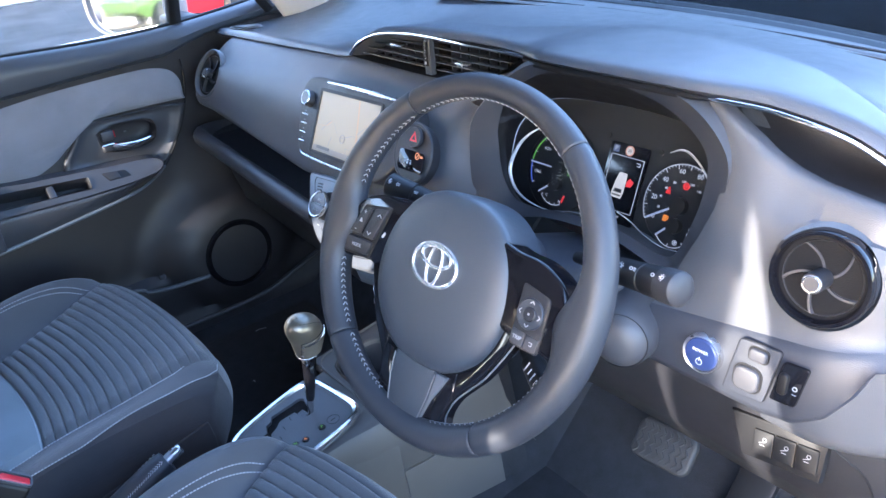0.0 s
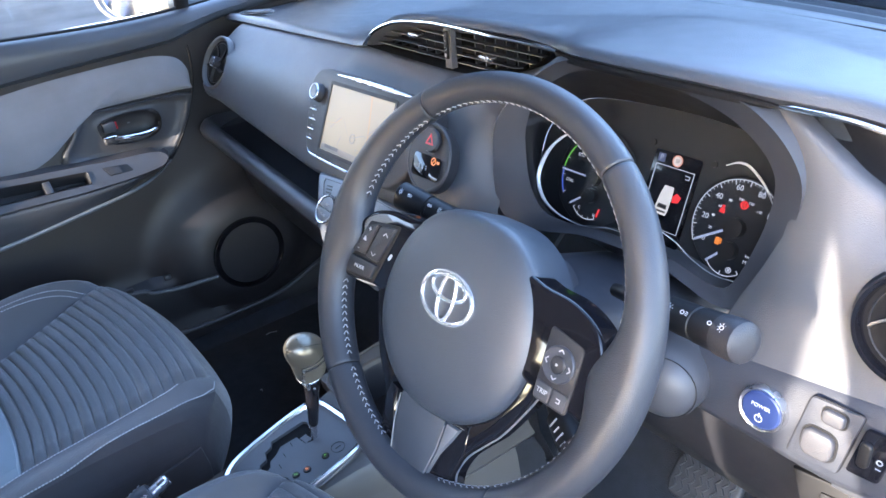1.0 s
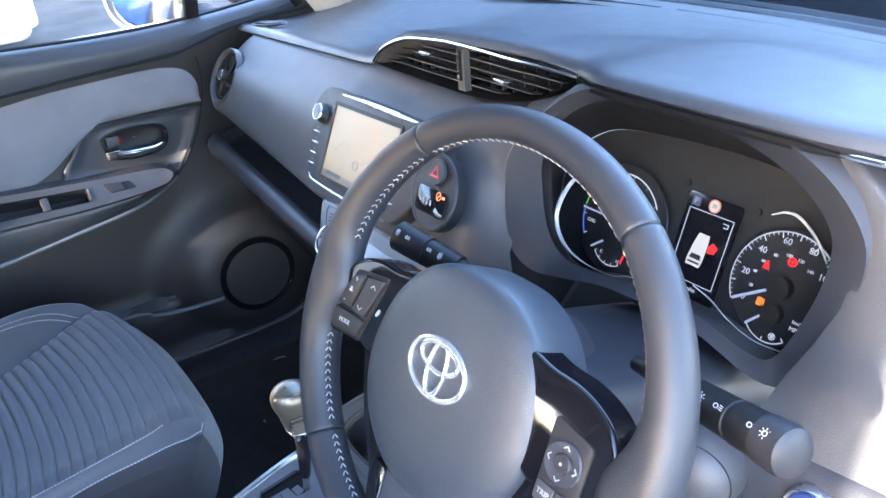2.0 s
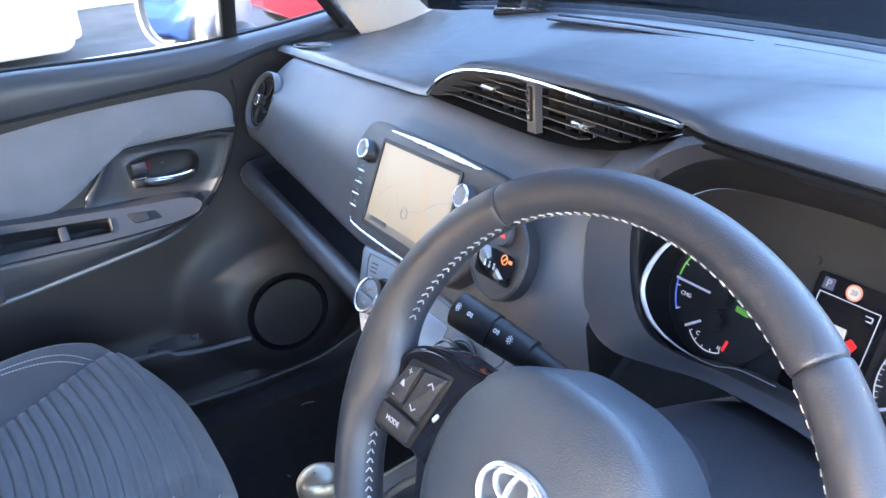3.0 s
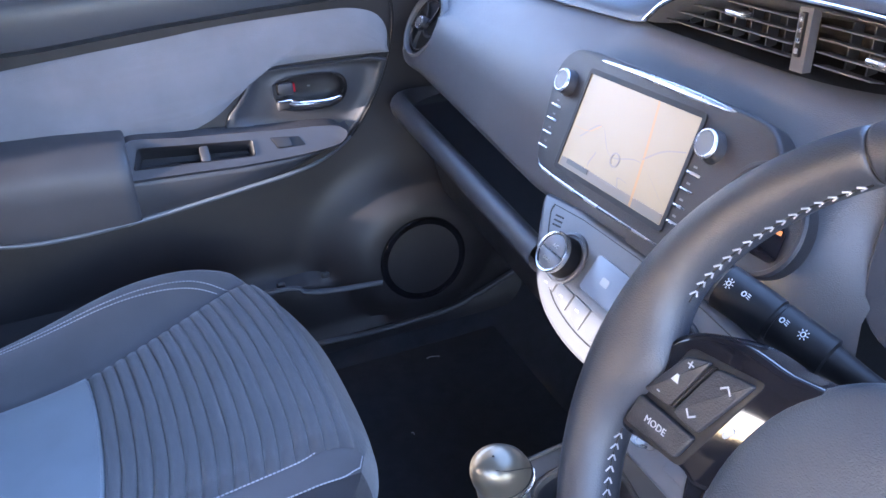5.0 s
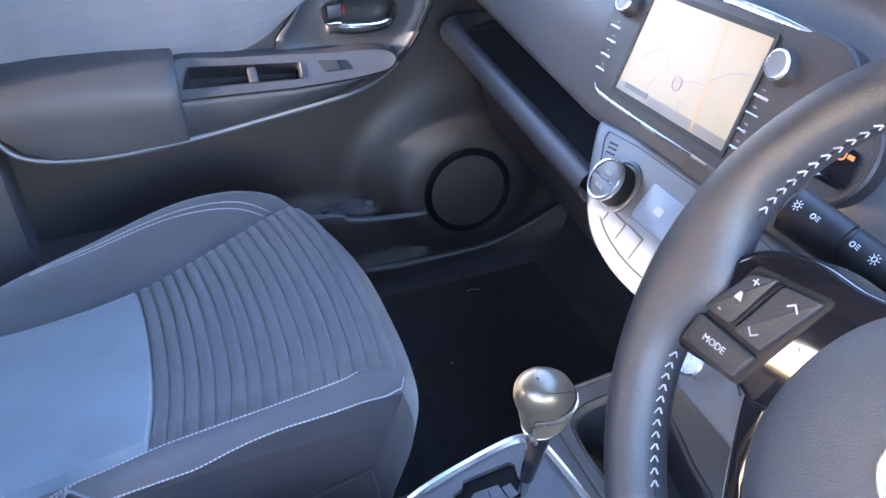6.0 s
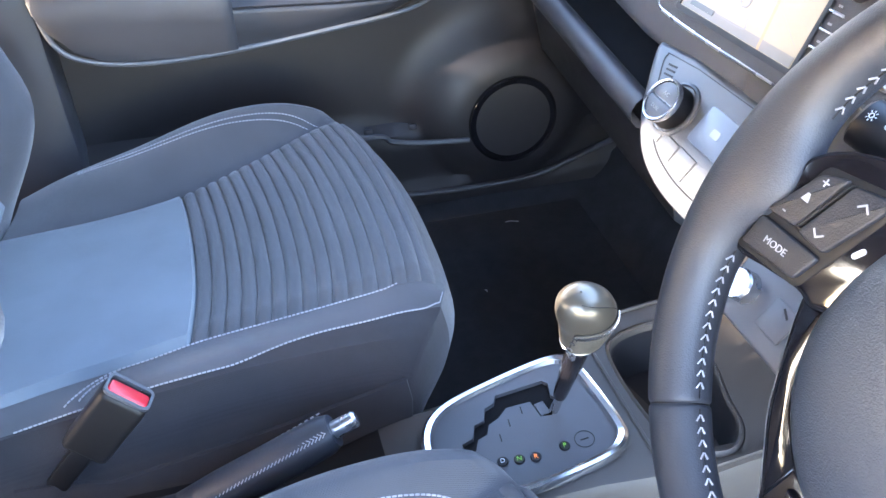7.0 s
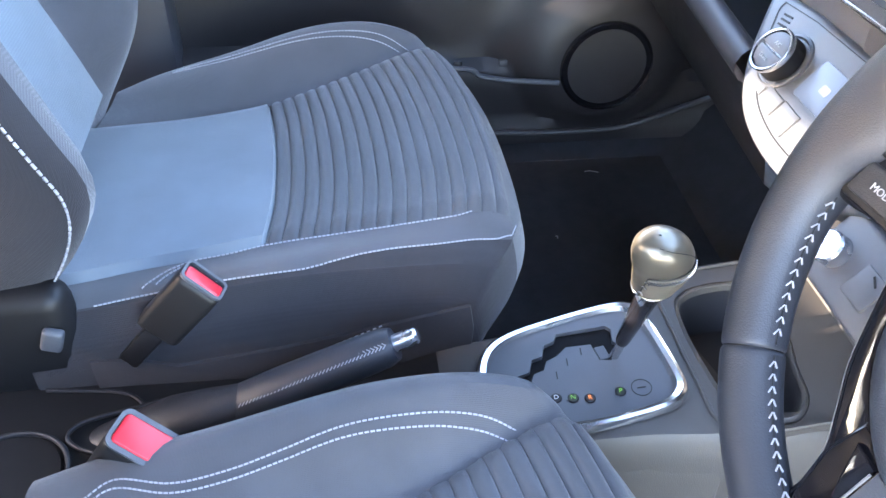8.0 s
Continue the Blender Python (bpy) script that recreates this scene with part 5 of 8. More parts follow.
# lower spoke: gloss body, satin insert and bright corner pieces
wpart("lower_spoke", on_wheel(slab([(-0.052, -0.094), (-0.0545, -0.118), (-0.0490, -0.140), (-0.0480, -0.160), (0.0480, -0.160), (0.0490, -0.140), (0.0545, -0.118), (0.052, -0.094), (0.0, -0.10)], 0.014, 0.004, seg=3), -0.0135), GLOSS, "gloss black lower spoke")
wpart("spoke_insert", on_wheel(slab([(-0.0285, -0.103), (-0.0270, -0.128), (-0.0215, -0.157), (0.0215, -0.157), (0.0270, -0.128), (0.0285, -0.103)], 0.0055, 0.0016), 0.0002), PAD_SKIN, "dark satin insert")
for sgn in (-1, 1):
    wpart("spoke_corner", on_wheel(slab(mirrored([(0.0300, -0.1040), (0.0440, -0.1030), (0.0380, -0.1170), (0.0300, -0.1330), (0.0235, -0.1570), (0.0285, -0.1280)], sgn), 0.0045, 0.0012), 0.0004), SILVER_PLASTIC if sgn > 0 else GLOSS, "bright corner piece" if sgn > 0 else "")
    wpart("spoke_line", tube([WM @ Vector((sgn * a, b, c)) for a, b, c in ((0.0293, -0.106, 0.0056), (0.0278, -0.128, 0.0056), (0.0222, -0.156, 0.0052))], 0.0007, 6), SILVER_PLASTIC, "thin chrome trim line")
wpart("hub_boss", on_wheel(turned([(0.0, -0.11), (0.040, -0.11), (0.048, -0.06), (0.056, -0.025), (0.0, -0.02)], 32)), BAND)

# steering column shroud and stalks
col = thing("steering_column", "dark plastic steering column cover with control stalks", "steering column", WC + Vector((0, 0.15, -0.05)))


def cpart(name, bm, material, label="", parent=None):
    ob = part(name, bm, material, None, label)
    ob.parent = parent or col
    ob.matrix_parent_inverse = (parent or col).matrix_world.inverted()
    return ob


rows = []
for s in xs(0, 1, 12):
    c = WC + Vector((0, 0.075, -0.058)) + Vector((0, 0.21, -0.095)) * s
    k = 1.0 + 0.25 * s - 0.18 * (1 - s) ** 3
    rows.append([c + Vector((math.copysign(abs(math.cos(a)) ** 0.6, math.cos(a)) * 0.074 * k, -0.02 * math.sin(a), math.copysign(abs(math.sin(a)) ** 0.6, math.sin(a)) * 0.055 * k - (0.012 if math.sin(a) < 0 else 0))) for a in xs(0, 2 * math.pi * 35 / 36, 36)])
cpart("column_cover", loft(rows, True, True), BAND, "rounded black column shroud")
CAP = facing((0.446, 0.155, 0.820), (0.30, -0.80, 0.10))
cap = cpart("shroud_cap", turned([(0.036, -0.070), (0.0345, -0.030), (0.0315, -0.014), (0.026, -0.005), (0.017, 0.0005), (0.008, 0.0025), (0.0, 0.003)], 40, CAP), MID, "rounded charcoal end of the lower shroud")
cpart("shroud_seam", tube([CAP @ Vector((0.0292 * math.cos(a), 0.0292 * math.sin(a), -0.0090)) for a in xs(0, 2 * math.pi * 35 / 36, 36)], 0.0005, 6, True), BLACK, "", cap)
for sgn, a, b, nm in ((-1, (0.262, 0.150, 0.893), (0.140, 0.112, 0.925), "stalk"), (1, (0.40, 0.150, 0.905), (0.540, 0.118, 0.938), "stalk")):
    a, b = Vector(a), Vector(b)
    st = cpart(nm, tube([a.lerp(b, s) for s in (0, 0.3, 0.45, 0.46, 0.70, 0.705, 0.72, 0.725, 0.985, 1.0)], [0.006, 0.008, 0.010, 0.0125, 0.0135, 0.0125, 0.0125, 0.014, 0.0145, 0.012], 18), BLACK, "black indicator stalk with white symbols")
    if sgn > 0:
        cpart("stalk_end", tube([a.lerp(b, k) for k in (0.86, 0.865, 0.97, 0.995, 1.012, 1.018)], [0.0135, 0.0152, 0.0156, 0.0148, 0.0115, 0.004], 20), DARK, "charcoal rounded stalk end", st)
    d = (b - a).normalized()
    for q, n in ((0.53, 2), (0.63, 3), (0.82, 3), (0.90, 3)):
        for i in range(n):
            mm = facing(a.lerp(b, q) + Vector((0, -0.0105, 0.0105 - 0.0085 * i + 0.002)), (0, -0.72, 0.70 - 0.45 * i), d * sgn)
            bits = [ring_slab(circle(0.0017, 14), circle(0.0011, 14), 0.0004, mm)]
            if i == 0 and q in (0.90, 0.53):
                bits += [rbox(0.0011, 0.0005, 0.0004, 0, m=mm @ pose(0, 0, 0, 0, 0, 45 * r) @ pose(0.0028, 0, 0)) for r in range(8)]
            else:
                bits += [rbox(0.0022, 0.0005, 0.0004, 0, m=mm @ pose(0.0034, 0.0012 * r, 0, 0, 0, -12)) for r in (-1, 0, 1)]
            cpart("stalk_mark", joined(*bits), WHITE_MARK if sgn < 0 else KEY_PRINT, "", st)

# cruise lever behind the lower right of the rim
ca, cb = WM @ Vector((0.060, -0.045, -0.055)), WM @ Vector((0.132, -0.074, -0.026))
cr = cpart("cruise_lever", tube([ca.lerp(cb, k) for k in (0, 0.4, 0.55, 0.60, 0.97, 1.0)], [0.006, 0.007, 0.0085, 0.0115, 0.0125, 0.010], 16), BLACK, "black cruise lever with white print")
for i in range(4):
    mm = facing(ca.lerp(cb, 0.66 + 0.085 * i) + WN * 0.0122 + Vector((0, 0, 0.001)), WN, (cb - ca).cross(WN))
    cpart("print_bar", rbox(0.0095 - 0.003 * (i % 2), 0.0013, 0.0004, 0, m=mm), KEY_PRINT, "", cr)

# ---- driver-side controls ----
SP_M = facing((0.560, 0.1935, 0.826), (0.02, -0.98, 0.10))
ctl = thing("switch_cluster", "row of start button and switches on the driver fascia", "car switches")


def face_at(x, z, lift=0.0):
    return SP_M @ pose(x - 0.560, (z - 0.826) / 0.985, lift)


SKEW = Matrix(((1, 0.17, 0, 0), (0.06, 1, 0, 0), (0, 0, 1, 0), (0, 0, 0, 1)))
pb = part("power_button", onto(face_at(0.519, 0.826), turned([(0.0, -0.004), (0.0200, -0.004), (0.0200, 0.002), (0.0190, 0.004), (0.0172, 0.003), (0.0168, 0.0015), (0.0, 0.0015)], 40)), SATIN, ctl, "blue start button with chrome ring")
part("button_face", onto(face_at(0.519, 0.826), turned([(0.0, 0.0), (0.0168, 0.0), (0.0168, 0.0030), (0.0155, 0.0040), (0.0, 0.0046)], 36)), BLUE_FACE, pb, "translucent blue button face")
letters("POWER", 0.0047, face_at(0.519, 0.830, 0.0048), WHITE_MARK, pb)
part("power_mark", onto(face_at(0.519, 0.819, 0.0049), joined(ring_slab(circle(0.0035, 20), circle(0.0027, 20), 0.0003), rbox(0.0009, 0.004, 0.0004, 0, m=pose(0, 0.003, 0)))), WHITE_MARK, pb, smooth=0)
part("switch_seat", onto(face_at(0.5690, 0.8315) @ SKEW, slab(rrect(0.0415, 0.0595, 0.005), 0.0010, 0.0004)), BLACK, ctl)
mp = part("mirror_switch", onto(face_at(0.5690, 0.8315) @ SKEW, slab(rrect(0.0400, 0.0580, 0.004), 0.0022, 0.001)), BAND, ctl, "grey mirror adjuster with two rounded keys")
part("switch_key", onto(face_at(0.5740, 0.8500, 0.002), slab(rrect(0.017, 0.012, 0.004), 0.005, 0.002, seg=3)), MID, mp)
part("key_outline", onto(face_at(0.5740, 0.8500, 0.0022), ring_slab(rrect(0.0200, 0.0150, 0.005), rrect(0.0172, 0.0122, 0.004), 0.0008)), BLACK, mp, smooth=0)
part("switch_key", onto(face_at(0.5670, 0.8230, 0.002), slab(rrect(0.025, 0.024, 0.008), 0.006, 0.003, seg=3)), MID, mp)
part("key_outline", onto(face_at(0.5670, 0.8230, 0.0022), ring_slab(rrect(0.0285, 0.0275, 0.0095), rrect(0.0252, 0.0242, 0.008), 0.0008)), BLACK, mp, smooth=0)
lv = part("level_switch", onto(face_at(0.6050, 0.8350, 0.001) @ SKEW, slab(rrect(0.0235, 0.041, 0.003), 0.0035, 0.001)), GLOSS, ctl, "black headlamp level switch")
part("switch_key", onto(face_at(0.6005, 0.8350, 0.003), slab(rrect(0.009, 0.022, 0.004), 0.005, 0.002, seg=3)), BLACK, lv)
part("switch_mark", onto(face_at(0.6110, 0.8340, 0.0047), joined(ring_slab(circle(0.0024, 12), circle(0.0015, 12), 0.0004), rbox(0.004, 0.0008, 0.0004, 0, m=pose(0.0, -0.006, 0)))), KEY_PRINT, lv, smooth=0)
LM = facing((0.577, 0.2500, 0.7105), (0.0, -0.95, 0.30), (1, 0.0, 0.14))
lows = part("switch_strip", onto(LM, slab([(-0.052, 0.024), (0.050, 0.024), (0.046, -0.020), (-0.034, -0.020)], 0.010, 0.003, pose(0, 0, -0.006))), BLACK, ctl, "recessed strip of three black keys")
for i in range(3):
    kk = part("switch_key", onto(LM, slab(rrect(0.0215, 0.026, 0.002), 0.003, 0.001, pose(-0.013 + 0.0225 * i, 0.0, 0.003))), BLACK, lows)
    part("switch_mark", onto(LM, joined(rbox(0.007, 0.0007, 0.0004, 0, m=pose(-0.013 + 0.0225 * i, 0.001, 0.0063, 0, 0, 20)), rbox(0.005, 0.0007, 0.0004, 0, m=pose(-0.013 + 0.0225 * i, -0.002, 0.0063)), ring_slab(circle(0.0022, 12), circle(0.0016, 12), 0.0004, pose(-0.011 + 0.0225 * i, 0.004, 0.0062)))), KEY_PRINT, lows, smooth=0)
# silver brow above the driver cubby
part("cubby_trim", tube([(x, lerp_table(EDGE, x)[0] - 0.0015, lerp_table(EDGE, x)[1] - 0.0080) for x in xs(0.462, 0.665, 44)], [0.0010, 0.0018] + [0.0024] * 42, 8), CHROME, dash, "thin chrome arch above the cubby")

# ---- pedals ----
ped = thing("brake_pedal", "grey rubber brake pedal with chevron ridges", "pedal", (0.345, 0.42, 0.46))
QM = facing((0.345, 0.405, 0.463), (0.05, -0.72, 0.69), (1, 0, 0.10))
ob = part("pedal_pad", onto(QM, slab(rrect(0.094, 0.062, 0.016), 0.012, 0.005, seg=3)), RUBBER, None)
ob.parent, ob.matrix_parent_inverse = ped, ped.matrix_world.inverted()
for i in range(8):
    for k in range(3):
        x = -0.0365 + 0.0104 * i
        o2 = part("ridge", onto(QM, joined(rbox(0.0026, 0.0105, 0.003, 0.0008, 1, pose(x, 0.0042 + (k - 1) * 0.0170, 0.0125, 0, 0, 38)), rbox(0.0026, 0.0105, 0.003, 0.0008, 1, pose(x, -0.0042 + (k - 1) * 0.0170, 0.0125, 0, 0, -38)))), RUBBER, None)
        o2.parent, o2.matrix_parent_inverse = ped, ped.matrix_world.inverted()
o3 = part("pedal_arm", tube([(0.345, 0.41, 0.462), (0.345, 0.47, 0.50), (0.35, 0.50, 0.60), (0.35, 0.48, 0.72)], 0.009, 10), BLACK, None)
o3.parent, o3.matrix_parent_inverse = ped, ped.matrix_world.inverted()
gas = thing("accelerator_pedal", "black hinged accelerator pedal", "pedal", (0.46, 0.42, 0.36))
o4 = part("pedal_pad", onto(facing((0.47, 0.42, 0.42), (0, -0.75, 0.66)), slab(rrect(0.055, 0.15, 0.012), 0.012, 0.003)), BLACK, None)
o4.parent, o4.matrix_parent_inverse = gas, gas.matrix_world.inverted()
# ---- seats ----
def bow(u, y):
    """How far the front edge is drawn back in plan towards the flanks."""
    return (0.085 if u > 0 else 0.058) * abs(u / 0.245) ** 3 * max(0.0, min(1.0, (y + 0.22) / 0.22))


def unbow(u, plan):
    y = plan
    for _ in range(10):
        y = plan + bow(u, y)
    return min(y, -0.002)


# along the cushion: seam between panel and outboard bolster (u, height), crest of that bolster, inboard edge of the panel (u, height), rise of the inboard roll
CUSHION = [
    (-0.56, -0.112, -0.036, -0.075, 0.190, -0.024, -0.004),
    (-0.50, -0.113, -0.034, -0.052, 0.190, -0.022, 0.000),
    (-0.45, -0.116, -0.032, -0.030, 0.187, -0.017, 0.000),
    (-0.40, -0.119, -0.031, -0.014, 0.182, -0.010, 0.001),
    (-0.34, -0.127, -0.028, 0.003, 0.177, -0.005, 0.004),
    (-0.29, -0.136, -0.0235, 0.0205, 0.169, -0.001, 0.007),
    (-0.255, -0.147, -0.018, 0.0325, 0.165, 0.002, 0.009),
    (-0.21, -0.165, -0.010, 0.0425, 0.163, 0.005, 0.009),
    (-0.16, -0.185, -0.001, 0.0450, 0.160, 0.009, 0.006),
    (-0.12, -0.203, 0.007, 0.0385, 0.158, 0.012, 0.003),
    (-0.09, -0.213, 0.012, 0.0250, 0.156, 0.014, 0.000),
    (-0.06, -0.222, 0.013, 0.012, 0.151, 0.016, -0.006),
    (-0.03, -0.228, 0.012, 0.006, 0.148, 0.017, -0.012),
    (0.03, -0.235, 0.010, 0.003, 0.146, 0.017, -0.014),
]


def cushion_at(y):
    """The cushion's measures at one place along it, softened."""
    got = [lerp_table(CUSHION, y + d) for d in (-0.018, -0.009, 0.0, 0.009, 0.018)]
    return [sum(g[k] for g in got) / 5 for k in range(6)]


def seat_top(u, y):
    """Height of the cushion over its base; u across in metres from the middle (outboard negative), y along."""
    su, sz, crest, iu, iz, roll = cushion_at(round(y - bow(u, y), 4))
    if u < su:
        k = min(1.0, (su - u) / (su + 0.236))
        z = sz + (crest - sz) * math.sin(math.pi / 2 * k) ** 1.25
        z -= 0.0055 * (max(0.0, -u - 0.236) / 0.020) ** 2
    elif u > iu:
        k = min(1.0, (u - iu) / 0.042)
        z = iz + roll * k * k * (3 - 2 * k)
    else:
        q = (u - su) / (iu - su)
        z = sz + (iz - sz) * q + 0.005 * (1 - (2 * q - 1) ** 2)
    keep = min(1.0, max(0.0, (u - 0.09) / 0.08))
    z -= 0.055 * (1 - 0.80 * keep) * max(0.0, (y + 0.055) / 0.055) ** 2.2 if y > -0.055 else 0
    return z


def seat(name, label, cx, cy, base, side, wing=0.108, recline=0.0, seam_in=False, slim=1.0):
    """side: 1 where the outboard flank lies towards -x."""
    t = thing(name, label, "car seat", (cx, cy, base - 0.28), "front seats")
    org = Vector((cx, cy, base))

    def at(u, y, z):
        """From seat measures to the world, with the front edge bowed in plan."""
        return org + Vector((u * side, y - bow(u, y), z))

    def add(nm, bm, material, lab="", par=None, smooth=35):
        ob = part(nm, bm, material, None, lab, smooth=smooth)
        ob.parent = par or t
        ob.matrix_parent_inverse = (par or t).matrix_world.inverted()
        return ob

    rows = []
    ys = [-0.50] + xs(-0.47, -0.06, 46) + [-0.045, -0.03, -0.018, -0.008, -0.002, 0.0]
    us = [(-0.262, 3.0), (-0.266, 2.2), (-0.268, 1.5), (-0.268, 1.0), (-0.266, 0.6), (-0.262, 0.3), (-0.256, 0.12)]
    hem_u = [(-0.50, 0.2195), (-0.434, 0.2192), (-0.365, 0.2159), (-0.313, 0.2145), (-0.2525, 0.2160), (-0.2065, 0.2090), (-0.1806, 0.2040), (-0.1535, 0.2005), (-0.105, 0.1965), (-0.0585, 0.1864), (-0.0366, 0.1757), (-0.019, 0.168), (-0.008, 0.162), (0.05, 0.158)]
    usr = [(0.230, 0.12), (0.237, 0.3), (0.241, 0.6), (0.243, 1.0), (0.242, 1.5), (0.238, 2.2), (0.230, 3.0)]
    for y in ys:
        row = []
        hem = min(0.2205, lerp_table(hem_u, y - bow(0.19, y))[0])
        tops = xs(-0.250, hem, 56) + xs(hem + (0.222 - hem) / 5, 0.222, 5)
        zl, zr = seat_top(-0.250, y) - 0.008, seat_top(0.222, y) - 0.008
        for u, d in us:
            row.append(at(u, y, zl - 0.006 - 0.058 * d))
        for u in tops:
            row.append(at(u, y, seat_top(u, y) - 0.006 - (0.004 * ((-u - 0.235) / 0.015) if u < -0.235 else 0) - (0.004 * ((u - 0.205) / 0.017) if u > 0.205 else 0)))
        for u, d in usr:
            row.append(at(u, y, zr - 0.006 - 0.058 * d))
        rows.append(row)
    last = rows[-1]
    low = org.z - 0.19
    for k in xs(0.05, 1.0, 14):
        dy = 0.010 * math.sin(math.pi * min(1.0, k * 1.6)) - 0.050 * max(0.0, (k - 0.3) / 0.7) ** 1.8
        rows.append([Vector((p.x, p.y + dy, p.z + (min(p.z, low) - p.z) * k)) for p in last])
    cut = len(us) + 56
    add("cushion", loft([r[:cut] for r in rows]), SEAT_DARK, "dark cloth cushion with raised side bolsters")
    add("cushion_side", loft([r[cut - 1:] for r in rows]), SEAT_SIDE, "cloth side panel of the cushion, darkened for shade")

    def strip(plan, h, n=33):
        """One line across the panel, bent back towards both seams."""
        row = []
        for q in xs(0, 1, n):
            u = 0.0
            for _ in range(3):
                y = plan - (0.034 * ((0.07 - u) / 0.30) ** 2 if u < 0.07 else 0.009 * ((u - 0.07) / 0.10) ** 2)
                su, _z, _c, iu, _i, _r = cushion_at(round(y, 4))
                u = su + (iu - su) * q
            edge = min(q, 1 - q) * (iu - su)
            yp = unbow(u, y)
            row.append(at(u, yp, seat_top(u, yp) - 0.0065 + h * min(1.0, 0.12 + edge / 0.006)))
        return row

    rows = [strip(y, 0.0080 if y < -0.2725 else 0.001) for y in xs(-0.50, -0.2740, 22) + [-0.2720, -0.2708]]
    add("insert", loft(rows), SEAT_LIGHT, "plain blue-grey cloth insert")
    for i in range(16):
        y0 = -0.2700 + i * 0.0154
        rows = [strip(y0 + k * 0.0153, 0.0016 + 0.0022 * i / 15 + (0.0060 - 0.0024 * i / 15) * (1 - abs(2 * k - 1) ** 3.2)) for k in (0, 0.06, 0.16, 0.32, 0.5, 0.68, 0.84, 0.94, 1)]
        add("rib", loft(rows), SEAT_DARK)
    # thread seams on the bolsters
    for gap in ((0.0, 0.0068) if not seam_in else (0.0, 0.0075)):
        if seam_in:
            tab = [(-0.445, -0.210), (-0.422, -0.219), (-0.378, -0.204), (-0.335, -0.203), (-0.292, -0.2075), (-0.249, -0.2133), (-0.206, -0.2145), (-0.163, -0.2145), (-0.1275, -0.212), (-0.1015, -0.2027), (-0.0886, -0.1865)]
            line = []
            for p in crv([(a, b, 0) for a, b in tab], 90):
                u, y = p.y + gap, p.x - 0.6 * gap * max(0.0, (p.x + 0.15) / 0.06)
                yp = unbow(u, y)
                line.append(at(u, yp, seat_top(u, yp) - 0.0054))
        else:
            tab = [(-0.417, -0.230), (-0.372, -0.228), (-0.333, -0.225), (-0.29, -0.222), (-0.25, -0.2205), (-0.21, -0.220), (-0.17, -0.220), (-0.14, -0.2195), (-0.118, -0.217), (-0.10, -0.212), (-0.0853, -0.208)]
            line = []
            for p in crv([(a, b, 0) for a, b in tab], 80):
                u, y = p.y + gap * min(1.0, 0.35 + (p.x + 0.43) / 0.09), p.x - 0.5 * gap * max(0.0, (p.x + 0.13) / 0.045)
                yp = unbow(u, y)
                line.append(at(u, yp, seat_top(u, yp) - 0.0054))
        add("stitching", stitches(line, 0.0045, 0.0033, 0.0006), THREAD, "white thread seam", smooth=0)

    def lay(u, yw, lift):
        """A point on the cushion's skin at the given place in plan."""
        y = unbow(u, yw)
        return at(u, y, seat_top(u, y) - 0.006 - (0.004 * ((u - 0.205) / 0.017) if u > 0.205 else 0) + lift)

    for seam in (
        [(0.151, -0.072), (0.1555, -0.092), (0.1597, -0.150), (0.1625, -0.206), (0.1666, -0.271), (0.1742, -0.3165), (0.1783, -0.3485), (0.1877, -0.369), (0.1997, -0.383), (0.2093, -0.392)],
        [(0.1783, -0.345), (0.1872, -0.3600), (0.1971, -0.3715), (0.2075, -0.379)],
        [(0.160, -0.008), (0.168, -0.019), (0.1757, -0.0366), (0.1864, -0.0585), (0.1965, -0.105), (0.2002, -0.1535), (0.2040, -0.1806), (0.2090, -0.2065), (0.2145, -0.232), (0.2160, -0.2525), (0.2145, -0.313), (0.2159, -0.365), (0.2192, -0.434)],
    ):
        line = [lay(p.x, p.y, 0.0008) for p in crv([(u, y, 0) for u, y in seam], 110)]
        add("stitching", stitches(line, 0.0043, 0.0032, 0.0006), THREAD, "white thread seam", smooth=0)
    VAL = [(-0.445, 0.070), (-0.40, 0.073), (-0.366, 0.085), (-0.267, 0.070), (-0.17, 0.050), (-0.085, 0.030), (-0.080, 0.060), (-0.082, 0.17), (-0.445, 0.19)]
    add("valance", onto(Matrix.Translation(org) @ Matrix(((0, 0, 1, 0.2445), (1, 0, 0, 0), (0, 1, 0, 0), (0, 0, 0, 1))), slab([(y, -z) for y, z in VAL][::-1], 0.004, 0.0015, pose(0, 0, -0.002))), SEAT_SIDE, "seat side valance with a stitched edge, darkened for shade")
    # lower parts
    for u in (-0.235,):
        add("valance", rbox(0.018, 0.46, 0.15, 0.010, 3, Matrix.Translation(org + Vector((u * side, -0.31, -0.165)))), DARK, "dark seat side valance")
    for u in (-0.19, 0.19):
        add("seat_rail", rbox(0.03, 0.50, 0.03, 0.005, 2, Matrix.Translation(org + Vector((u, -0.25, -0.275)))), BLACK)
    add("seat_frame", rbox(0.40, 0.38, 0.09, 0.01, 2, Matrix.Translation(org + Vector((0, -0.27, -0.215)))), BLACK)
    add("wire", tube(crv([org + Vector((0.205 * side, -0.055, -0.13)), org + Vector((0.215 * side, -0.04, -0.15)), org + Vector((0.20 * side, -0.06, -0.18))], 10), 0.0015, 6), SATIN)
    # backrest, leaning back
    BM = Matrix.Translation(org + Vector((-0.004 * side, -0.490 - recline, 0.0))) @ pose(0, 0, 0, 17)
    rows = []
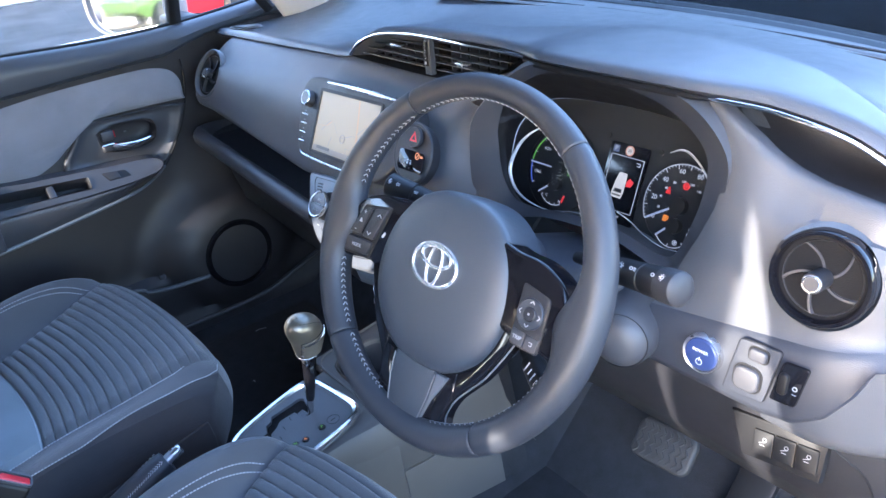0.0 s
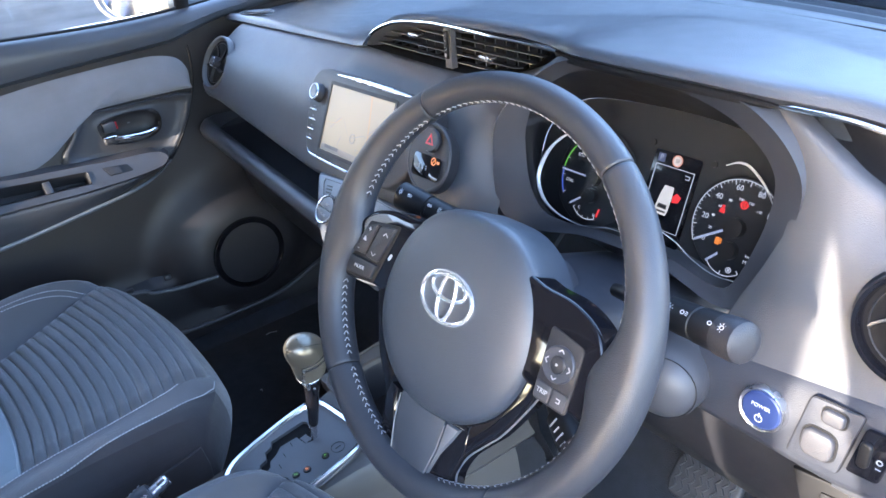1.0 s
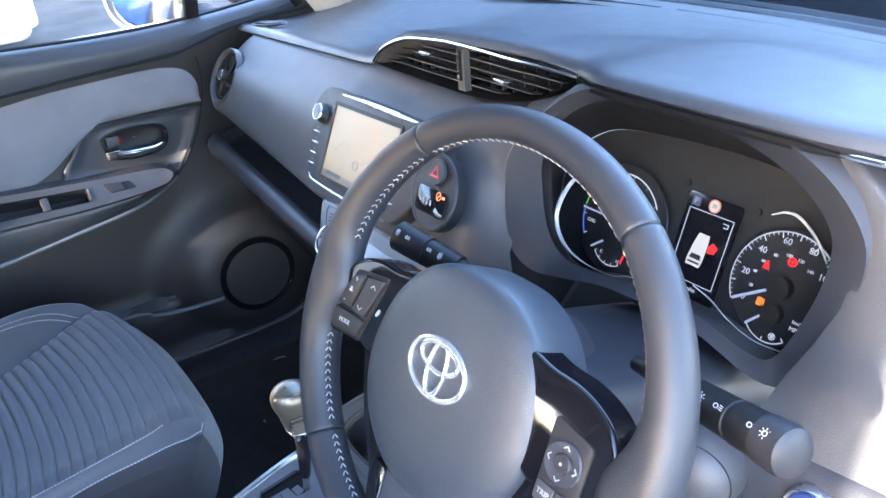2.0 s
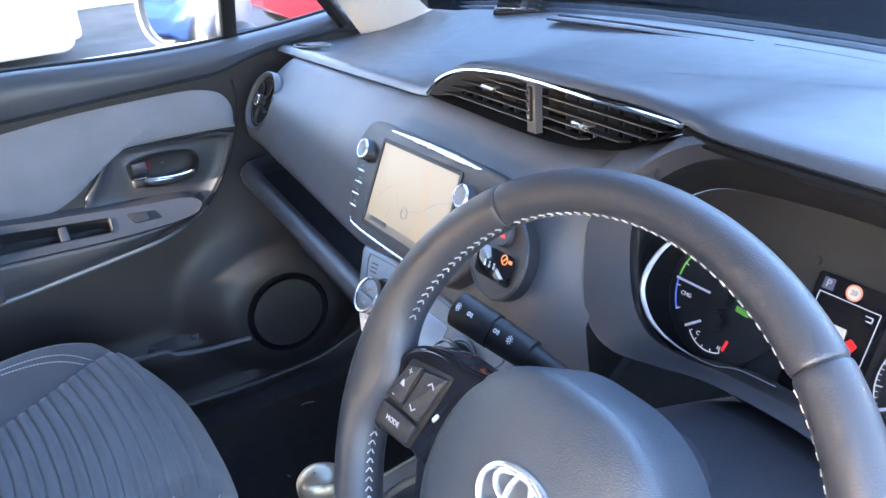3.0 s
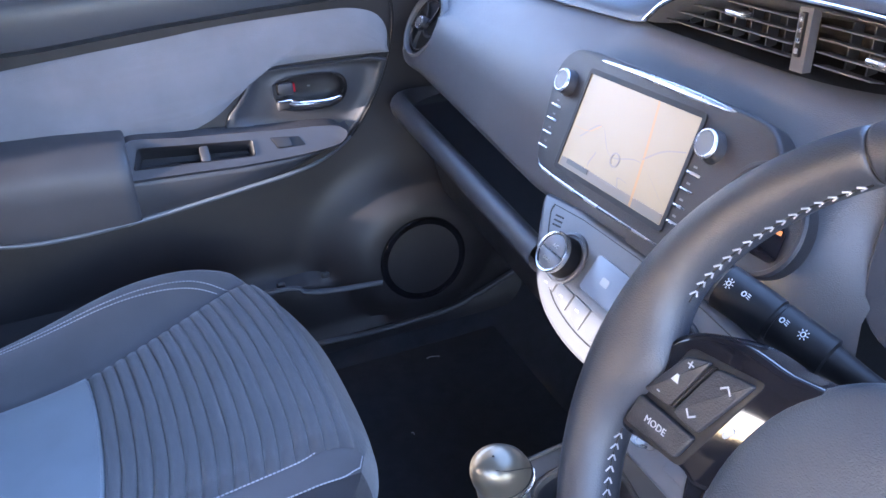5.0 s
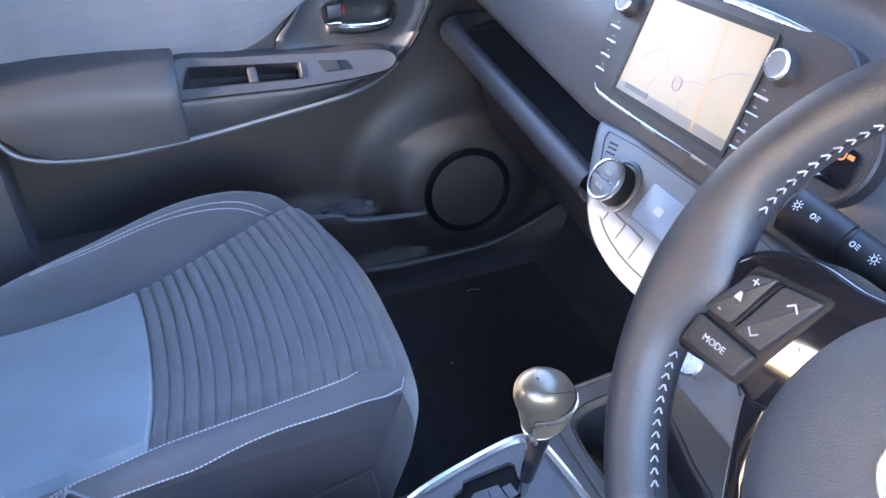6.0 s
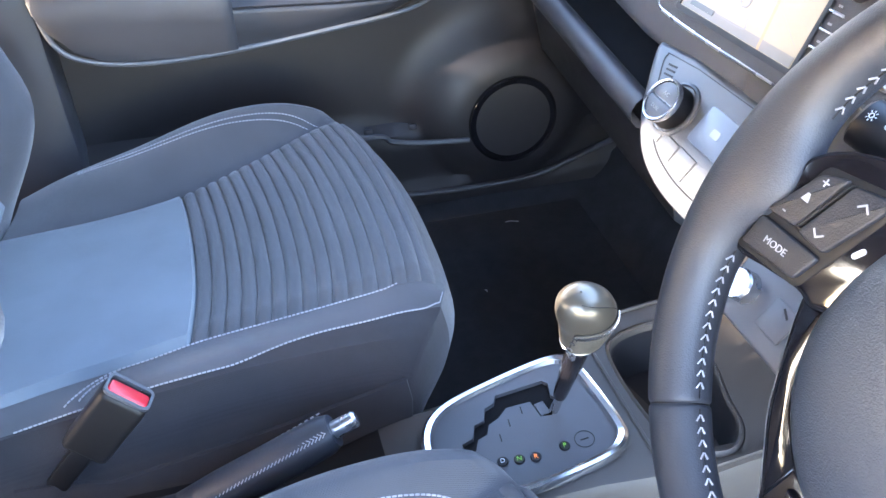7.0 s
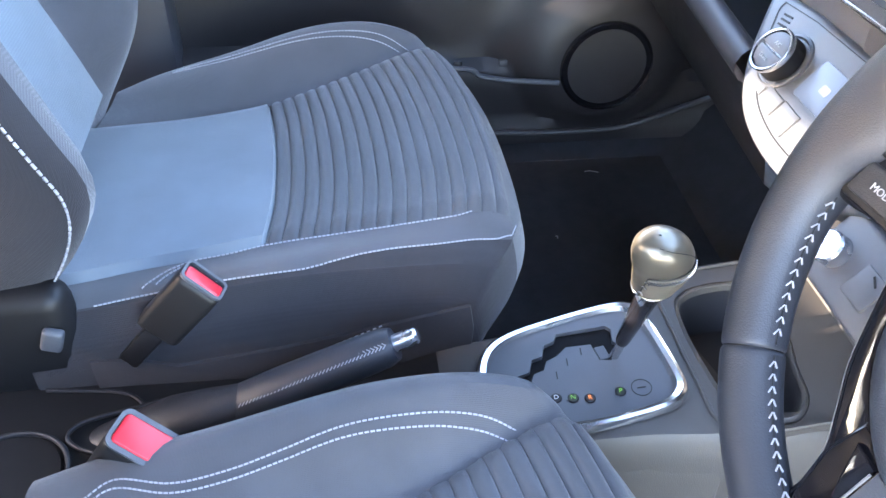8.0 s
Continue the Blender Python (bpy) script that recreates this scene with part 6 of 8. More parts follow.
    for z in [-0.050, -0.046, -0.038, -0.026] + xs(-0.010, 0.60, 34):
        w = 0.205 + 0.045 * math.sin(math.pi * min(1, max(0, (z + 0.05) / 0.5))) ** 0.7 - 0.08 * max(0, (z - 0.42) / 0.18) ** 2
        w *= slim
        low = math.sin(math.pi / 2 * min(1.0, max(0.0, (z + 0.050) / 0.15)))
        row = []
        for k in range(61):
            v = (-1 + 2 * k / 60) * 1.3
            if abs(v) < 0.96:
                x = v * w
                g = min(1, max(0, (abs(x) - 0.125) / 0.085))
                d = wing * (1.0 if x > 0 else 0.70) * g * g * (3 - 2 * g) * low * (1 - 0.5 * max(0, (z - 0.35) / 0.25))
                if abs(v) > 0.86:
                    d -= 0.014 * ((abs(v) - 0.86) / 0.10) ** 2
                y = d
            else:
                q = (abs(v) - 0.96) / 0.34
                x = math.copysign(w * (0.96 + 0.05 * min(1, 3 * q) ** 0.5), v)
                y = (wing * (1.0 if v > 0 else 0.70) - 0.016) * low - 0.19 * q
            row.append(BM @ Vector((x, y - 0.03 * (1 - low), z)))
        rows.append(row)
    inv = BM.inverted()
    rows.insert(0, [BM @ Vector(((inv @ p).x * 0.9, -0.08, -0.052)) for p in rows[0]])
    rows.append([BM @ Vector(((inv @ p).x * 0.93, (inv @ p).y * 0.6 - 0.04, 0.635)) for p in rows[-1]])
    rows.append([BM @ Vector(((inv @ p).x * 0.5, -0.07, 0.645)) for p in rows[-2]])
    add("backrest", loft([r[9:52] for r in rows]), SEAT_DARK, "dark cloth backrest with side bolsters")
    add("backrest_side", loft([r[51:] for r in rows]), SEAT_SIDE, "cloth side panel of the backrest, darkened for shade")
    add("backrest_side", loft([r[:10] for r in rows]), SEAT_SIDE, "cloth side panel of the backrest, darkened for shade")
    rows = [[BM @ Vector((x, 0.007 - 0.012 * (1 if abs(x) > 0.123 else 0), z)) for x in xs(-0.120 + 0.10 * max(0.0, z - 0.06) * (z < 0.3) + 0.024 * (z >= 0.3), 0.126, 21)] for z in xs(0.0, 0.52, 20)]
    add("back_insert", loft(rows), SEAT_LIGHT, "plain blue-grey backrest insert")
    for sgn in (-1, 1):
        line = []
        for z in xs(-0.02, 0.36, 60):
            w = (0.205 + 0.045 * math.sin(math.pi * (z + 0.05) / 0.5) ** 0.7) * slim
            low = math.sin(math.pi / 2 * min(1.0, (z + 0.05) / 0.15))
            line.append(BM @ Vector((sgn * (0.9735 * w + 0.0006), (wing * (1.0 if sgn > 0 else 0.70) - 0.016) * low - 0.0042 - 0.03 * (1 - low), z)))
        add("stitching", stitches(line, 0.0072, 0.0052, 0.0009), THREAD, "white thread seam", smooth=0)
    add("headrest", rbox(0.25, 0.09, 0.17, 0.04, 5, BM @ pose(0, -0.05, 0.75)), SEAT_DARK)
    for dx in (-0.06, 0.06):
        add("headrest_post", tube([BM @ Vector((dx, -0.05, 0.62)), BM @ Vector((dx, -0.05, 0.70))], 0.006, 10), SATIN)
    # hinge cover beside the tunnel
    add("hinge_cover", rbox(0.040, 0.19, 0.13, 0.018, 4, Matrix.Translation(org + Vector((0.222 * side, -0.545, -0.055)))), BLACK, "black hinge cover")
    add("recline_lever", rbox(0.010, 0.019, 0.026, 0.004, 3, Matrix.Translation(org + Vector((0.246 * side, -0.468, -0.036))) @ pose(0, 0, 0, -20)), PANEL, "grey recline lever")
    return t


passenger_seat = seat("passenger_seat", "dark cloth front passenger seat with ribbed cushion and blue-grey insert", -0.300, -0.027, 0.612, 1, 0.117)
# driver backrest, out of view, narrowed to let sun reach the gear knob
driver_seat = seat("driver_seat", "dark cloth driver seat with white double stitching", 0.318, 0.008, 0.603, 1, 0.07, 0.05, True, 0.82)

# ---- centre console ----
console = thing("centre_console", "low charcoal centre console with cup holders and gear selector", "centre console", (0, 0, 0.36))


def con(nm, bm, material, lab="", par=None, smooth=35):
    ob = part(nm, bm, material, None, lab, smooth=smooth)
    ob.parent = par or console
    ob.matrix_parent_inverse = (par or console).matrix_world.inverted()
    return ob


CON = [(-0.75, 0.10, 0.50), (-0.45, 0.095, 0.505), (-0.20, 0.078, 0.50), (-0.13, 0.072, 0.525), (-0.05, 0.070, 0.537), (0.05, 0.082, 0.552), (0.094, 0.090, 0.557), (0.098, 0.090, 0.50), (0.27, 0.10, 0.50)]
rows = []
for y in xs(-0.75, 0.05, 34) + [0.07, 0.083, 0.0935, 0.0985, 0.15, 0.20, 0.27]:
    w, z = lerp_table(CON, y)
    row = [(-w - 0.012, y, 0.33), (-w - 0.008, y, z - 0.05), (-w, y, z - 0.012), (-w + 0.012, y, z), (-w * 0.4, y, z), (0.0, y, z), (w * 0.4, y, z), (w - 0.012, y, z), (w, y, z - 0.010), (w + 0.016, y, z - 0.05), (w + 0.035, y, 0.33)]
    rows.append([(p[0] + 0.005, p[1], p[2]) for p in row])
cut = [i for i, q in enumerate(rows) if q[0][1] < -0.125][-1]
con("console_body", loft(rows[cut:]), TAUPE, "warm grey console moulding")
con("rear_tray", loft(rows[:cut + 1]), BLACK, "black rear part of the console")
# cup holder tray
CT = facing((0.0, 0.165, 0.5665), (0, -0.12, 1))
OPENING = crv([(x, y, 0) for x, y in ((-0.074, -0.006), (-0.0735, -0.034), (-0.067, -0.053), (-0.054, -0.063), (-0.02, -0.067), (0.024, -0.0655), (0.060, -0.060), (0.085, -0.040), (0.092, -0.012), (0.072, 0.008), (0.040, 0.014), (0.0, 0.024), (-0.04, 0.030), (-0.066, 0.020))], 72, True)
MOUTH = Vector((0.006, -0.024, 0.0))


def cup_tray():
    """Tray top with one long opening for two cups, its lip and its deep inside."""
    out = []
    for p in OPENING:
        d = p - MOUTH
        k = min(((0.105 - MOUTH.x) if d.x > 0 else (0.107 + MOUTH.x)) / max(1e-6, abs(d.x)), ((0.078 - MOUTH.y) if d.y > 0 else (0.078 + MOUTH.y)) / max(1e-6, abs(d.y)))
        out.append(MOUTH + d * k)

    def ring(grow, z):
        return [CT @ (MOUTH + (p - MOUTH) * grow + Vector((0, 0, z))) for p in OPENING]

    con("cup_tray", loft([[CT @ (p + Vector((0, 0, -0.02))) for p in out], [CT @ p for p in out], ring(1.07, 0.0), ring(1.055, -0.0015), ring(1.045, 0.0), ring(1.01, 0.0028), ring(0.985, 0.0012), ring(0.965, -0.006)], True), TAUPE, "warm grey tray top with a raised lip")
    con("cup_well", loft([ring(0.966, -0.005), ring(0.94, -0.03), ring(0.90, -0.062), ring(0.05, -0.064)], True), DARK, "deep dark cup holder with two places")


cup_tray()
con("cup_ledge", loft([[CT @ (MOUTH + (OPENING[i] - MOUTH) * g + Vector((0, 0, z))) for i in range(22, 36)] for g, z in ((0.95, -0.012), (0.86, -0.014), (0.80, -0.017), (0.79, -0.05))]), TAUPE, "pale inner ledge")
con("tray_rim", tube([CT @ Vector((x, y, 0.001)) for x, y in rrect(0.206, 0.158, 0.03, 8)], 0.0022, 6, True), TAUPE)
con("side_trim", loft([[(k - 0.026, y, zt - 0.0006), (k - 0.012, y, zt), (k - 0.005, y, zt - 0.002), (k, y, zt - 0.009), (k + 0.008, y, zt - 0.05), (k + 0.012, y, zt - 0.09), (k + 0.006, y, zt - 0.10)] for y, k, zt in ((-0.125, 0.086, 0.5265), (-0.05, 0.082, 0.5378), (0.03, 0.090, 0.5498), (0.09, 0.101, 0.5575), (0.13, 0.107, 0.559), (0.19, 0.112, 0.562), (0.30, 0.118, 0.57))]), TAUPE, "warm grey console side")
con("tunnel_carpet", loft([[(0.088 + 0.1 * max(0, y), y, 0.46), (0.098 + 0.1 * max(0, y), y, 0.40), (0.115 + 0.1 * max(0, y), y, 0.31)] for y in xs(-0.12, 0.32, 10)]), CARPET, "black tunnel carpet")
# gear plate
GM = facing((0.002, 0.0, 0.5475), (0, -0.12, 1))
PLATE = [(-0.014, -0.112), (-0.045, -0.090), (-0.060, -0.03), (-0.070, 0.040), (-0.062, 0.060), (-0.045, 0.067), (0.035, 0.076), (0.054, 0.070), (0.066, 0.050), (0.074, -0.02), (0.070, -0.06), (0.055, -0.095), (0.02, -0.112)]
pl = crv([(x, y, 0) for x, y in PLATE], 96, True)
for _ in range(10):
    pl = [(pl[i - 1] + 2 * pl[i] + pl[(i + 1) % 96]) / 4 for i in range(96)]
ctrp = Vector((0.0, -0.015, 0))
inn = [ctrp + (p - ctrp) * 0.87 for p in pl]
gear = thing("gear_selector", "automatic gear lever with pewter knob on a silver-framed gate", "gear lever", (0, 0.02, 0.555))


def gpart(nm, bm, material, lab="", par=None, smooth=35):
    ob = part(nm, bm, material, None, lab, smooth=smooth)
    ob.parent = par or gear
    ob.matrix_parent_inverse = (par or gear).matrix_world.inverted()
    return ob


rows = []
for s, z in ((1.0, 0.0), (1.0, 0.006), (0.985, 0.009), (0.95, 0.0105), (0.90, 0.009), (0.875, 0.004)):
    rows.append([GM @ Vector((ctrp.x + (p.x - ctrp.x) * s, ctrp.y + (p.y - ctrp.y) * s, z)) for p in pl])
gpart("gate_frame", loft(rows, True), POLISHED, "polished silver surround")
# stepped slot cut through the plate
SLOT = [(-0.043, 0.023), (-0.0375, 0.0275), (-0.0225, 0.0245), (-0.018, 0.0288), (-0.005, 0.0275), (0.0003, 0.0165), (-0.002, 0.006), (-0.0223, 0.0029), (-0.0235, -0.0215), (-0.0145, -0.0325), (-0.0102, -0.0437), (0.0, -0.0485), (0.0028, -0.0587), (0.0134, -0.0638), (0.0175, -0.0729), (0.0025, -0.0745), (-0.0005, -0.0625), (-0.0145, -0.0570), (-0.0168, -0.0465), (-0.0302, -0.0415), (-0.0333, -0.0312), (-0.042, -0.0265)]


def gate(outer, hole, top, deep):
    """Plate with a sunk slot: top face, walls of the slot."""
    bm = bmesh.new()
    loops = []
    for pts in (outer, hole):
        vs = [bm.verts.new(GM @ Vector((x, y, top))) for x, y in pts]
        for a, b in zip(vs, vs[1:] + vs[:1]):
            bm.edges.new((a, b))
        loops.append(vs)
    bmesh.ops.triangle_fill(bm, use_beauty=True, use_dissolve=False, edges=bm.edges[:])
    low = [bm.verts.new(GM @ Vector((x, y, top - deep))) for x, y in hole]
    for i in range(len(low)):
        j = (i + 1) % len(low)
        bm.faces.new((loops[1][i], loops[1][j], low[j], low[i]))
    bmesh.ops.recalc_face_normals(bm, faces=bm.faces)
    return bm


gpart("gate_plate", gate([(p.x, p.y) for p in inn], SLOT, 0.004, 0.0055), PANEL, "slate gate plate with a stepped slot", smooth=20)
gpart("gate_floor", slab([(x * 1.02, y * 1.02) for x, y in SLOT], 0.0008, 0.0, GM @ pose(0, 0, -0.0016)), VOID, "stepped slot floor, blackened for shade", smooth=0)
gpart("slot_shutter", rbox(0.016, 0.010, 0.0012, 0.0004, 1, GM @ pose(-0.0125, 0.0115, 0.0008, 0, 0, 8)), PANEL, "slate shutter in the slot", smooth=0)
# gear letters on small studs, facing the driver
for body, x, y, material in (("P", 0.038, 0.014, LAMP_GREEN), ("R", 0.040, -0.015, LAMP_ORANGE), ("N", 0.037, -0.030, LAMP_GREEN), ("D", 0.034, -0.045, WHITE_MARK), ("B", 0.031, -0.060, WHITE_MARK)):
    gpart("gear_stud", turned([(0.0052, 0), (0.0052, 0.001), (0.0045, 0.0016), (0.0, 0.0016)], 20, GM @ pose(x, y, 0.004)), BLACK)
    letters(body, 0.0065, GM @ pose(x, y, 0.0060, 0, 0, 80), material, gear)
gpart("release_cover", ring_slab(circle(0.0095, 28), circle(0.0088, 28), 0.0004, GM @ pose(0.037, 0.034, 0.0041)), BLACK, smooth=0)
gpart("release_slot", rbox(0.0012, 0.008, 0.0004, 0, m=GM @ pose(0.037, 0.034, 0.0043)), BLACK, smooth=0)
for x, y in ((-0.0053, -0.0248), (-0.0155, -0.0088), (0.0084, -0.0381)):
    gpart("gate_notch", rbox(0.0085, 0.0011, 0.0004, 0, m=GM @ pose(x, y, 0.0043, 0, 0, -6)), BLACK, smooth=0)
LF, LT = Vector((-0.003, 0.020, 0.550)), Vector((0.036, 0.021, 0.706))
lev = gpart("lever", tube([LF.lerp(LT, s) for s in (0, 0.20, 0.205, 0.24, 0.64, 0.78)], [0.0042, 0.0042, 0.0060, 0.0068, 0.0098, 0.0112], 16), GLOSS, "gloss black lever shaft")
gpart("lever_rod", tube([LF.lerp(LT, s) for s in (0.0, 0.215)], 0.0046, 14), POLISHED, "bright steel rod", lev)
KM = facing(LT + Vector((0.0, -0.003, 0.0)), (0.22, -0.10, 1))
# knob: radius along its height
KNOB = [(-0.0305, 0.0185), (-0.0295, 0.0200), (-0.022, 0.0218), (-0.013, 0.0235), (0.000, 0.0252), (0.010, 0.0260), (0.018, 0.0256), (0.025, 0.0238), (0.0305, 0.0202), (0.0342, 0.0150), (0.0362, 0.0085), (0.0368, 0.001)]


def knob_at(a, z, out=0.0):
    """A point of the knob's skin; it swells towards the grip side and leans back at the top."""
    q = lerp_table(KNOB, z)[0] + out
    swell = 1.0 + 0.15 * max(0.0, math.cos(a - 1.0)) ** 1.5 * min(1.0, max(0.0, (z + 0.034) / 0.044)) - 0.10 * max(0.0, math.cos(a - 1.0)) * max(0.0, -z / 0.036)
    return KM @ Vector((q * swell * 0.76 * math.cos(a) - 0.002 * max(0, z / 0.03), q * swell * 0.90 * math.sin(a) - 0.006 * max(0, z / 0.03), z * 1.02))


TURN = [2 * math.pi * i / 56 for i in range(56)]
kn = gpart("knob", loft([[knob_at(a, z) for a in TURN] for z in [-0.0305, -0.0300] + xs(-0.0295, 0.034, 24) + [0.0352, 0.0362, 0.0366, 0.0368]], True), PEWTER, "pewter metallic gear knob", lev)


def wrap(a):
    """Upper edge of the stitched wrap round the knob."""
    k = min(1.0, max(0.0, (a + 1.08) / 0.42)) * min(1.0, max(0.0, (3.05 - a) / 0.42))
    k = k * k * (3 - 2 * k)
    return -0.0295 + k * (0.0375 + 0.004 * math.cos(a - 1.6))


ARC = xs(-1.08, 3.05, 56)
gpart("grip", loft([[knob_at(a, -0.0295 + (wrap(a) + 0.0295) * k, 0.0009 * min(1.0, (1 - k) * 14)) for a in ARC] for k in (0.0, 0.2, 0.4, 0.6, 0.75, 0.86, 0.93, 0.97, 1.0)]), GRIP, "pewter leather wrap stitched along its edge", kn)
bm = bmesh.new()
for a in xs(-0.98, 1.3, 26):
    z = wrap(a) - 0.0042
    c, d = knob_at(a, z, 0.0013), knob_at(a, z, 0.01) - knob_at(a, z)
    run = knob_at(a + 0.05, wrap(a + 0.05) - 0.0042, 0.0013) - c
    for sg in (-1, 1):
        bmesh.ops.create_cube(bm, size=1.0, matrix=facing(c, d, run) @ pose(0, 0.0009 * sg, 0, 0, 0, -48 * sg) @ Matrix.Diagonal((0.0034, 0.0010, 0.0010, 1)))
gpart("stitching", bm, SATIN, "chevron stitches in pewter thread", kn, 0)
gpart("knob_seam", tube([knob_at(a, wrap(a) + 0.0006, 0.0003) for a in ARC], 0.0008, 6), BLACK, "", kn)
gpart("knob_button_seam", tube(crv([knob_at(a, z, 0.0001) for a, z in ((1.25, 0.011), (1.05, 0.020), (0.72, 0.0285), (0.30, 0.0325), (-0.30, 0.0345))], 24), 0.0003, 6), BLACK, "", kn)
gpart("knob_collar", loft([[knob_at(a, z, g) for a in TURN] for z, g in ((-0.0304, -0.012), (-0.0306, 0.0006), (-0.0292, 0.0013), (-0.0265, 0.0011), (-0.0258, 0.0002))], True), POLISHED, "bright collar under the knob", lev)
gpart("shaft_clip", rbox(0.013, 0.0045, 0.013, 0.0012, 2, KM @ pose(0.003, -0.0105, -0.0385)), SATIN, "", lev)
# handbrake
hb = thing("handbrake", "black leather handbrake lever with silver button", "handbrake", (0, -0.35, 0.52))
A, B = Vector((0.002, -0.395, 0.500)), Vector((0.000, -0.190, 0.597))
ob = part("grip", tube([A.lerp(B, s) for s in (0, 0.28, 0.3, 0.5, 0.8, 0.96, 1.0)], [0.014, 0.0165, 0.0195, 0.0205, 0.0192, 0.0180, 0.0150], 24), LEATHER, None, "stitched leather grip")
ob.parent, ob.matrix_parent_inverse = hb, hb.matrix_world.inverted()
ob = part("button", tube([B.lerp(A, -s) for s in (0, 0.09, 0.10)], [0.008, 0.008, 0.006], 14), SATIN, None, "silver release button")
ob.parent, ob.matrix_parent_inverse = hb, hb.matrix_world.inverted()
bm = bmesh.new()
for k in xs(0.32, 0.95, 40):
    c = A.lerp(B, k)
    for sg in (-1, 1):
        m = facing(c + Vector((0.0118, 0.0, 0.0162)) + Vector((0.0016 * sg, 0.0, 0.0)), (0.55, -0.2, 0.8), (B - A)) @ pose(0, 0, 0, 0, 0, 40 * sg) @ Matrix.Diagonal((0.0042, 0.0008, 0.0009, 1))
        bmesh.ops.create_cube(bm, size=1.0, matrix=m)
ob = part("stitching", bm, THREAD, None, "white cross stitching", smooth=0)
ob.parent, ob.matrix_parent_inverse = hb, hb.matrix_world.inverted()
ob = part("stitching", stitches([A.lerp(B, k) + Vector((-0.0155, 0, 0.0122)) for k in xs(0.31, 0.95, 20)], 0.006, 0.003), THREAD, None, "white thread seam", smooth=0)
ob.parent, ob.matrix_parent_inverse = hb, hb.matrix_world.inverted()
rows = []
for k in xs(0, 1, 12):
    c = Vector((0.002, -0.475, 0.498)).lerp(A.lerp(B, 0.36), k)
    w, h = lerp_table([(0.0, 0.010, 0.004), (0.25, 0.020, 0.010), (0.55, 0.025, 0.018), (0.85, 0.020, 0.019), (1.0, 0.0175, 0.0175)], k)
    rows.append([c + Vector((w * math.cos(q), -0.35 * h * math.sin(q), h * math.sin(q))) for q in xs(0, 2 * math.pi * 27 / 28, 28)])
ob = part("boot", loft(rows, True), DARK, None, "smooth moulded lever sleeve")
ob.parent, ob.matrix_parent_inverse = hb, hb.matrix_world.inverted()
ob = part("boot_rim", tube(crv([(-0.010, -0.478, 0.509), (-0.022, -0.430, 0.5105), (-0.032, -0.386, 0.512), (-0.035, -0.345, 0.513), (-0.024, -0.316, 0.514), (0.004, -0.310, 0.514), (0.030, -0.318, 0.513), (0.036, -0.350, 0.512), (0.034, -0.400, 0.511), (0.026, -0.455, 0.509), (0.008, -0.486, 0.508)], 60, True), 0.0022, 8, True), DARK, None)
ob.parent, ob.matrix_parent_inverse = hb, hb.matrix_world.inverted()

# rear console tray behind the handbrake
con("rear_cup_rim", tube([(0.045 * math.cos(q) + 0.040, -0.53 + 0.050 * math.sin(q), 0.508) for q in xs(0, 2 * math.pi * 31 / 32, 32)], 0.0025, 8, True), DARK)
con("rear_cup", turned([(0.0, 0.0), (0.043, 0.0), (0.043, 0.0012)], 32, pose(0.040, -0.53, 0.5055)), BLACK)
con("tray_line", tube(crv([(-0.055, -0.52, 0.506), (-0.045, -0.45, 0.507), (-0.025, -0.425, 0.507), (0.0, -0.425, 0.507)], 16), 0.002, 6), DARK)


# ---- belt buckles ----
def buckle(base, top, at_label, turn, tall=0.0135, big=1.0):
    b = thing("seat_belt_buckle", at_label, "seat belt buckle", base, "belt buckles")
    base, top = Vector(base), Vector(top)
    d = top - base
    m = facing(top, d, turn) @ Matrix.Scale(big, 4)
    inv = b.matrix_world.inverted()
    for nm, bm, material, lab in (
        ("buckle_body", rbox(0.042, 0.026, 0.078, 0.006, 3, m @ pose(0, 0, -0.039)), BLACK, ""),
        ("buckle_rim", ring_slab(rrect(0.041, 0.025, 0.006), rrect(0.036, 0.019, 0.004), 0.003, m), PANEL, "worn grey edge"),
        ("release_button", slab(rrect(0.0350, tall, 0.003), 0.005, 0.0015, m @ pose(0, -0.0030 if tall < 0.015 else 0.0, -0.001), 3), RED, "bright red release button"),
        ("buckle_stem", rbox(0.020, 0.010, (d.length - 0.07), 0.003, 2, m @ pose(0, 0, -0.075 - (d.length - 0.07) / 2)), BLACK, "")):
        ob = part(nm, bm, material, None, lab)
        ob.parent, ob.matrix_parent_inverse = b, inv


buckle((-0.058, -0.435, 0.540), (-0.050, -0.352, 0.640), "black seat belt buckle with red button beside the passenger seat", (0.25, 0.8, -0.6))
buckle((0.032, -0.445, 0.485), (0.074, -0.394, 0.586), "black seat belt buckle with red button beside the driver seat", (0.35, 0.85, -0.5), 0.019, 1.35)

# ---- loose thread on the seat ----
lint = part("loose_thread", tube(crv([(-0.289, -0.069, 0.6185), (-0.281, -0.064, 0.6195), (-0.274, -0.065, 0.6190), (-0.268, -0.070, 0.6185)], 14), 0.0006, 5), THREAD)
tagged(lint, "short white thread lying on the ribbed seat cushion", "thread")
for pts in ([(-0.604, 0.195, 0.332), (-0.603, 0.203, 0.334), (-0.602, 0.211, 0.333), (-0.600, 0.219, 0.332)], [(-0.437, 0.1015, 0.332), (-0.434, 0.1035, 0.334), (-0.431, 0.1035, 0.332)]):
    lint = part("loose_thread", tube(crv(pts, 12), 0.0007, 5), THREAD)
    tagged(lint, "short pale thread lying on the black carpet", "thread")

# ---- passenger door ----
door = thing("door_1", "closed passenger door with grey cloth panel and black pocket", "car door", (-0.72, 0, 0.35), kind="structure")


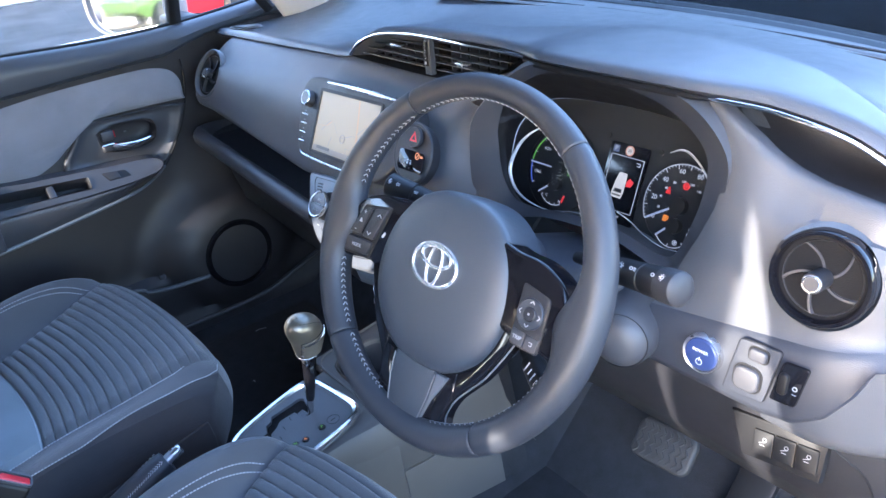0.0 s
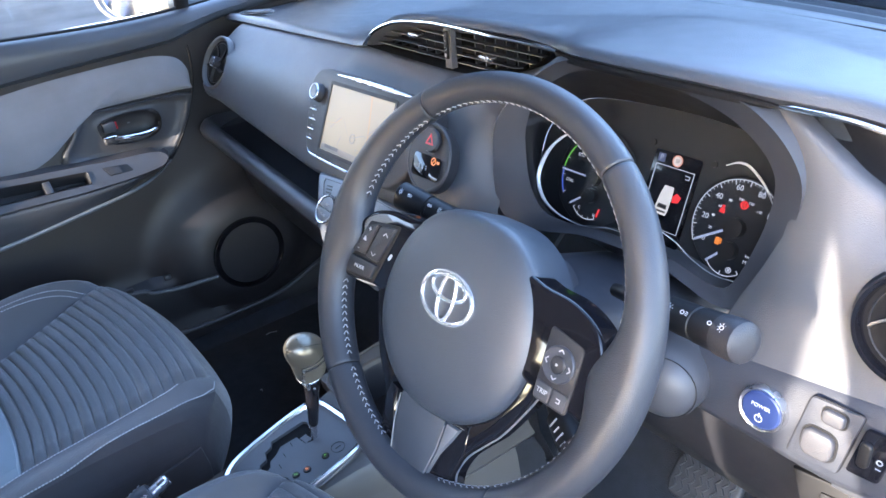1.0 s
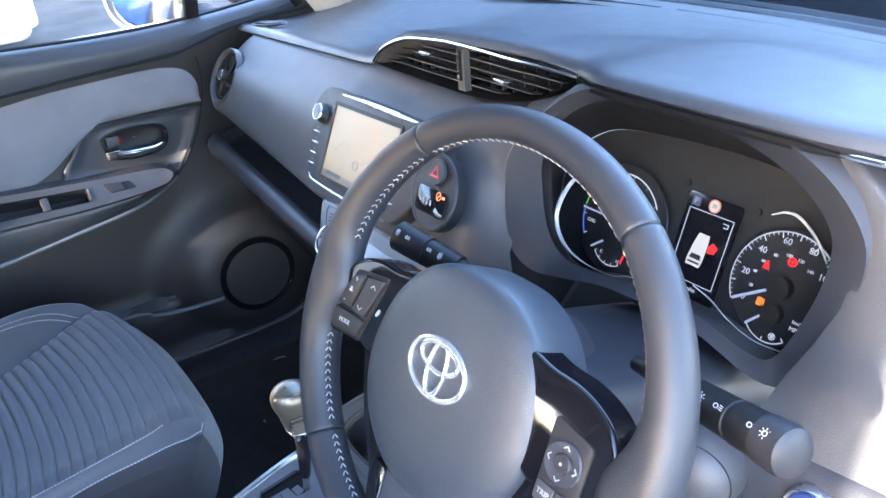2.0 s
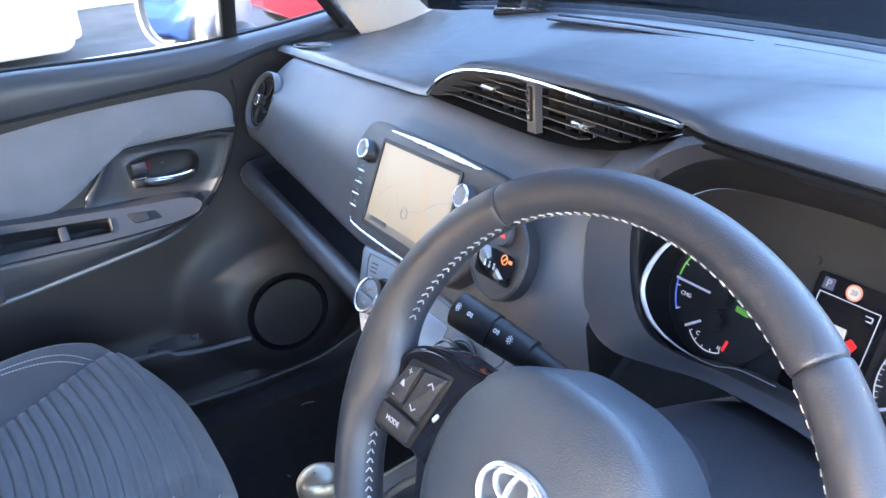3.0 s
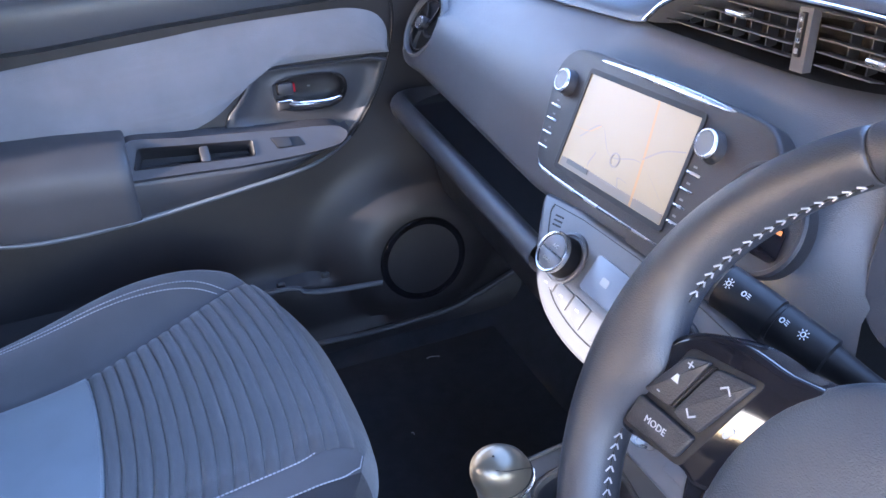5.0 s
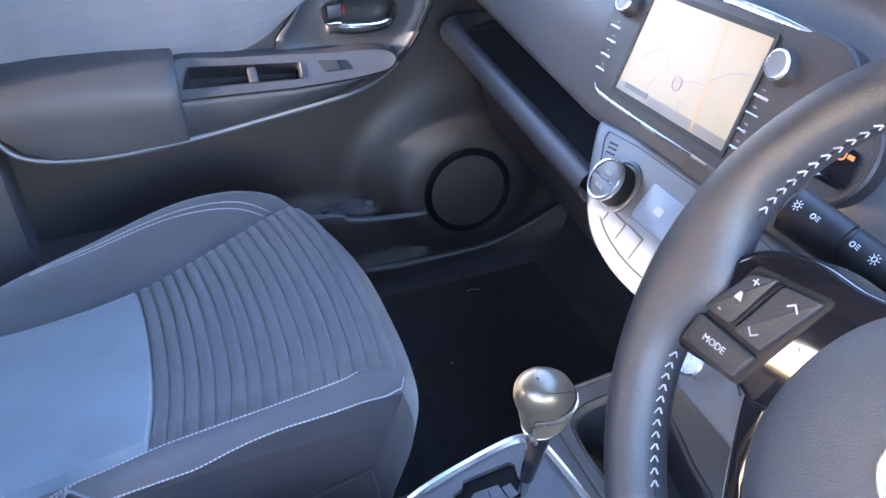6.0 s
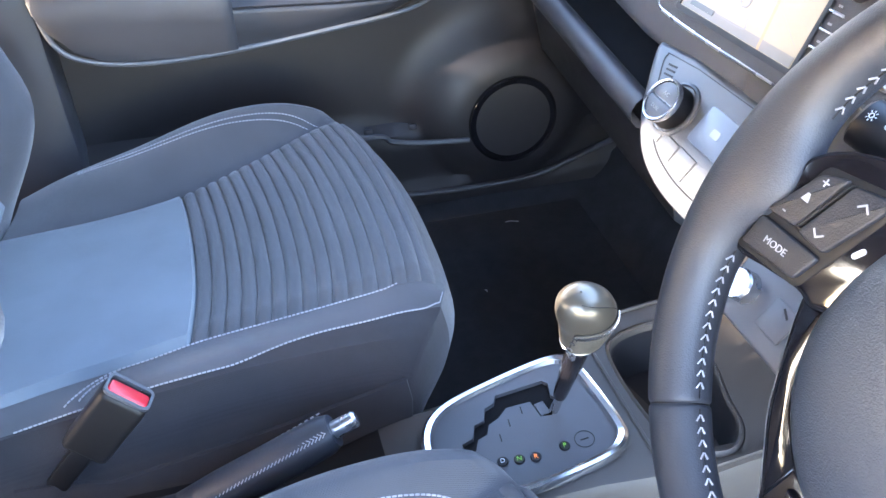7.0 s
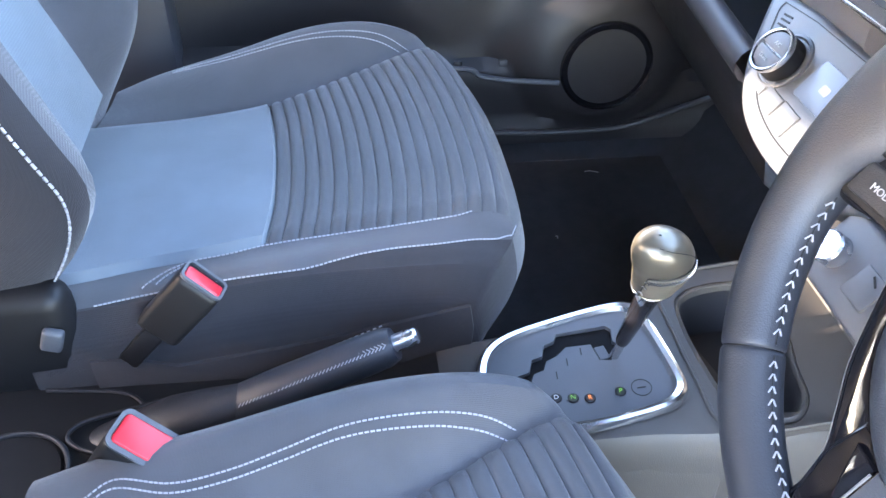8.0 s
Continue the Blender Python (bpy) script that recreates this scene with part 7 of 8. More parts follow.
def dpart(nm, bm, material, lab="", par=None, smooth=35):
    ob = part(nm, bm, material, None, lab, smooth=smooth)
    ob.parent = par or door
    ob.matrix_parent_inverse = (par or door).matrix_world.inverted()
    return ob


def groove(y):
    return lerp_table([(-1.0, 0.905), (-0.289, 0.9225), (-0.147, 0.9335), (0.008, 0.9415), (0.178, 0.948), (0.272, 0.973), (0.40, 0.985)], y)[0]


rows = []
for y in xs(-0.52, 0.46, 60):
    g = groove(y)
    top = 1.004 + 0.02 * max(0, y / 0.45) ** 2 - 0.008 * math.sin(math.pi * min(1, max(0, (y + 0.1) / 0.5)))
    p = [(-0.760, top - 0.006), (-0.735, top), (-0.715, top), (-0.702, top - 0.006), (-0.694, top - 0.018), (-0.692, (top + g) / 2), (-0.697, g + 0.008), (-0.706, g + 0.003), (-0.716, g - 0.002)]
    rows.append([(x, y, z) for x, z in p])
dpart("door_sill", loft(rows), SOFT_TOP, "soft blue-grey upper door sill")
rows = []
for y in xs(-0.52, 0.46, 80):
    g = groove(y)
    p = [(-0.716, g), (-0.718, 0.88), (-0.716, 0.80), (-0.712, 0.76), (-0.706, 0.70)]
    for z in xs(0.67, 0.36, 22):
        d = math.hypot((y - 0.214) / 0.19, (z - 0.5127) / 0.175)
        bul = 0.056 * (0.5 + 0.5 * math.cos(math.pi * min(1.0, max(0.0, d - 0.47) / 0.62))) if d < 1.09 else 0
        pocket = 0.030 * (1 / (1 + math.exp((z - 0.50 + 0.06 * y) * 260))) * (1 if y > -1 else 0)
        step = 0.012 / (1 + math.exp((z - 0.392) * 300))
        p.append((-0.706 + 0.006 * max(0, (0.67 - z) / 0.3) + max(bul, pocket) + step, z))
    rows.append([(x, y, z) for x, z in p])
HO = (0.072, 0.815)
RC = [(0.011, 0.818), (0.012, 0.834), (0.030, 0.839), (0.052, 0.842), (0.090, 0.841), (0.117, 0.835), (0.126, 0.818), (0.119, 0.796), (0.098, 0.786), (0.060, 0.785), (0.030, 0.790), (0.015, 0.801)]
rc = radial([(p.x, p.y) for p in crv([(a, b, 0) for a, b in RC], 60, True)], HO, 48)
DM = Matrix(((0, 0, 1, -0.7110), (1, 0, 0, 0), (0, 1, 0, 0), (0, 0, 0, 1)))
bm = loft(rows)
punch(bm, DM, lambda u, v: math.hypot((u - HO[0]) / 0.052, (v - HO[1]) / 0.026) < 1.0, 0.02)
dpart("door_panel", bm, DOOR_DARK, "black moulded door lining")
# cloth panel
CL_T = [(-0.52, 0.885), (-0.325, 0.905), (-0.149, 0.919), (-0.044, 0.928), (0.101, 0.932), (0.150, 0.929), (0.183, 0.917), (0.198, 0.893), (0.197, 0.862)]
CL_B = [(-0.52, 0.798), (-0.325, 0.790), (-0.206, 0.782), (-0.125, 0.782), (-0.095, 0.789), (-0.065, 0.805), (-0.033, 0.833), (-0.012, 0.852), (0.010, 0.859), (0.05, 0.8605), (0.12, 0.860), (0.197, 0.858)]
ct = crv([(y, z, 0) for y, z in CL_T], 50)
cb = crv([(y, z, 0) for y, z in CL_B], 50)
rows = []
for i in range(50):
    a, b = ct[i], cb[i]
    rows.append([(-0.712 + (0.004 if 0 < k < 8 else 0.0) + 0.005 * math.sin(math.pi * k / 8), a.x + (b.x - a.x) * k / 8, a.y + (b.y - a.y) * k / 8) for k in range(9)])
dpart("cloth_panel", loft(rows), DOOR_CLOTH, "pale grey woven door cloth")
# handle recess and lever
HR = [(-0.004, 0.857), (0.08, 0.856), (0.15, 0.855), (0.194, 0.854), (0.191, 0.838), (0.176, 0.803), (0.150, 0.762), (0.128, 0.738), (0.095, 0.738), (0.0, 0.763), (-0.075, 0.780), (-0.052, 0.805), (-0.020, 0.846)]
hr = radial([(p.x, p.y) for p in crv([(a, b, 0) for a, b in HR], 90, True)], HO, 48)
rows = [[DM @ Vector((a, b, 0.0)) for a, b in hr], [DM @ Vector((HO[0] + (a - HO[0]) * 0.99, HO[1] + (b - HO[1]) * 0.99, 0.005)) for a, b in hr]]
rows += [[DM @ Vector((p[0] + (q[0] - p[0]) * s, p[1] + (q[1] - p[1]) * s, z)) for p, q in zip(hr, rc)] for s, z in ((0.04, 0.0062), (0.15, 0.0062), (0.20, 0.0050), (0.24, 0.0015), (0.55, 0.0), (0.90, 0.0012), (1.0, 0.003))]
dpart("handle_surround", loft(rows, True), MID, "dark handle surround", smooth=60)
rows = [[DM @ Vector((HO[0] + (a - HO[0]) * s, HO[1] + (b - HO[1]) * s, z)) for a, b in rc] for s, z in ((1.0, 0.003), (0.985, 0.0005), (0.95, -0.012), (0.85, -0.022), (0.5, -0.026), (0.05, -0.026))]
dpart("handle_recess", loft(rows, True), DOOR_DARK, "deep black recess", smooth=60)
dpart("recess_rim", tube([DM @ Vector((a, b, 0.0032)) for a, b in rc], 0.0012, 6, True), DARK)
hd = dpart("door_handle", tube(crv([DM @ Vector(p) for p in ((0.030, 0.803, 0.004), (0.045, 0.801, 0.009), (0.080, 0.799, 0.011), (0.108, 0.800, 0.006), (0.116, 0.803, -0.004))], 22), [0.0066] * 17 + [0.0062, 0.0056, 0.005, 0.0044, 0.003], 12, flat=0.75), CHROME, "chrome pull lever")
dpart("lever_pivot", rbox(0.016, 0.026, 0.016, 0.005, 3, pose(-0.7075, 0.026, 0.800)), DARK, "", hd)
dpart("pivot_line", rbox(0.003, 0.024, 0.002, 0.0008, 1, pose(-0.6985, 0.024, 0.8085)), CHROME, "", hd)
dpart("lock_button", rbox(0.012, 0.024, 0.019, 0.003, 2, pose(-0.709, 0.029, 0.824)), MID)
dpart("lock_mark", rbox(0.006, 0.0028, 0.014, 0.001, 1, pose(-0.717, 0.0445, 0.822)), RED, "red unlocked mark")
# armrest: body, sloping switch plate with a pull cup, elbow pad
ARM_EDGE = [(-0.52, -0.636, 0.770), (-0.33, -0.636, 0.766), (-0.226, -0.636, 0.751), (-0.118, -0.635, 0.746), (-0.055, -0.635, 0.743), (0.03, -0.639, 0.743), (0.084, -0.646, 0.746), (0.106, -0.656, 0.752), (0.118, -0.690, 0.756)]
SOLE = [(-0.52, 0.79), (-0.470, 0.775), (-0.450, 0.737), (-0.425, 0.706), (-0.39, 0.690), (-0.344, 0.684), (-0.243, 0.684), (-0.125, 0.692), (0.003, 0.715), (0.104, 0.748), (0.118, 0.754)]
rows = []
for y in xs(-0.46, 0.117, 48):
    xe, ze = lerp_table(ARM_EDGE, y)
    zb = min(lerp_table(SOLE, y)[0], ze - 0.004)
    rows.append([(-0.718, y, ze + 0.004), (xe - 0.006, y, ze - 0.001), (xe - 0.001, y, ze - 0.004), (xe, y, ze - 0.010 if ze - zb > 0.03 else ze - 0.3 * (ze - zb)), (xe - 0.003, y, (ze + zb) / 2), (xe - 0.007, y, zb + min(0.006, 0.3 * (ze - zb))), (xe - 0.012, y, zb), (-0.718, y, zb - 0.01)])
arm = dpart("armrest", loft(rows), MID, "moulded armrest below the cloth", smooth=75)
AP = facing((-0.658, -0.1175, 0.7693), (0.72, 0.03, 0.69), (0, 1, -0.08))
PLATE_EDGE = [(-0.0895, 0.0268), (-0.0273, 0.0238), (0.0506, 0.0215), (0.124, 0.0195), (0.180, 0.0195), (0.209, 0.0165), (0.222, 0.007), (0.220, -0.0045), (0.2032, -0.0155), (0.149, -0.0250), (0.065, -0.0318), (0.0015, -0.0335), (-0.059, -0.0350), (-0.1055, -0.0345), (-0.1013, -0.0137), (-0.0946, 0.0067)]
edge = [(p.x, p.y) for p in crv([(a, b, 0) for a, b in PLATE_EDGE], 96, True)]
mouth = soft_quad([(-0.078, 0.0112), (0.0775, 0.0062), (0.0775, -0.0172), (-0.087, -0.0186)], 0.004)


def switch_plate():
    """Plate with a rounded rim, closed towards the door, and an open mouth for the pull cup."""
    mid = Vector((0.06, -0.006))
    inner = [(mid.x + (x - mid.x) * 0.985, mid.y + (y - mid.y) * 0.90) for x, y in edge]
    near = [(mid.x + (x - mid.x) * 0.995, mid.y + (y - mid.y) * 0.96) for x, y in edge]
    wall = [AP @ Vector((x, y, -0.004)) for x, y in edge]
    bm = loft([[(-0.720, p.y, p.z) for p in wall], wall, [AP @ Vector((x, y, -0.001)) for x, y in edge], [AP @ Vector((x, y, 0.0015)) for x, y in near], [AP @ Vector((x, y, 0.0010)) for x, y in inner]], True)
    ring = [bm.verts.new(AP @ Vector((x, y, 0.0010))) for x, y in inner]
    hole = [bm.verts.new(AP @ Vector((p[0], p[1], 0.0010))) for p in mouth]
    edges = [bm.edges.new((a, b)) for vs in (ring, hole) for a, b in zip(vs, vs[1:] + vs[:1])]
    bmesh.ops.triangle_fill(bm, use_beauty=True, use_dissolve=False, edges=edges)
    bmesh.ops.remove_doubles(bm, verts=bm.verts, dist=1e-6)
    bmesh.ops.recalc_face_normals(bm, faces=bm.faces)
    return bm


dpart("switch_plate", switch_plate(), MID, "sloping charcoal plate with a rounded rim", arm, 40)
hc = Vector((-0.003, -0.005))
dpart("pull_cup", onto(AP, loft([[(hc.x + (p[0] - hc.x) * k, hc.y + (p[1] - hc.y) * k2, z) for p in mouth] for k, k2, z in ((1.03, 1.10, 0.0012), (1.015, 1.05, 0.0028), (1.0, 1.0, 0.0014), (0.985, 0.94, -0.012), (0.97, 0.88, -0.030), (0.05, 0.05, -0.032))], True)), DARK, "black pull cup with a raised lip", arm)
dpart("cup_divider", onto(AP, rbox(0.013, 0.026, 0.020, 0.003, 2, pose(0.0095, -0.006, -0.0085, 0, 0, 4))), MID, "", arm)
dpart("switch_well", onto(AP, slab(soft_quad([(0.104, 0.0080), (0.148, 0.0056), (0.156, -0.0095), (0.1135, -0.0112)], 0.003), 0.0007, 0.0, pose(0, 0, 0.0008))), BLACK, "", arm)
dpart("window_switch", onto(AP, slab(soft_quad([(0.106, 0.0068), (0.133, 0.0053), (0.136, -0.0090), (0.1145, -0.0098)], 0.002), 0.0016, 0.0006, pose(0, 0, 0.0012))), DARK, "charcoal window switch", arm)
rows = []
for y in [-0.4655, -0.4635] + xs(-0.46, -0.216, 22):
    xe, ze = lerp_table(ARM_EDGE, y)
    zt = lerp_table([(-0.47, 0.808), (-0.38, 0.811), (-0.30, 0.808), (-0.205, 0.800)], y)[0]
    zb = lerp_table(SOLE, y)[0]
    off = 0.0 if y > -0.462 else 0.006 if y > -0.465 else 0.016
    rows.append([(-0.717, y, zt + 0.003), (-0.690, y, zt), (-0.668, y, zt - 0.004), (-0.650, y, zt - 0.013), (-0.637, y, zt - 0.028), (-0.6315 - off, y, zt - 0.045), (-0.6315 - off, y, max(zb + 0.004, zt - 0.07)), (-0.637 - off, y, zb + 0.003)])
for d, back in ((0.004, 0.002), (0.006, 0.010)):
    rows.append([(x - back, y + d, z - back * 0.6 if i < 5 else z) for i, (x, y, z) in enumerate(rows[23])])
dpart("elbow_pad", loft(rows), MID, "padded grey elbow rest", arm, 60)
# satin trim line sweeping up the door
TR = [(-0.648, -0.462, 0.770), (-0.644, -0.449, 0.720), (-0.643, -0.416, 0.694), (-0.643, -0.344, 0.682), (-0.643, -0.232, 0.685), (-0.643, -0.076, 0.703), (-0.646, 0.030, 0.717), (-0.668, 0.085, 0.727), (-0.694, 0.124, 0.740), (-0.704, 0.152, 0.768), (-0.7065, 0.178, 0.808), (-0.7065, 0.196, 0.852), (-0.7065, 0.204, 0.885), (-0.706, 0.207, 0.915), (-0.704, 0.205, 0.938)]
tr = crv(TR, 90)
dpart("trim_strip", tube(tr[:52], [0.0040 - 0.0022 * max(0, (i - 32) / 19) for i in range(52)], 8), SILVER_PLASTIC, "silver-grey sweeping trim strip")
dpart("panel_edge", tube(tr[50:], 0.0022, 8), BLACK, "dark raised panel edge")
# speaker
SKM = facing((-0.6425, 0.2145, 0.5120), (1, -0.01, 0.03), (0, 1, 0))
sk = dpart("speaker", onto(SKM, turned([(0.0, 0.0025), (0.05, 0.0015), (0.0735, 0.0), (0.078, -0.004), (0.082, -0.03)], 48)), DOOR_DARK, "round black speaker grille")
dpart("speaker_ring", onto(SKM, turned([(0.0730, 0.0005), (0.0742, 0.0028), (0.0760, 0.0030), (0.0775, 0.0008), (0.078, -0.010)], 56)), GLOSS, "gloss speaker ring", sk)
# pocket lip and clips
dpart("pocket_lip", tube(crv([(-0.655, -0.40, 0.514), (-0.652, -0.20, 0.516), (-0.650, -0.026, 0.513), (-0.648, 0.006, 0.500), (-0.646, 0.054, 0.492), (-0.640, 0.136, 0.488)], 40), 0.0048, 8), PANEL, "rounded pocket lip")
for y in (-0.030, 0.045):
    dpart("clip", rbox(0.006, 0.014, 0.012, 0.003, 2, pose(-0.664, y, 0.514)), MID)
dpart("kick_line", tube(crv([(-0.668, -0.30, 0.392), (-0.655, 0.024, 0.387), (-0.652, 0.106, 0.385), (-0.652, 0.213, 0.386), (-0.654, 0.270, 0.390), (-0.655, 0.320, 0.405), (-0.66, 0.386, 0.425), (-0.67, 0.45, 0.44)], 40), 0.0050, 8), MID)
dpart("outer_skin", rbox(0.03, 0.98, 0.66, 0.01, 2, pose(-0.81, -0.03, 0.66)), SILVER_PAINT, "silver painted outer door skin")
# window glass, divider bar and frame
g1 = dpart("pane", rbox(0.004, 0.74, 0.42, 0.0, m=pose(-0.715, -0.145, 1.20, 0, 12, 0)), GLASS, "side window glass", smooth=0)
g1.visible_shadow = False
dpart("divider_bar", rbox(0.022, 0.026, 0.42, 0.006, 2, pose(-0.690, 0.232, 1.20, -3, 12, 0)), BLACK, "black window divider bar")
dpart("window_seal", tube([(-0.728, y, 1.004 - 0.008 * math.sin(math.pi * min(1, max(0, (y + 0.1) / 0.5))) + 0.02 * max(0, y / 0.45) ** 2) for y in xs(-0.52, 0.45, 30)], 0.005, 8), BLACK)
dpart("frame_seal", tube([(-0.695, 0.415, 1.0), (-0.66, 0.30, 1.15), (-0.63, 0.17, 1.30)], 0.012, 8), BLACK, "black rubber frame seal")
# tweeter grille on the corner of the dashboard
for k in range(5):
    part("speaker_slot", rbox(0.008, 0.030, 0.003, 0.001, 1, pose(-0.655 + 0.013 * k, 0.325, 0.9835 + 0.0012 * k, 0, 0, -35)), BLACK, dash, smooth=0)
part("corner_grille", tube([(-0.629 + 0.040 * math.cos(q) + 0.008 * math.sin(q), 0.325 + 0.024 * math.sin(q), 0.985 + 0.003 * math.cos(q)) for q in xs(0, 2 * math.pi * 31 / 32, 32)], 0.0022, 6, True), MID, dash, "oval corner grille")

# ---- door mirror ----
mir = thing("door_mirror", "silver door mirror reflecting the car park", "door mirror", (-0.92, 0.23, 1.02))
MM = facing((-0.935, 0.205, 1.022), (0.55, -0.832, 0.07), (0.834, 0.552, 0))
inv = mir.matrix_world.inverted()
MO = [(-0.112, 0.030), (-0.105, -0.030), (-0.070, -0.062), (0.0, -0.074), (0.075, -0.070), (0.100, -0.050), (0.106, 0.010), (0.100, 0.060), (0.06, 0.085), (-0.03, 0.085), (-0.095, 0.070)]
mo = crv([(x, y, 0) for x, y in MO], 48, True)
rows = [[MM @ Vector((p.x * k, p.y * k, z)) for p in mo] for k, z in ((0.86, 0.0), (0.90, 0.010), (0.96, 0.012), (1.0, 0.004), (1.02, -0.03), (0.95, -0.07), (0.7, -0.10), (0.2, -0.115), (0.02, -0.116))]
for nm, bm, material, lab in (("mirror_housing", loft(rows, True), SILVER_PLASTIC, "silver-grey housing"), ("mirror_glass", slab([(p.x * 0.865, p.y * 0.865) for p in mo], 0.002, 0.0, MM), MIRROR, "mirror glass"), ("mirror_foot", rbox(0.10, 0.06, 0.04, 0.012, 3, pose(-0.81, 0.265, 0.985)), BLACK, "")):
    ob = part(nm, bm, material, None, lab)
    ob.parent, ob.matrix_parent_inverse = mir, inv

# ---- outside ----
# cowl, wipers and bonnet
cowl = thing("bonnet", "silver bonnet with black cowl beyond the windscreen", "car bonnet", (0, 0.9, 0.8))
inv = cowl.matrix_world.inverted()
rows = []
for x in xs(-0.74, 0.74, 25):
    b = 0.70 - 0.13 * (x / 0.70) ** 2
    rows.append([(x, b - 0.01, 0.985), (x, b + 0.06, 0.995), (x, b + 0.16, 0.975), (x, b + 0.19, 0.95)])
o = part("cowl_panel", loft(rows), BLACK, None, "black plastic cowl")
o.parent, o.matrix_parent_inverse = cowl, inv
rows = []
for x in xs(-0.76, 0.76, 25):
    b = 0.87 - 0.13 * (x / 0.70) ** 2
    rows.append([(x, b, 0.962 - 0.03 * (x / 0.7) ** 2), (x, b + 0.3, 0.93 - 0.04 * (x / 0.7) ** 2), (x, b + 0.7, 0.84 - 0.06 * (x / 0.7) ** 2), (x, b + 0.82, 0.72)])
o = part("bonnet_panel", loft(rows), SILVER_PAINT, None, "silver painted bonnet")
o.parent, o.matrix_parent_inverse = cowl, inv
for (a, b, c) in (((-0.50, 0.60, 1.012), (-0.15, 0.735, 1.018), (0.30, 0.745, 1.015)), ((-0.10, 0.80, 1.008), (0.14, 0.765, 1.020), (0.33, 0.728, 1.024))):
    wip = thing("wiper", "black windscreen wiper at rest", "wiper", b, "wipers")
    iv = wip.matrix_world.inverted()
    pts = crv([a, b, c], 16)
    for nm, bm, material in (("wiper_arm", tube([p + Vector((0, 0.012, 0.012)) for p in pts], [0.010 - 0.0004 * i for i in range(16)], 8), BLACK), ("blade", tube(pts, 0.0045, 6), BLACK), ("blade_rail", tube([p + Vector((0, 0.002, 0.007)) for p in pts], 0.0022, 6), SATIN)):
        o = part(nm, bm, material, None)
        o.parent, o.matrix_parent_inverse = wip, iv


def parked_car(label, paint, x, y, rz, group="parked cars"):
    t = thing("parked_car", label, "car", (x, y, 0), group)
    t.rotation_euler = (0, 0, radians(rz))
    bpy.context.view_layer.update()
    wm = t.matrix_world.copy()

    def add(nm, bm, material, lab="", par=None):
        bmesh.ops.transform(bm, matrix=wm, verts=bm.verts)
        ob = part(nm, bm, material, None, lab)
        ob.parent = par or t
        ob.matrix_parent_inverse = (par or t).matrix_world.inverted() if par is None else Matrix.Identity(4)
        return ob

    # sections along the length: y, half width, sill, belt, roof half width, roof
    sec = [(-2.05, 0.62, 0.45, 0.70, 0.50, 0.72), (-1.98, 0.80, 0.30, 0.88, 0.62, 0.95), (-1.75, 0.86, 0.25, 0.96, 0.62, 1.30), (-1.40, 0.88, 0.24, 0.96, 0.62, 1.44), (-0.4, 0.89, 0.24, 0.95, 0.64, 1.52), (0.25, 0.89, 0.24, 0.94, 0.62, 1.46), (0.95, 0.88, 0.24, 0.92, 0.66, 1.00), (1.45, 0.86, 0.25, 0.86, 0.62, 0.92), (1.85, 0.78, 0.28, 0.74, 0.55, 0.80), (2.02, 0.62, 0.38, 0.58, 0.45, 0.62)]
    rows = []
    for yy, w, s, b, rw, rz_ in sec:
        rows.append([(-w * 0.92, yy, s), (-w, yy, (s + b) / 2), (-w, yy, b - 0.03), (-w + 0.03, yy, b), (-(w + rw) / 2, yy, (b + rz_) / 2 + 0.03), (-rw, yy, rz_ - 0.02), (-rw * 0.5, yy, rz_), (rw * 0.5, yy, rz_), (rw, yy, rz_ - 0.02), ((w + rw) / 2, yy, (b + rz_) / 2 + 0.03), (w - 0.03, yy, b), (w, yy, b - 0.03), (w, yy, (s + b) / 2), (w * 0.92, yy, s)])
    add("body", loft(rows, True, True), paint)
    for sgn in (-1, 1):
        for y0, y1 in ((-1.35, -0.42), (-0.34, 0.52)):
            add("side_window", loft([[(sgn * 0.875, y0, 0.99), (sgn * 0.690, y0 + (0.15 if y0 < -1 else 0.0), 1.40)], [(sgn * 0.875, y1 + (0.20 if y1 > 0 else 0), 0.99), (sgn * 0.690, y1 - (0.22 if y1 > 0 else 0), 1.40)]]), TINT)
        for yy in (-1.28, 1.28):
            m = pose(sgn * 0.80, yy, 0.31, 0, 90, 0)
            wl = add("wheel", turned([(0.20, -0.10), (0.31, -0.10), (0.315, -0.08), (0.315, 0.08), (0.31, 0.10), (0.21, 0.10), (0.20, 0.08)], 32, m), TYRE)
            add("rim", turned([(0.0, 0.05 * sgn), (0.06, 0.055 * sgn), (0.19, 0.03 * sgn), (0.205, 0.09 * sgn)], 28, m), BLACK, "", wl)
            for k in range(5):
                mm = m @ pose(0, 0, 0.075 * sgn, 0, 0, 72 * k)
                add("spoke", rbox(0.17, 0.055, 0.02, 0.008, 2, mm @ pose(0.11, 0, 0)), SATIN, "", wl)
    add("windscreen", loft([[(-0.70, 0.98, 1.00), (-0.56, 0.34, 1.43)], [(0.0, 1.08, 1.02), (0.0, 0.40, 1.46)], [(0.70, 0.98, 1.00), (0.56, 0.34, 1.43)]]), TINT)
    return t


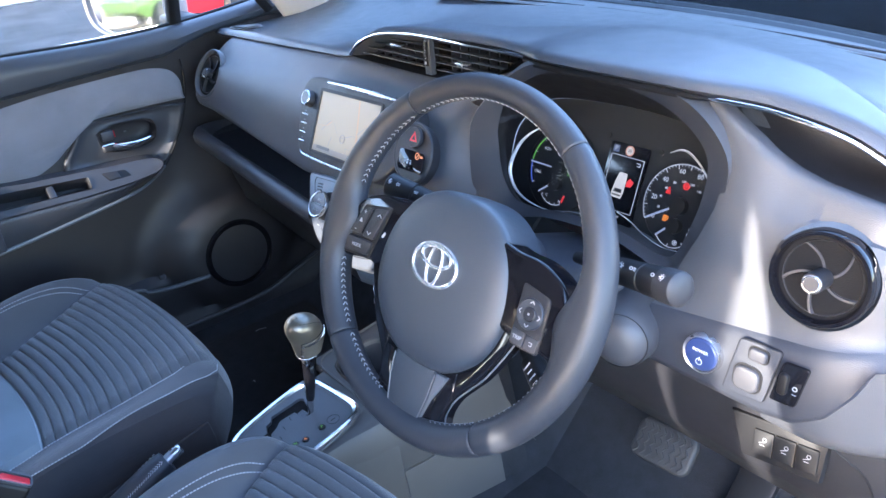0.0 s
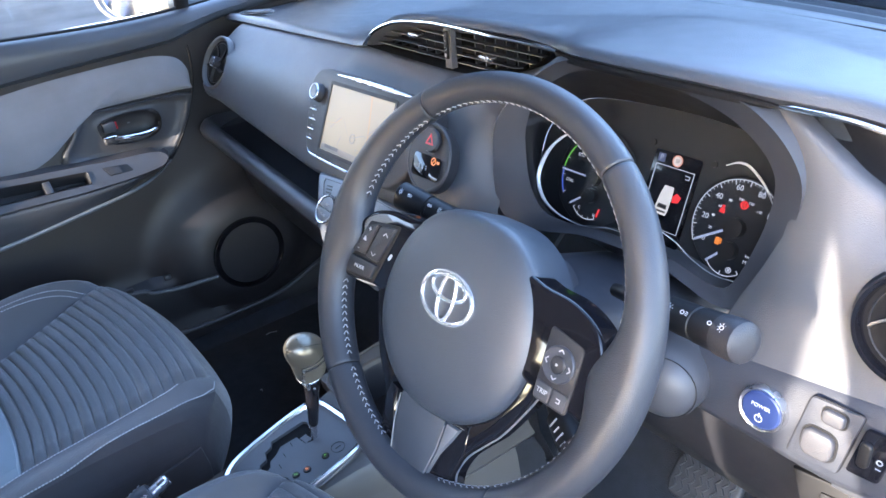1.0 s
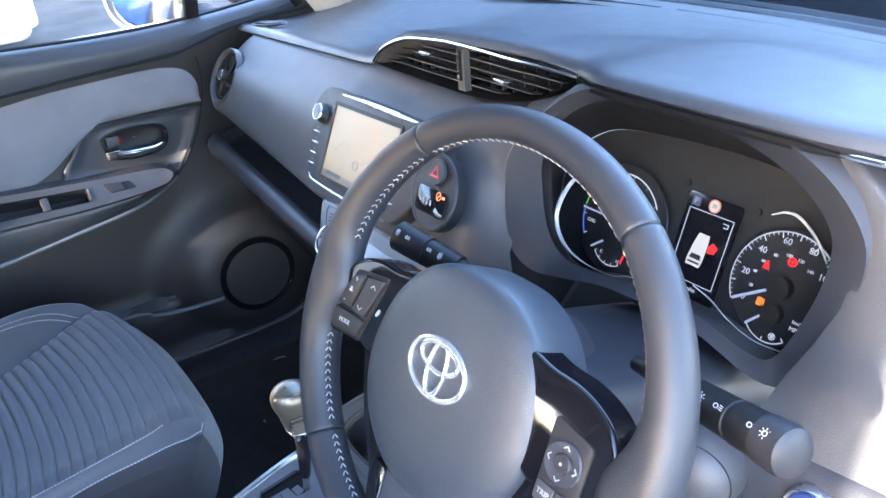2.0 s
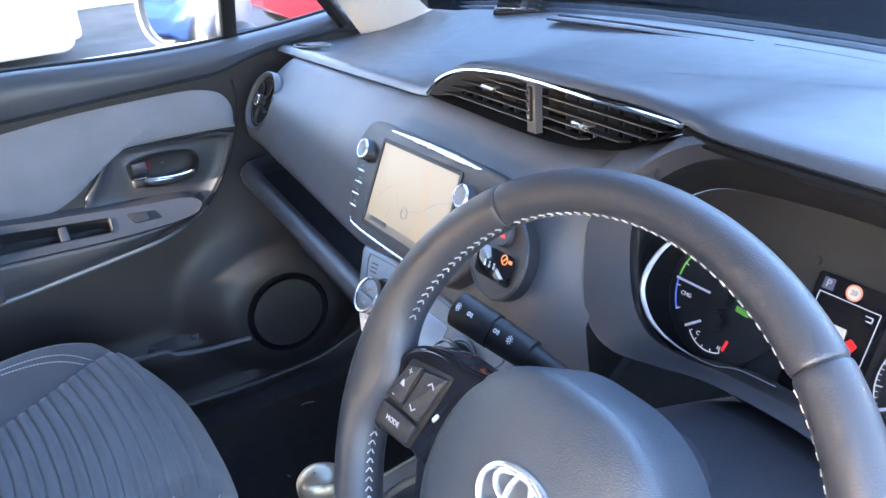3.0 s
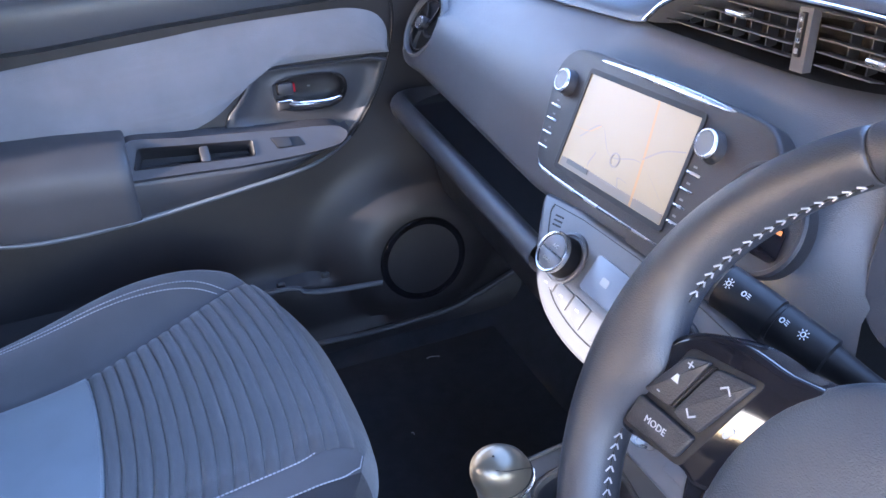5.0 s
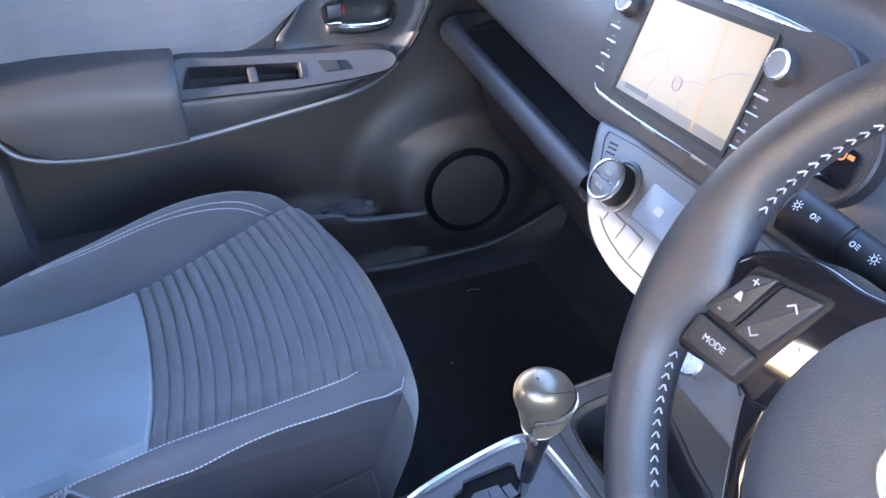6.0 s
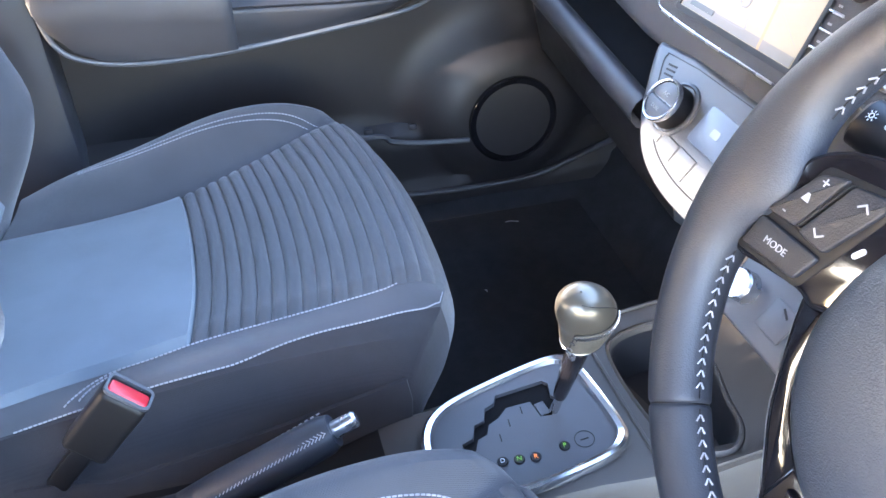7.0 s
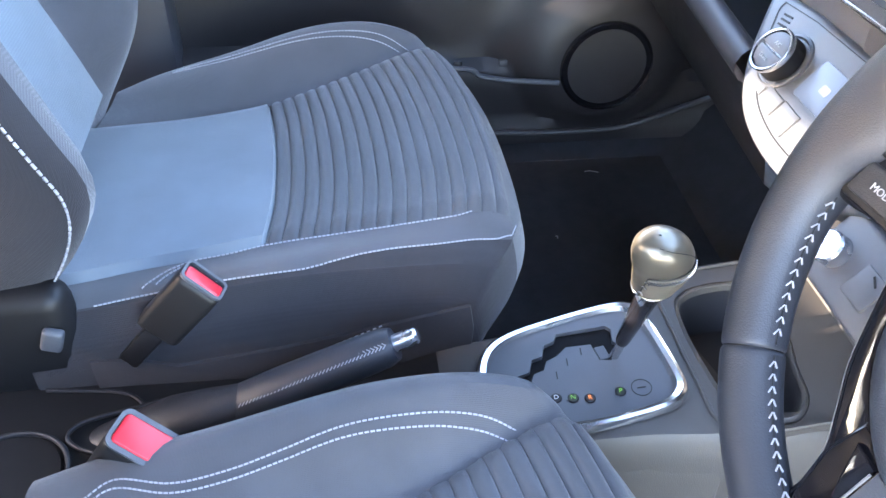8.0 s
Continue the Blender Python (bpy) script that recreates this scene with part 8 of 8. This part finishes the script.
van = thing("parked_van", "white parked van in bright sun", "van", (-7.25, -1.8, 0))
vi = van.matrix_world.inverted()
for nm, bm, material in (("body", rbox(1.9, 4.8, 1.90, 0.12, 4, pose(-7.25, -1.79, 1.05)), WHITE_PAINT), ("bumper", rbox(1.86, 0.20, 0.34, 0.06, 3, pose(-7.25, 0.56, 0.36)), WHITE_PAINT), ("door_seam", rbox(0.01, 0.012, 1.5, 0, 1, pose(-6.298, -0.15, 1.10, 8, 0, 0)), DARK), ("door_seam", rbox(0.01, 0.012, 1.5, 0, 1, pose(-6.298, -1.45, 1.10, 4, 0, 0)), DARK), ("wheel", turned([(0.0, -0.1), (0.31, -0.1), (0.32, 0.0), (0.31, 0.1), (0.0, 0.1)], 28, pose(-6.42, -3.0, 0.32, 0, 90, 0)), TYRE), ("wheel", turned([(0.0, -0.1), (0.31, -0.1), (0.32, 0.0), (0.31, 0.1), (0.0, 0.1)], 28, pose(-6.42, -1.75, 0.32, 0, 90, 0)), TYRE)):
    o = part(nm, bm, material, None)
    o.parent, o.matrix_parent_inverse = van, vi
parked_car("red parked car with grey alloy wheels", RED_PAINT, -5.9, 3.85, 180)
parked_car("red car parked ahead of the bonnet", RED_PAINT, -3.0, 8.6, 90)
parked_car("white car parked ahead of the bonnet", WHITE_PAINT, -0.70, 5.4, 0)
parked_car("lime green parked hatchback seen in the mirror", GREEN_PAINT, -2.3, -20.5, 20)
parked_car("dark blue parked hatchback seen in the mirror", BLUE_PAINT, -3.6, -13.0, 0)
parked_car("white parked car seen in the mirror", WHITE_PAINT, -5.9, -11.4, 0)
# far painted walls closing the yard; the north one added for the dashboard to reflect
for nm, m, size in (("wall_west", pose(-10.0, 2.0, 2.2), (0.4, 36.0, 4.4)), ("wall_north_reflector", pose(2.0, 19.0, 2.6), (34.0, 0.4, 5.2))):
    tagged(part(nm, rbox(*size, 0.02, 1, m), RENDERED), "pale painted wall closing the yard", "building wall", kind="structure")


def tree(x, y, h, seed):
    rnd = random.Random(seed)
    t = thing("tree", "leafy green tree behind the parked cars", "tree", (x, y, 0), "trees")
    iv = t.matrix_world.inverted()
    bms = [tube([(x, y, 0), (x + 0.05, y, h * 0.3), (x - 0.05, y + 0.1, h * 0.6)], [0.18, 0.13, 0.06], 10)]
    for k in range(6):
        a = k * 1.05 + rnd.random()
        bms.append(tube([(x, y, h * (0.3 + 0.05 * k)), (x + 0.7 * math.cos(a), y + 0.7 * math.sin(a), h * (0.45 + 0.06 * k)), (x + 1.4 * math.cos(a), y + 1.4 * math.sin(a), h * (0.55 + 0.06 * k))], [0.07, 0.04, 0.015], 7))
    o = part("trunk", joined(*bms), BARK, None)
    o.parent, o.matrix_parent_inverse = t, iv
    verts, faces = [], []
    for k in range(2600):
        a, u = rnd.random() * 6.283, rnd.random()
        rr = (0.5 + 1.3 * math.sin(math.pi * u) ** 0.7) * (0.45 + 0.6 * rnd.random())
        c = Vector((x + rr * math.cos(a), y + rr * math.sin(a), h * (0.38 + 0.66 * u) + 0.3 * rnd.uniform(-1, 1)))
        d1 = Vector((rnd.uniform(-1, 1), rnd.uniform(-1, 1), rnd.uniform(-1, 1))).normalized() * 0.10
        d2 = d1.orthogonal().normalized() * 0.06
        n = len(verts)
        verts += [c - d1, c + d2, c + d1, c - d2]
        faces.append((n, n + 1, n + 2, n + 3))
    me = bpy.data.meshes.new("crown")
    me.from_pydata([tuple(v) for v in verts], [], faces)
    me.materials.append(LEAF)
    o = new("crown", me)
    o.parent, o.matrix_parent_inverse = t, iv


for i, (x, y) in enumerate(((-3.5, -15.0), (-7.5, -16.0), (-0.5, -17.0))):
    tree(x, y, 6.5, i + 3)
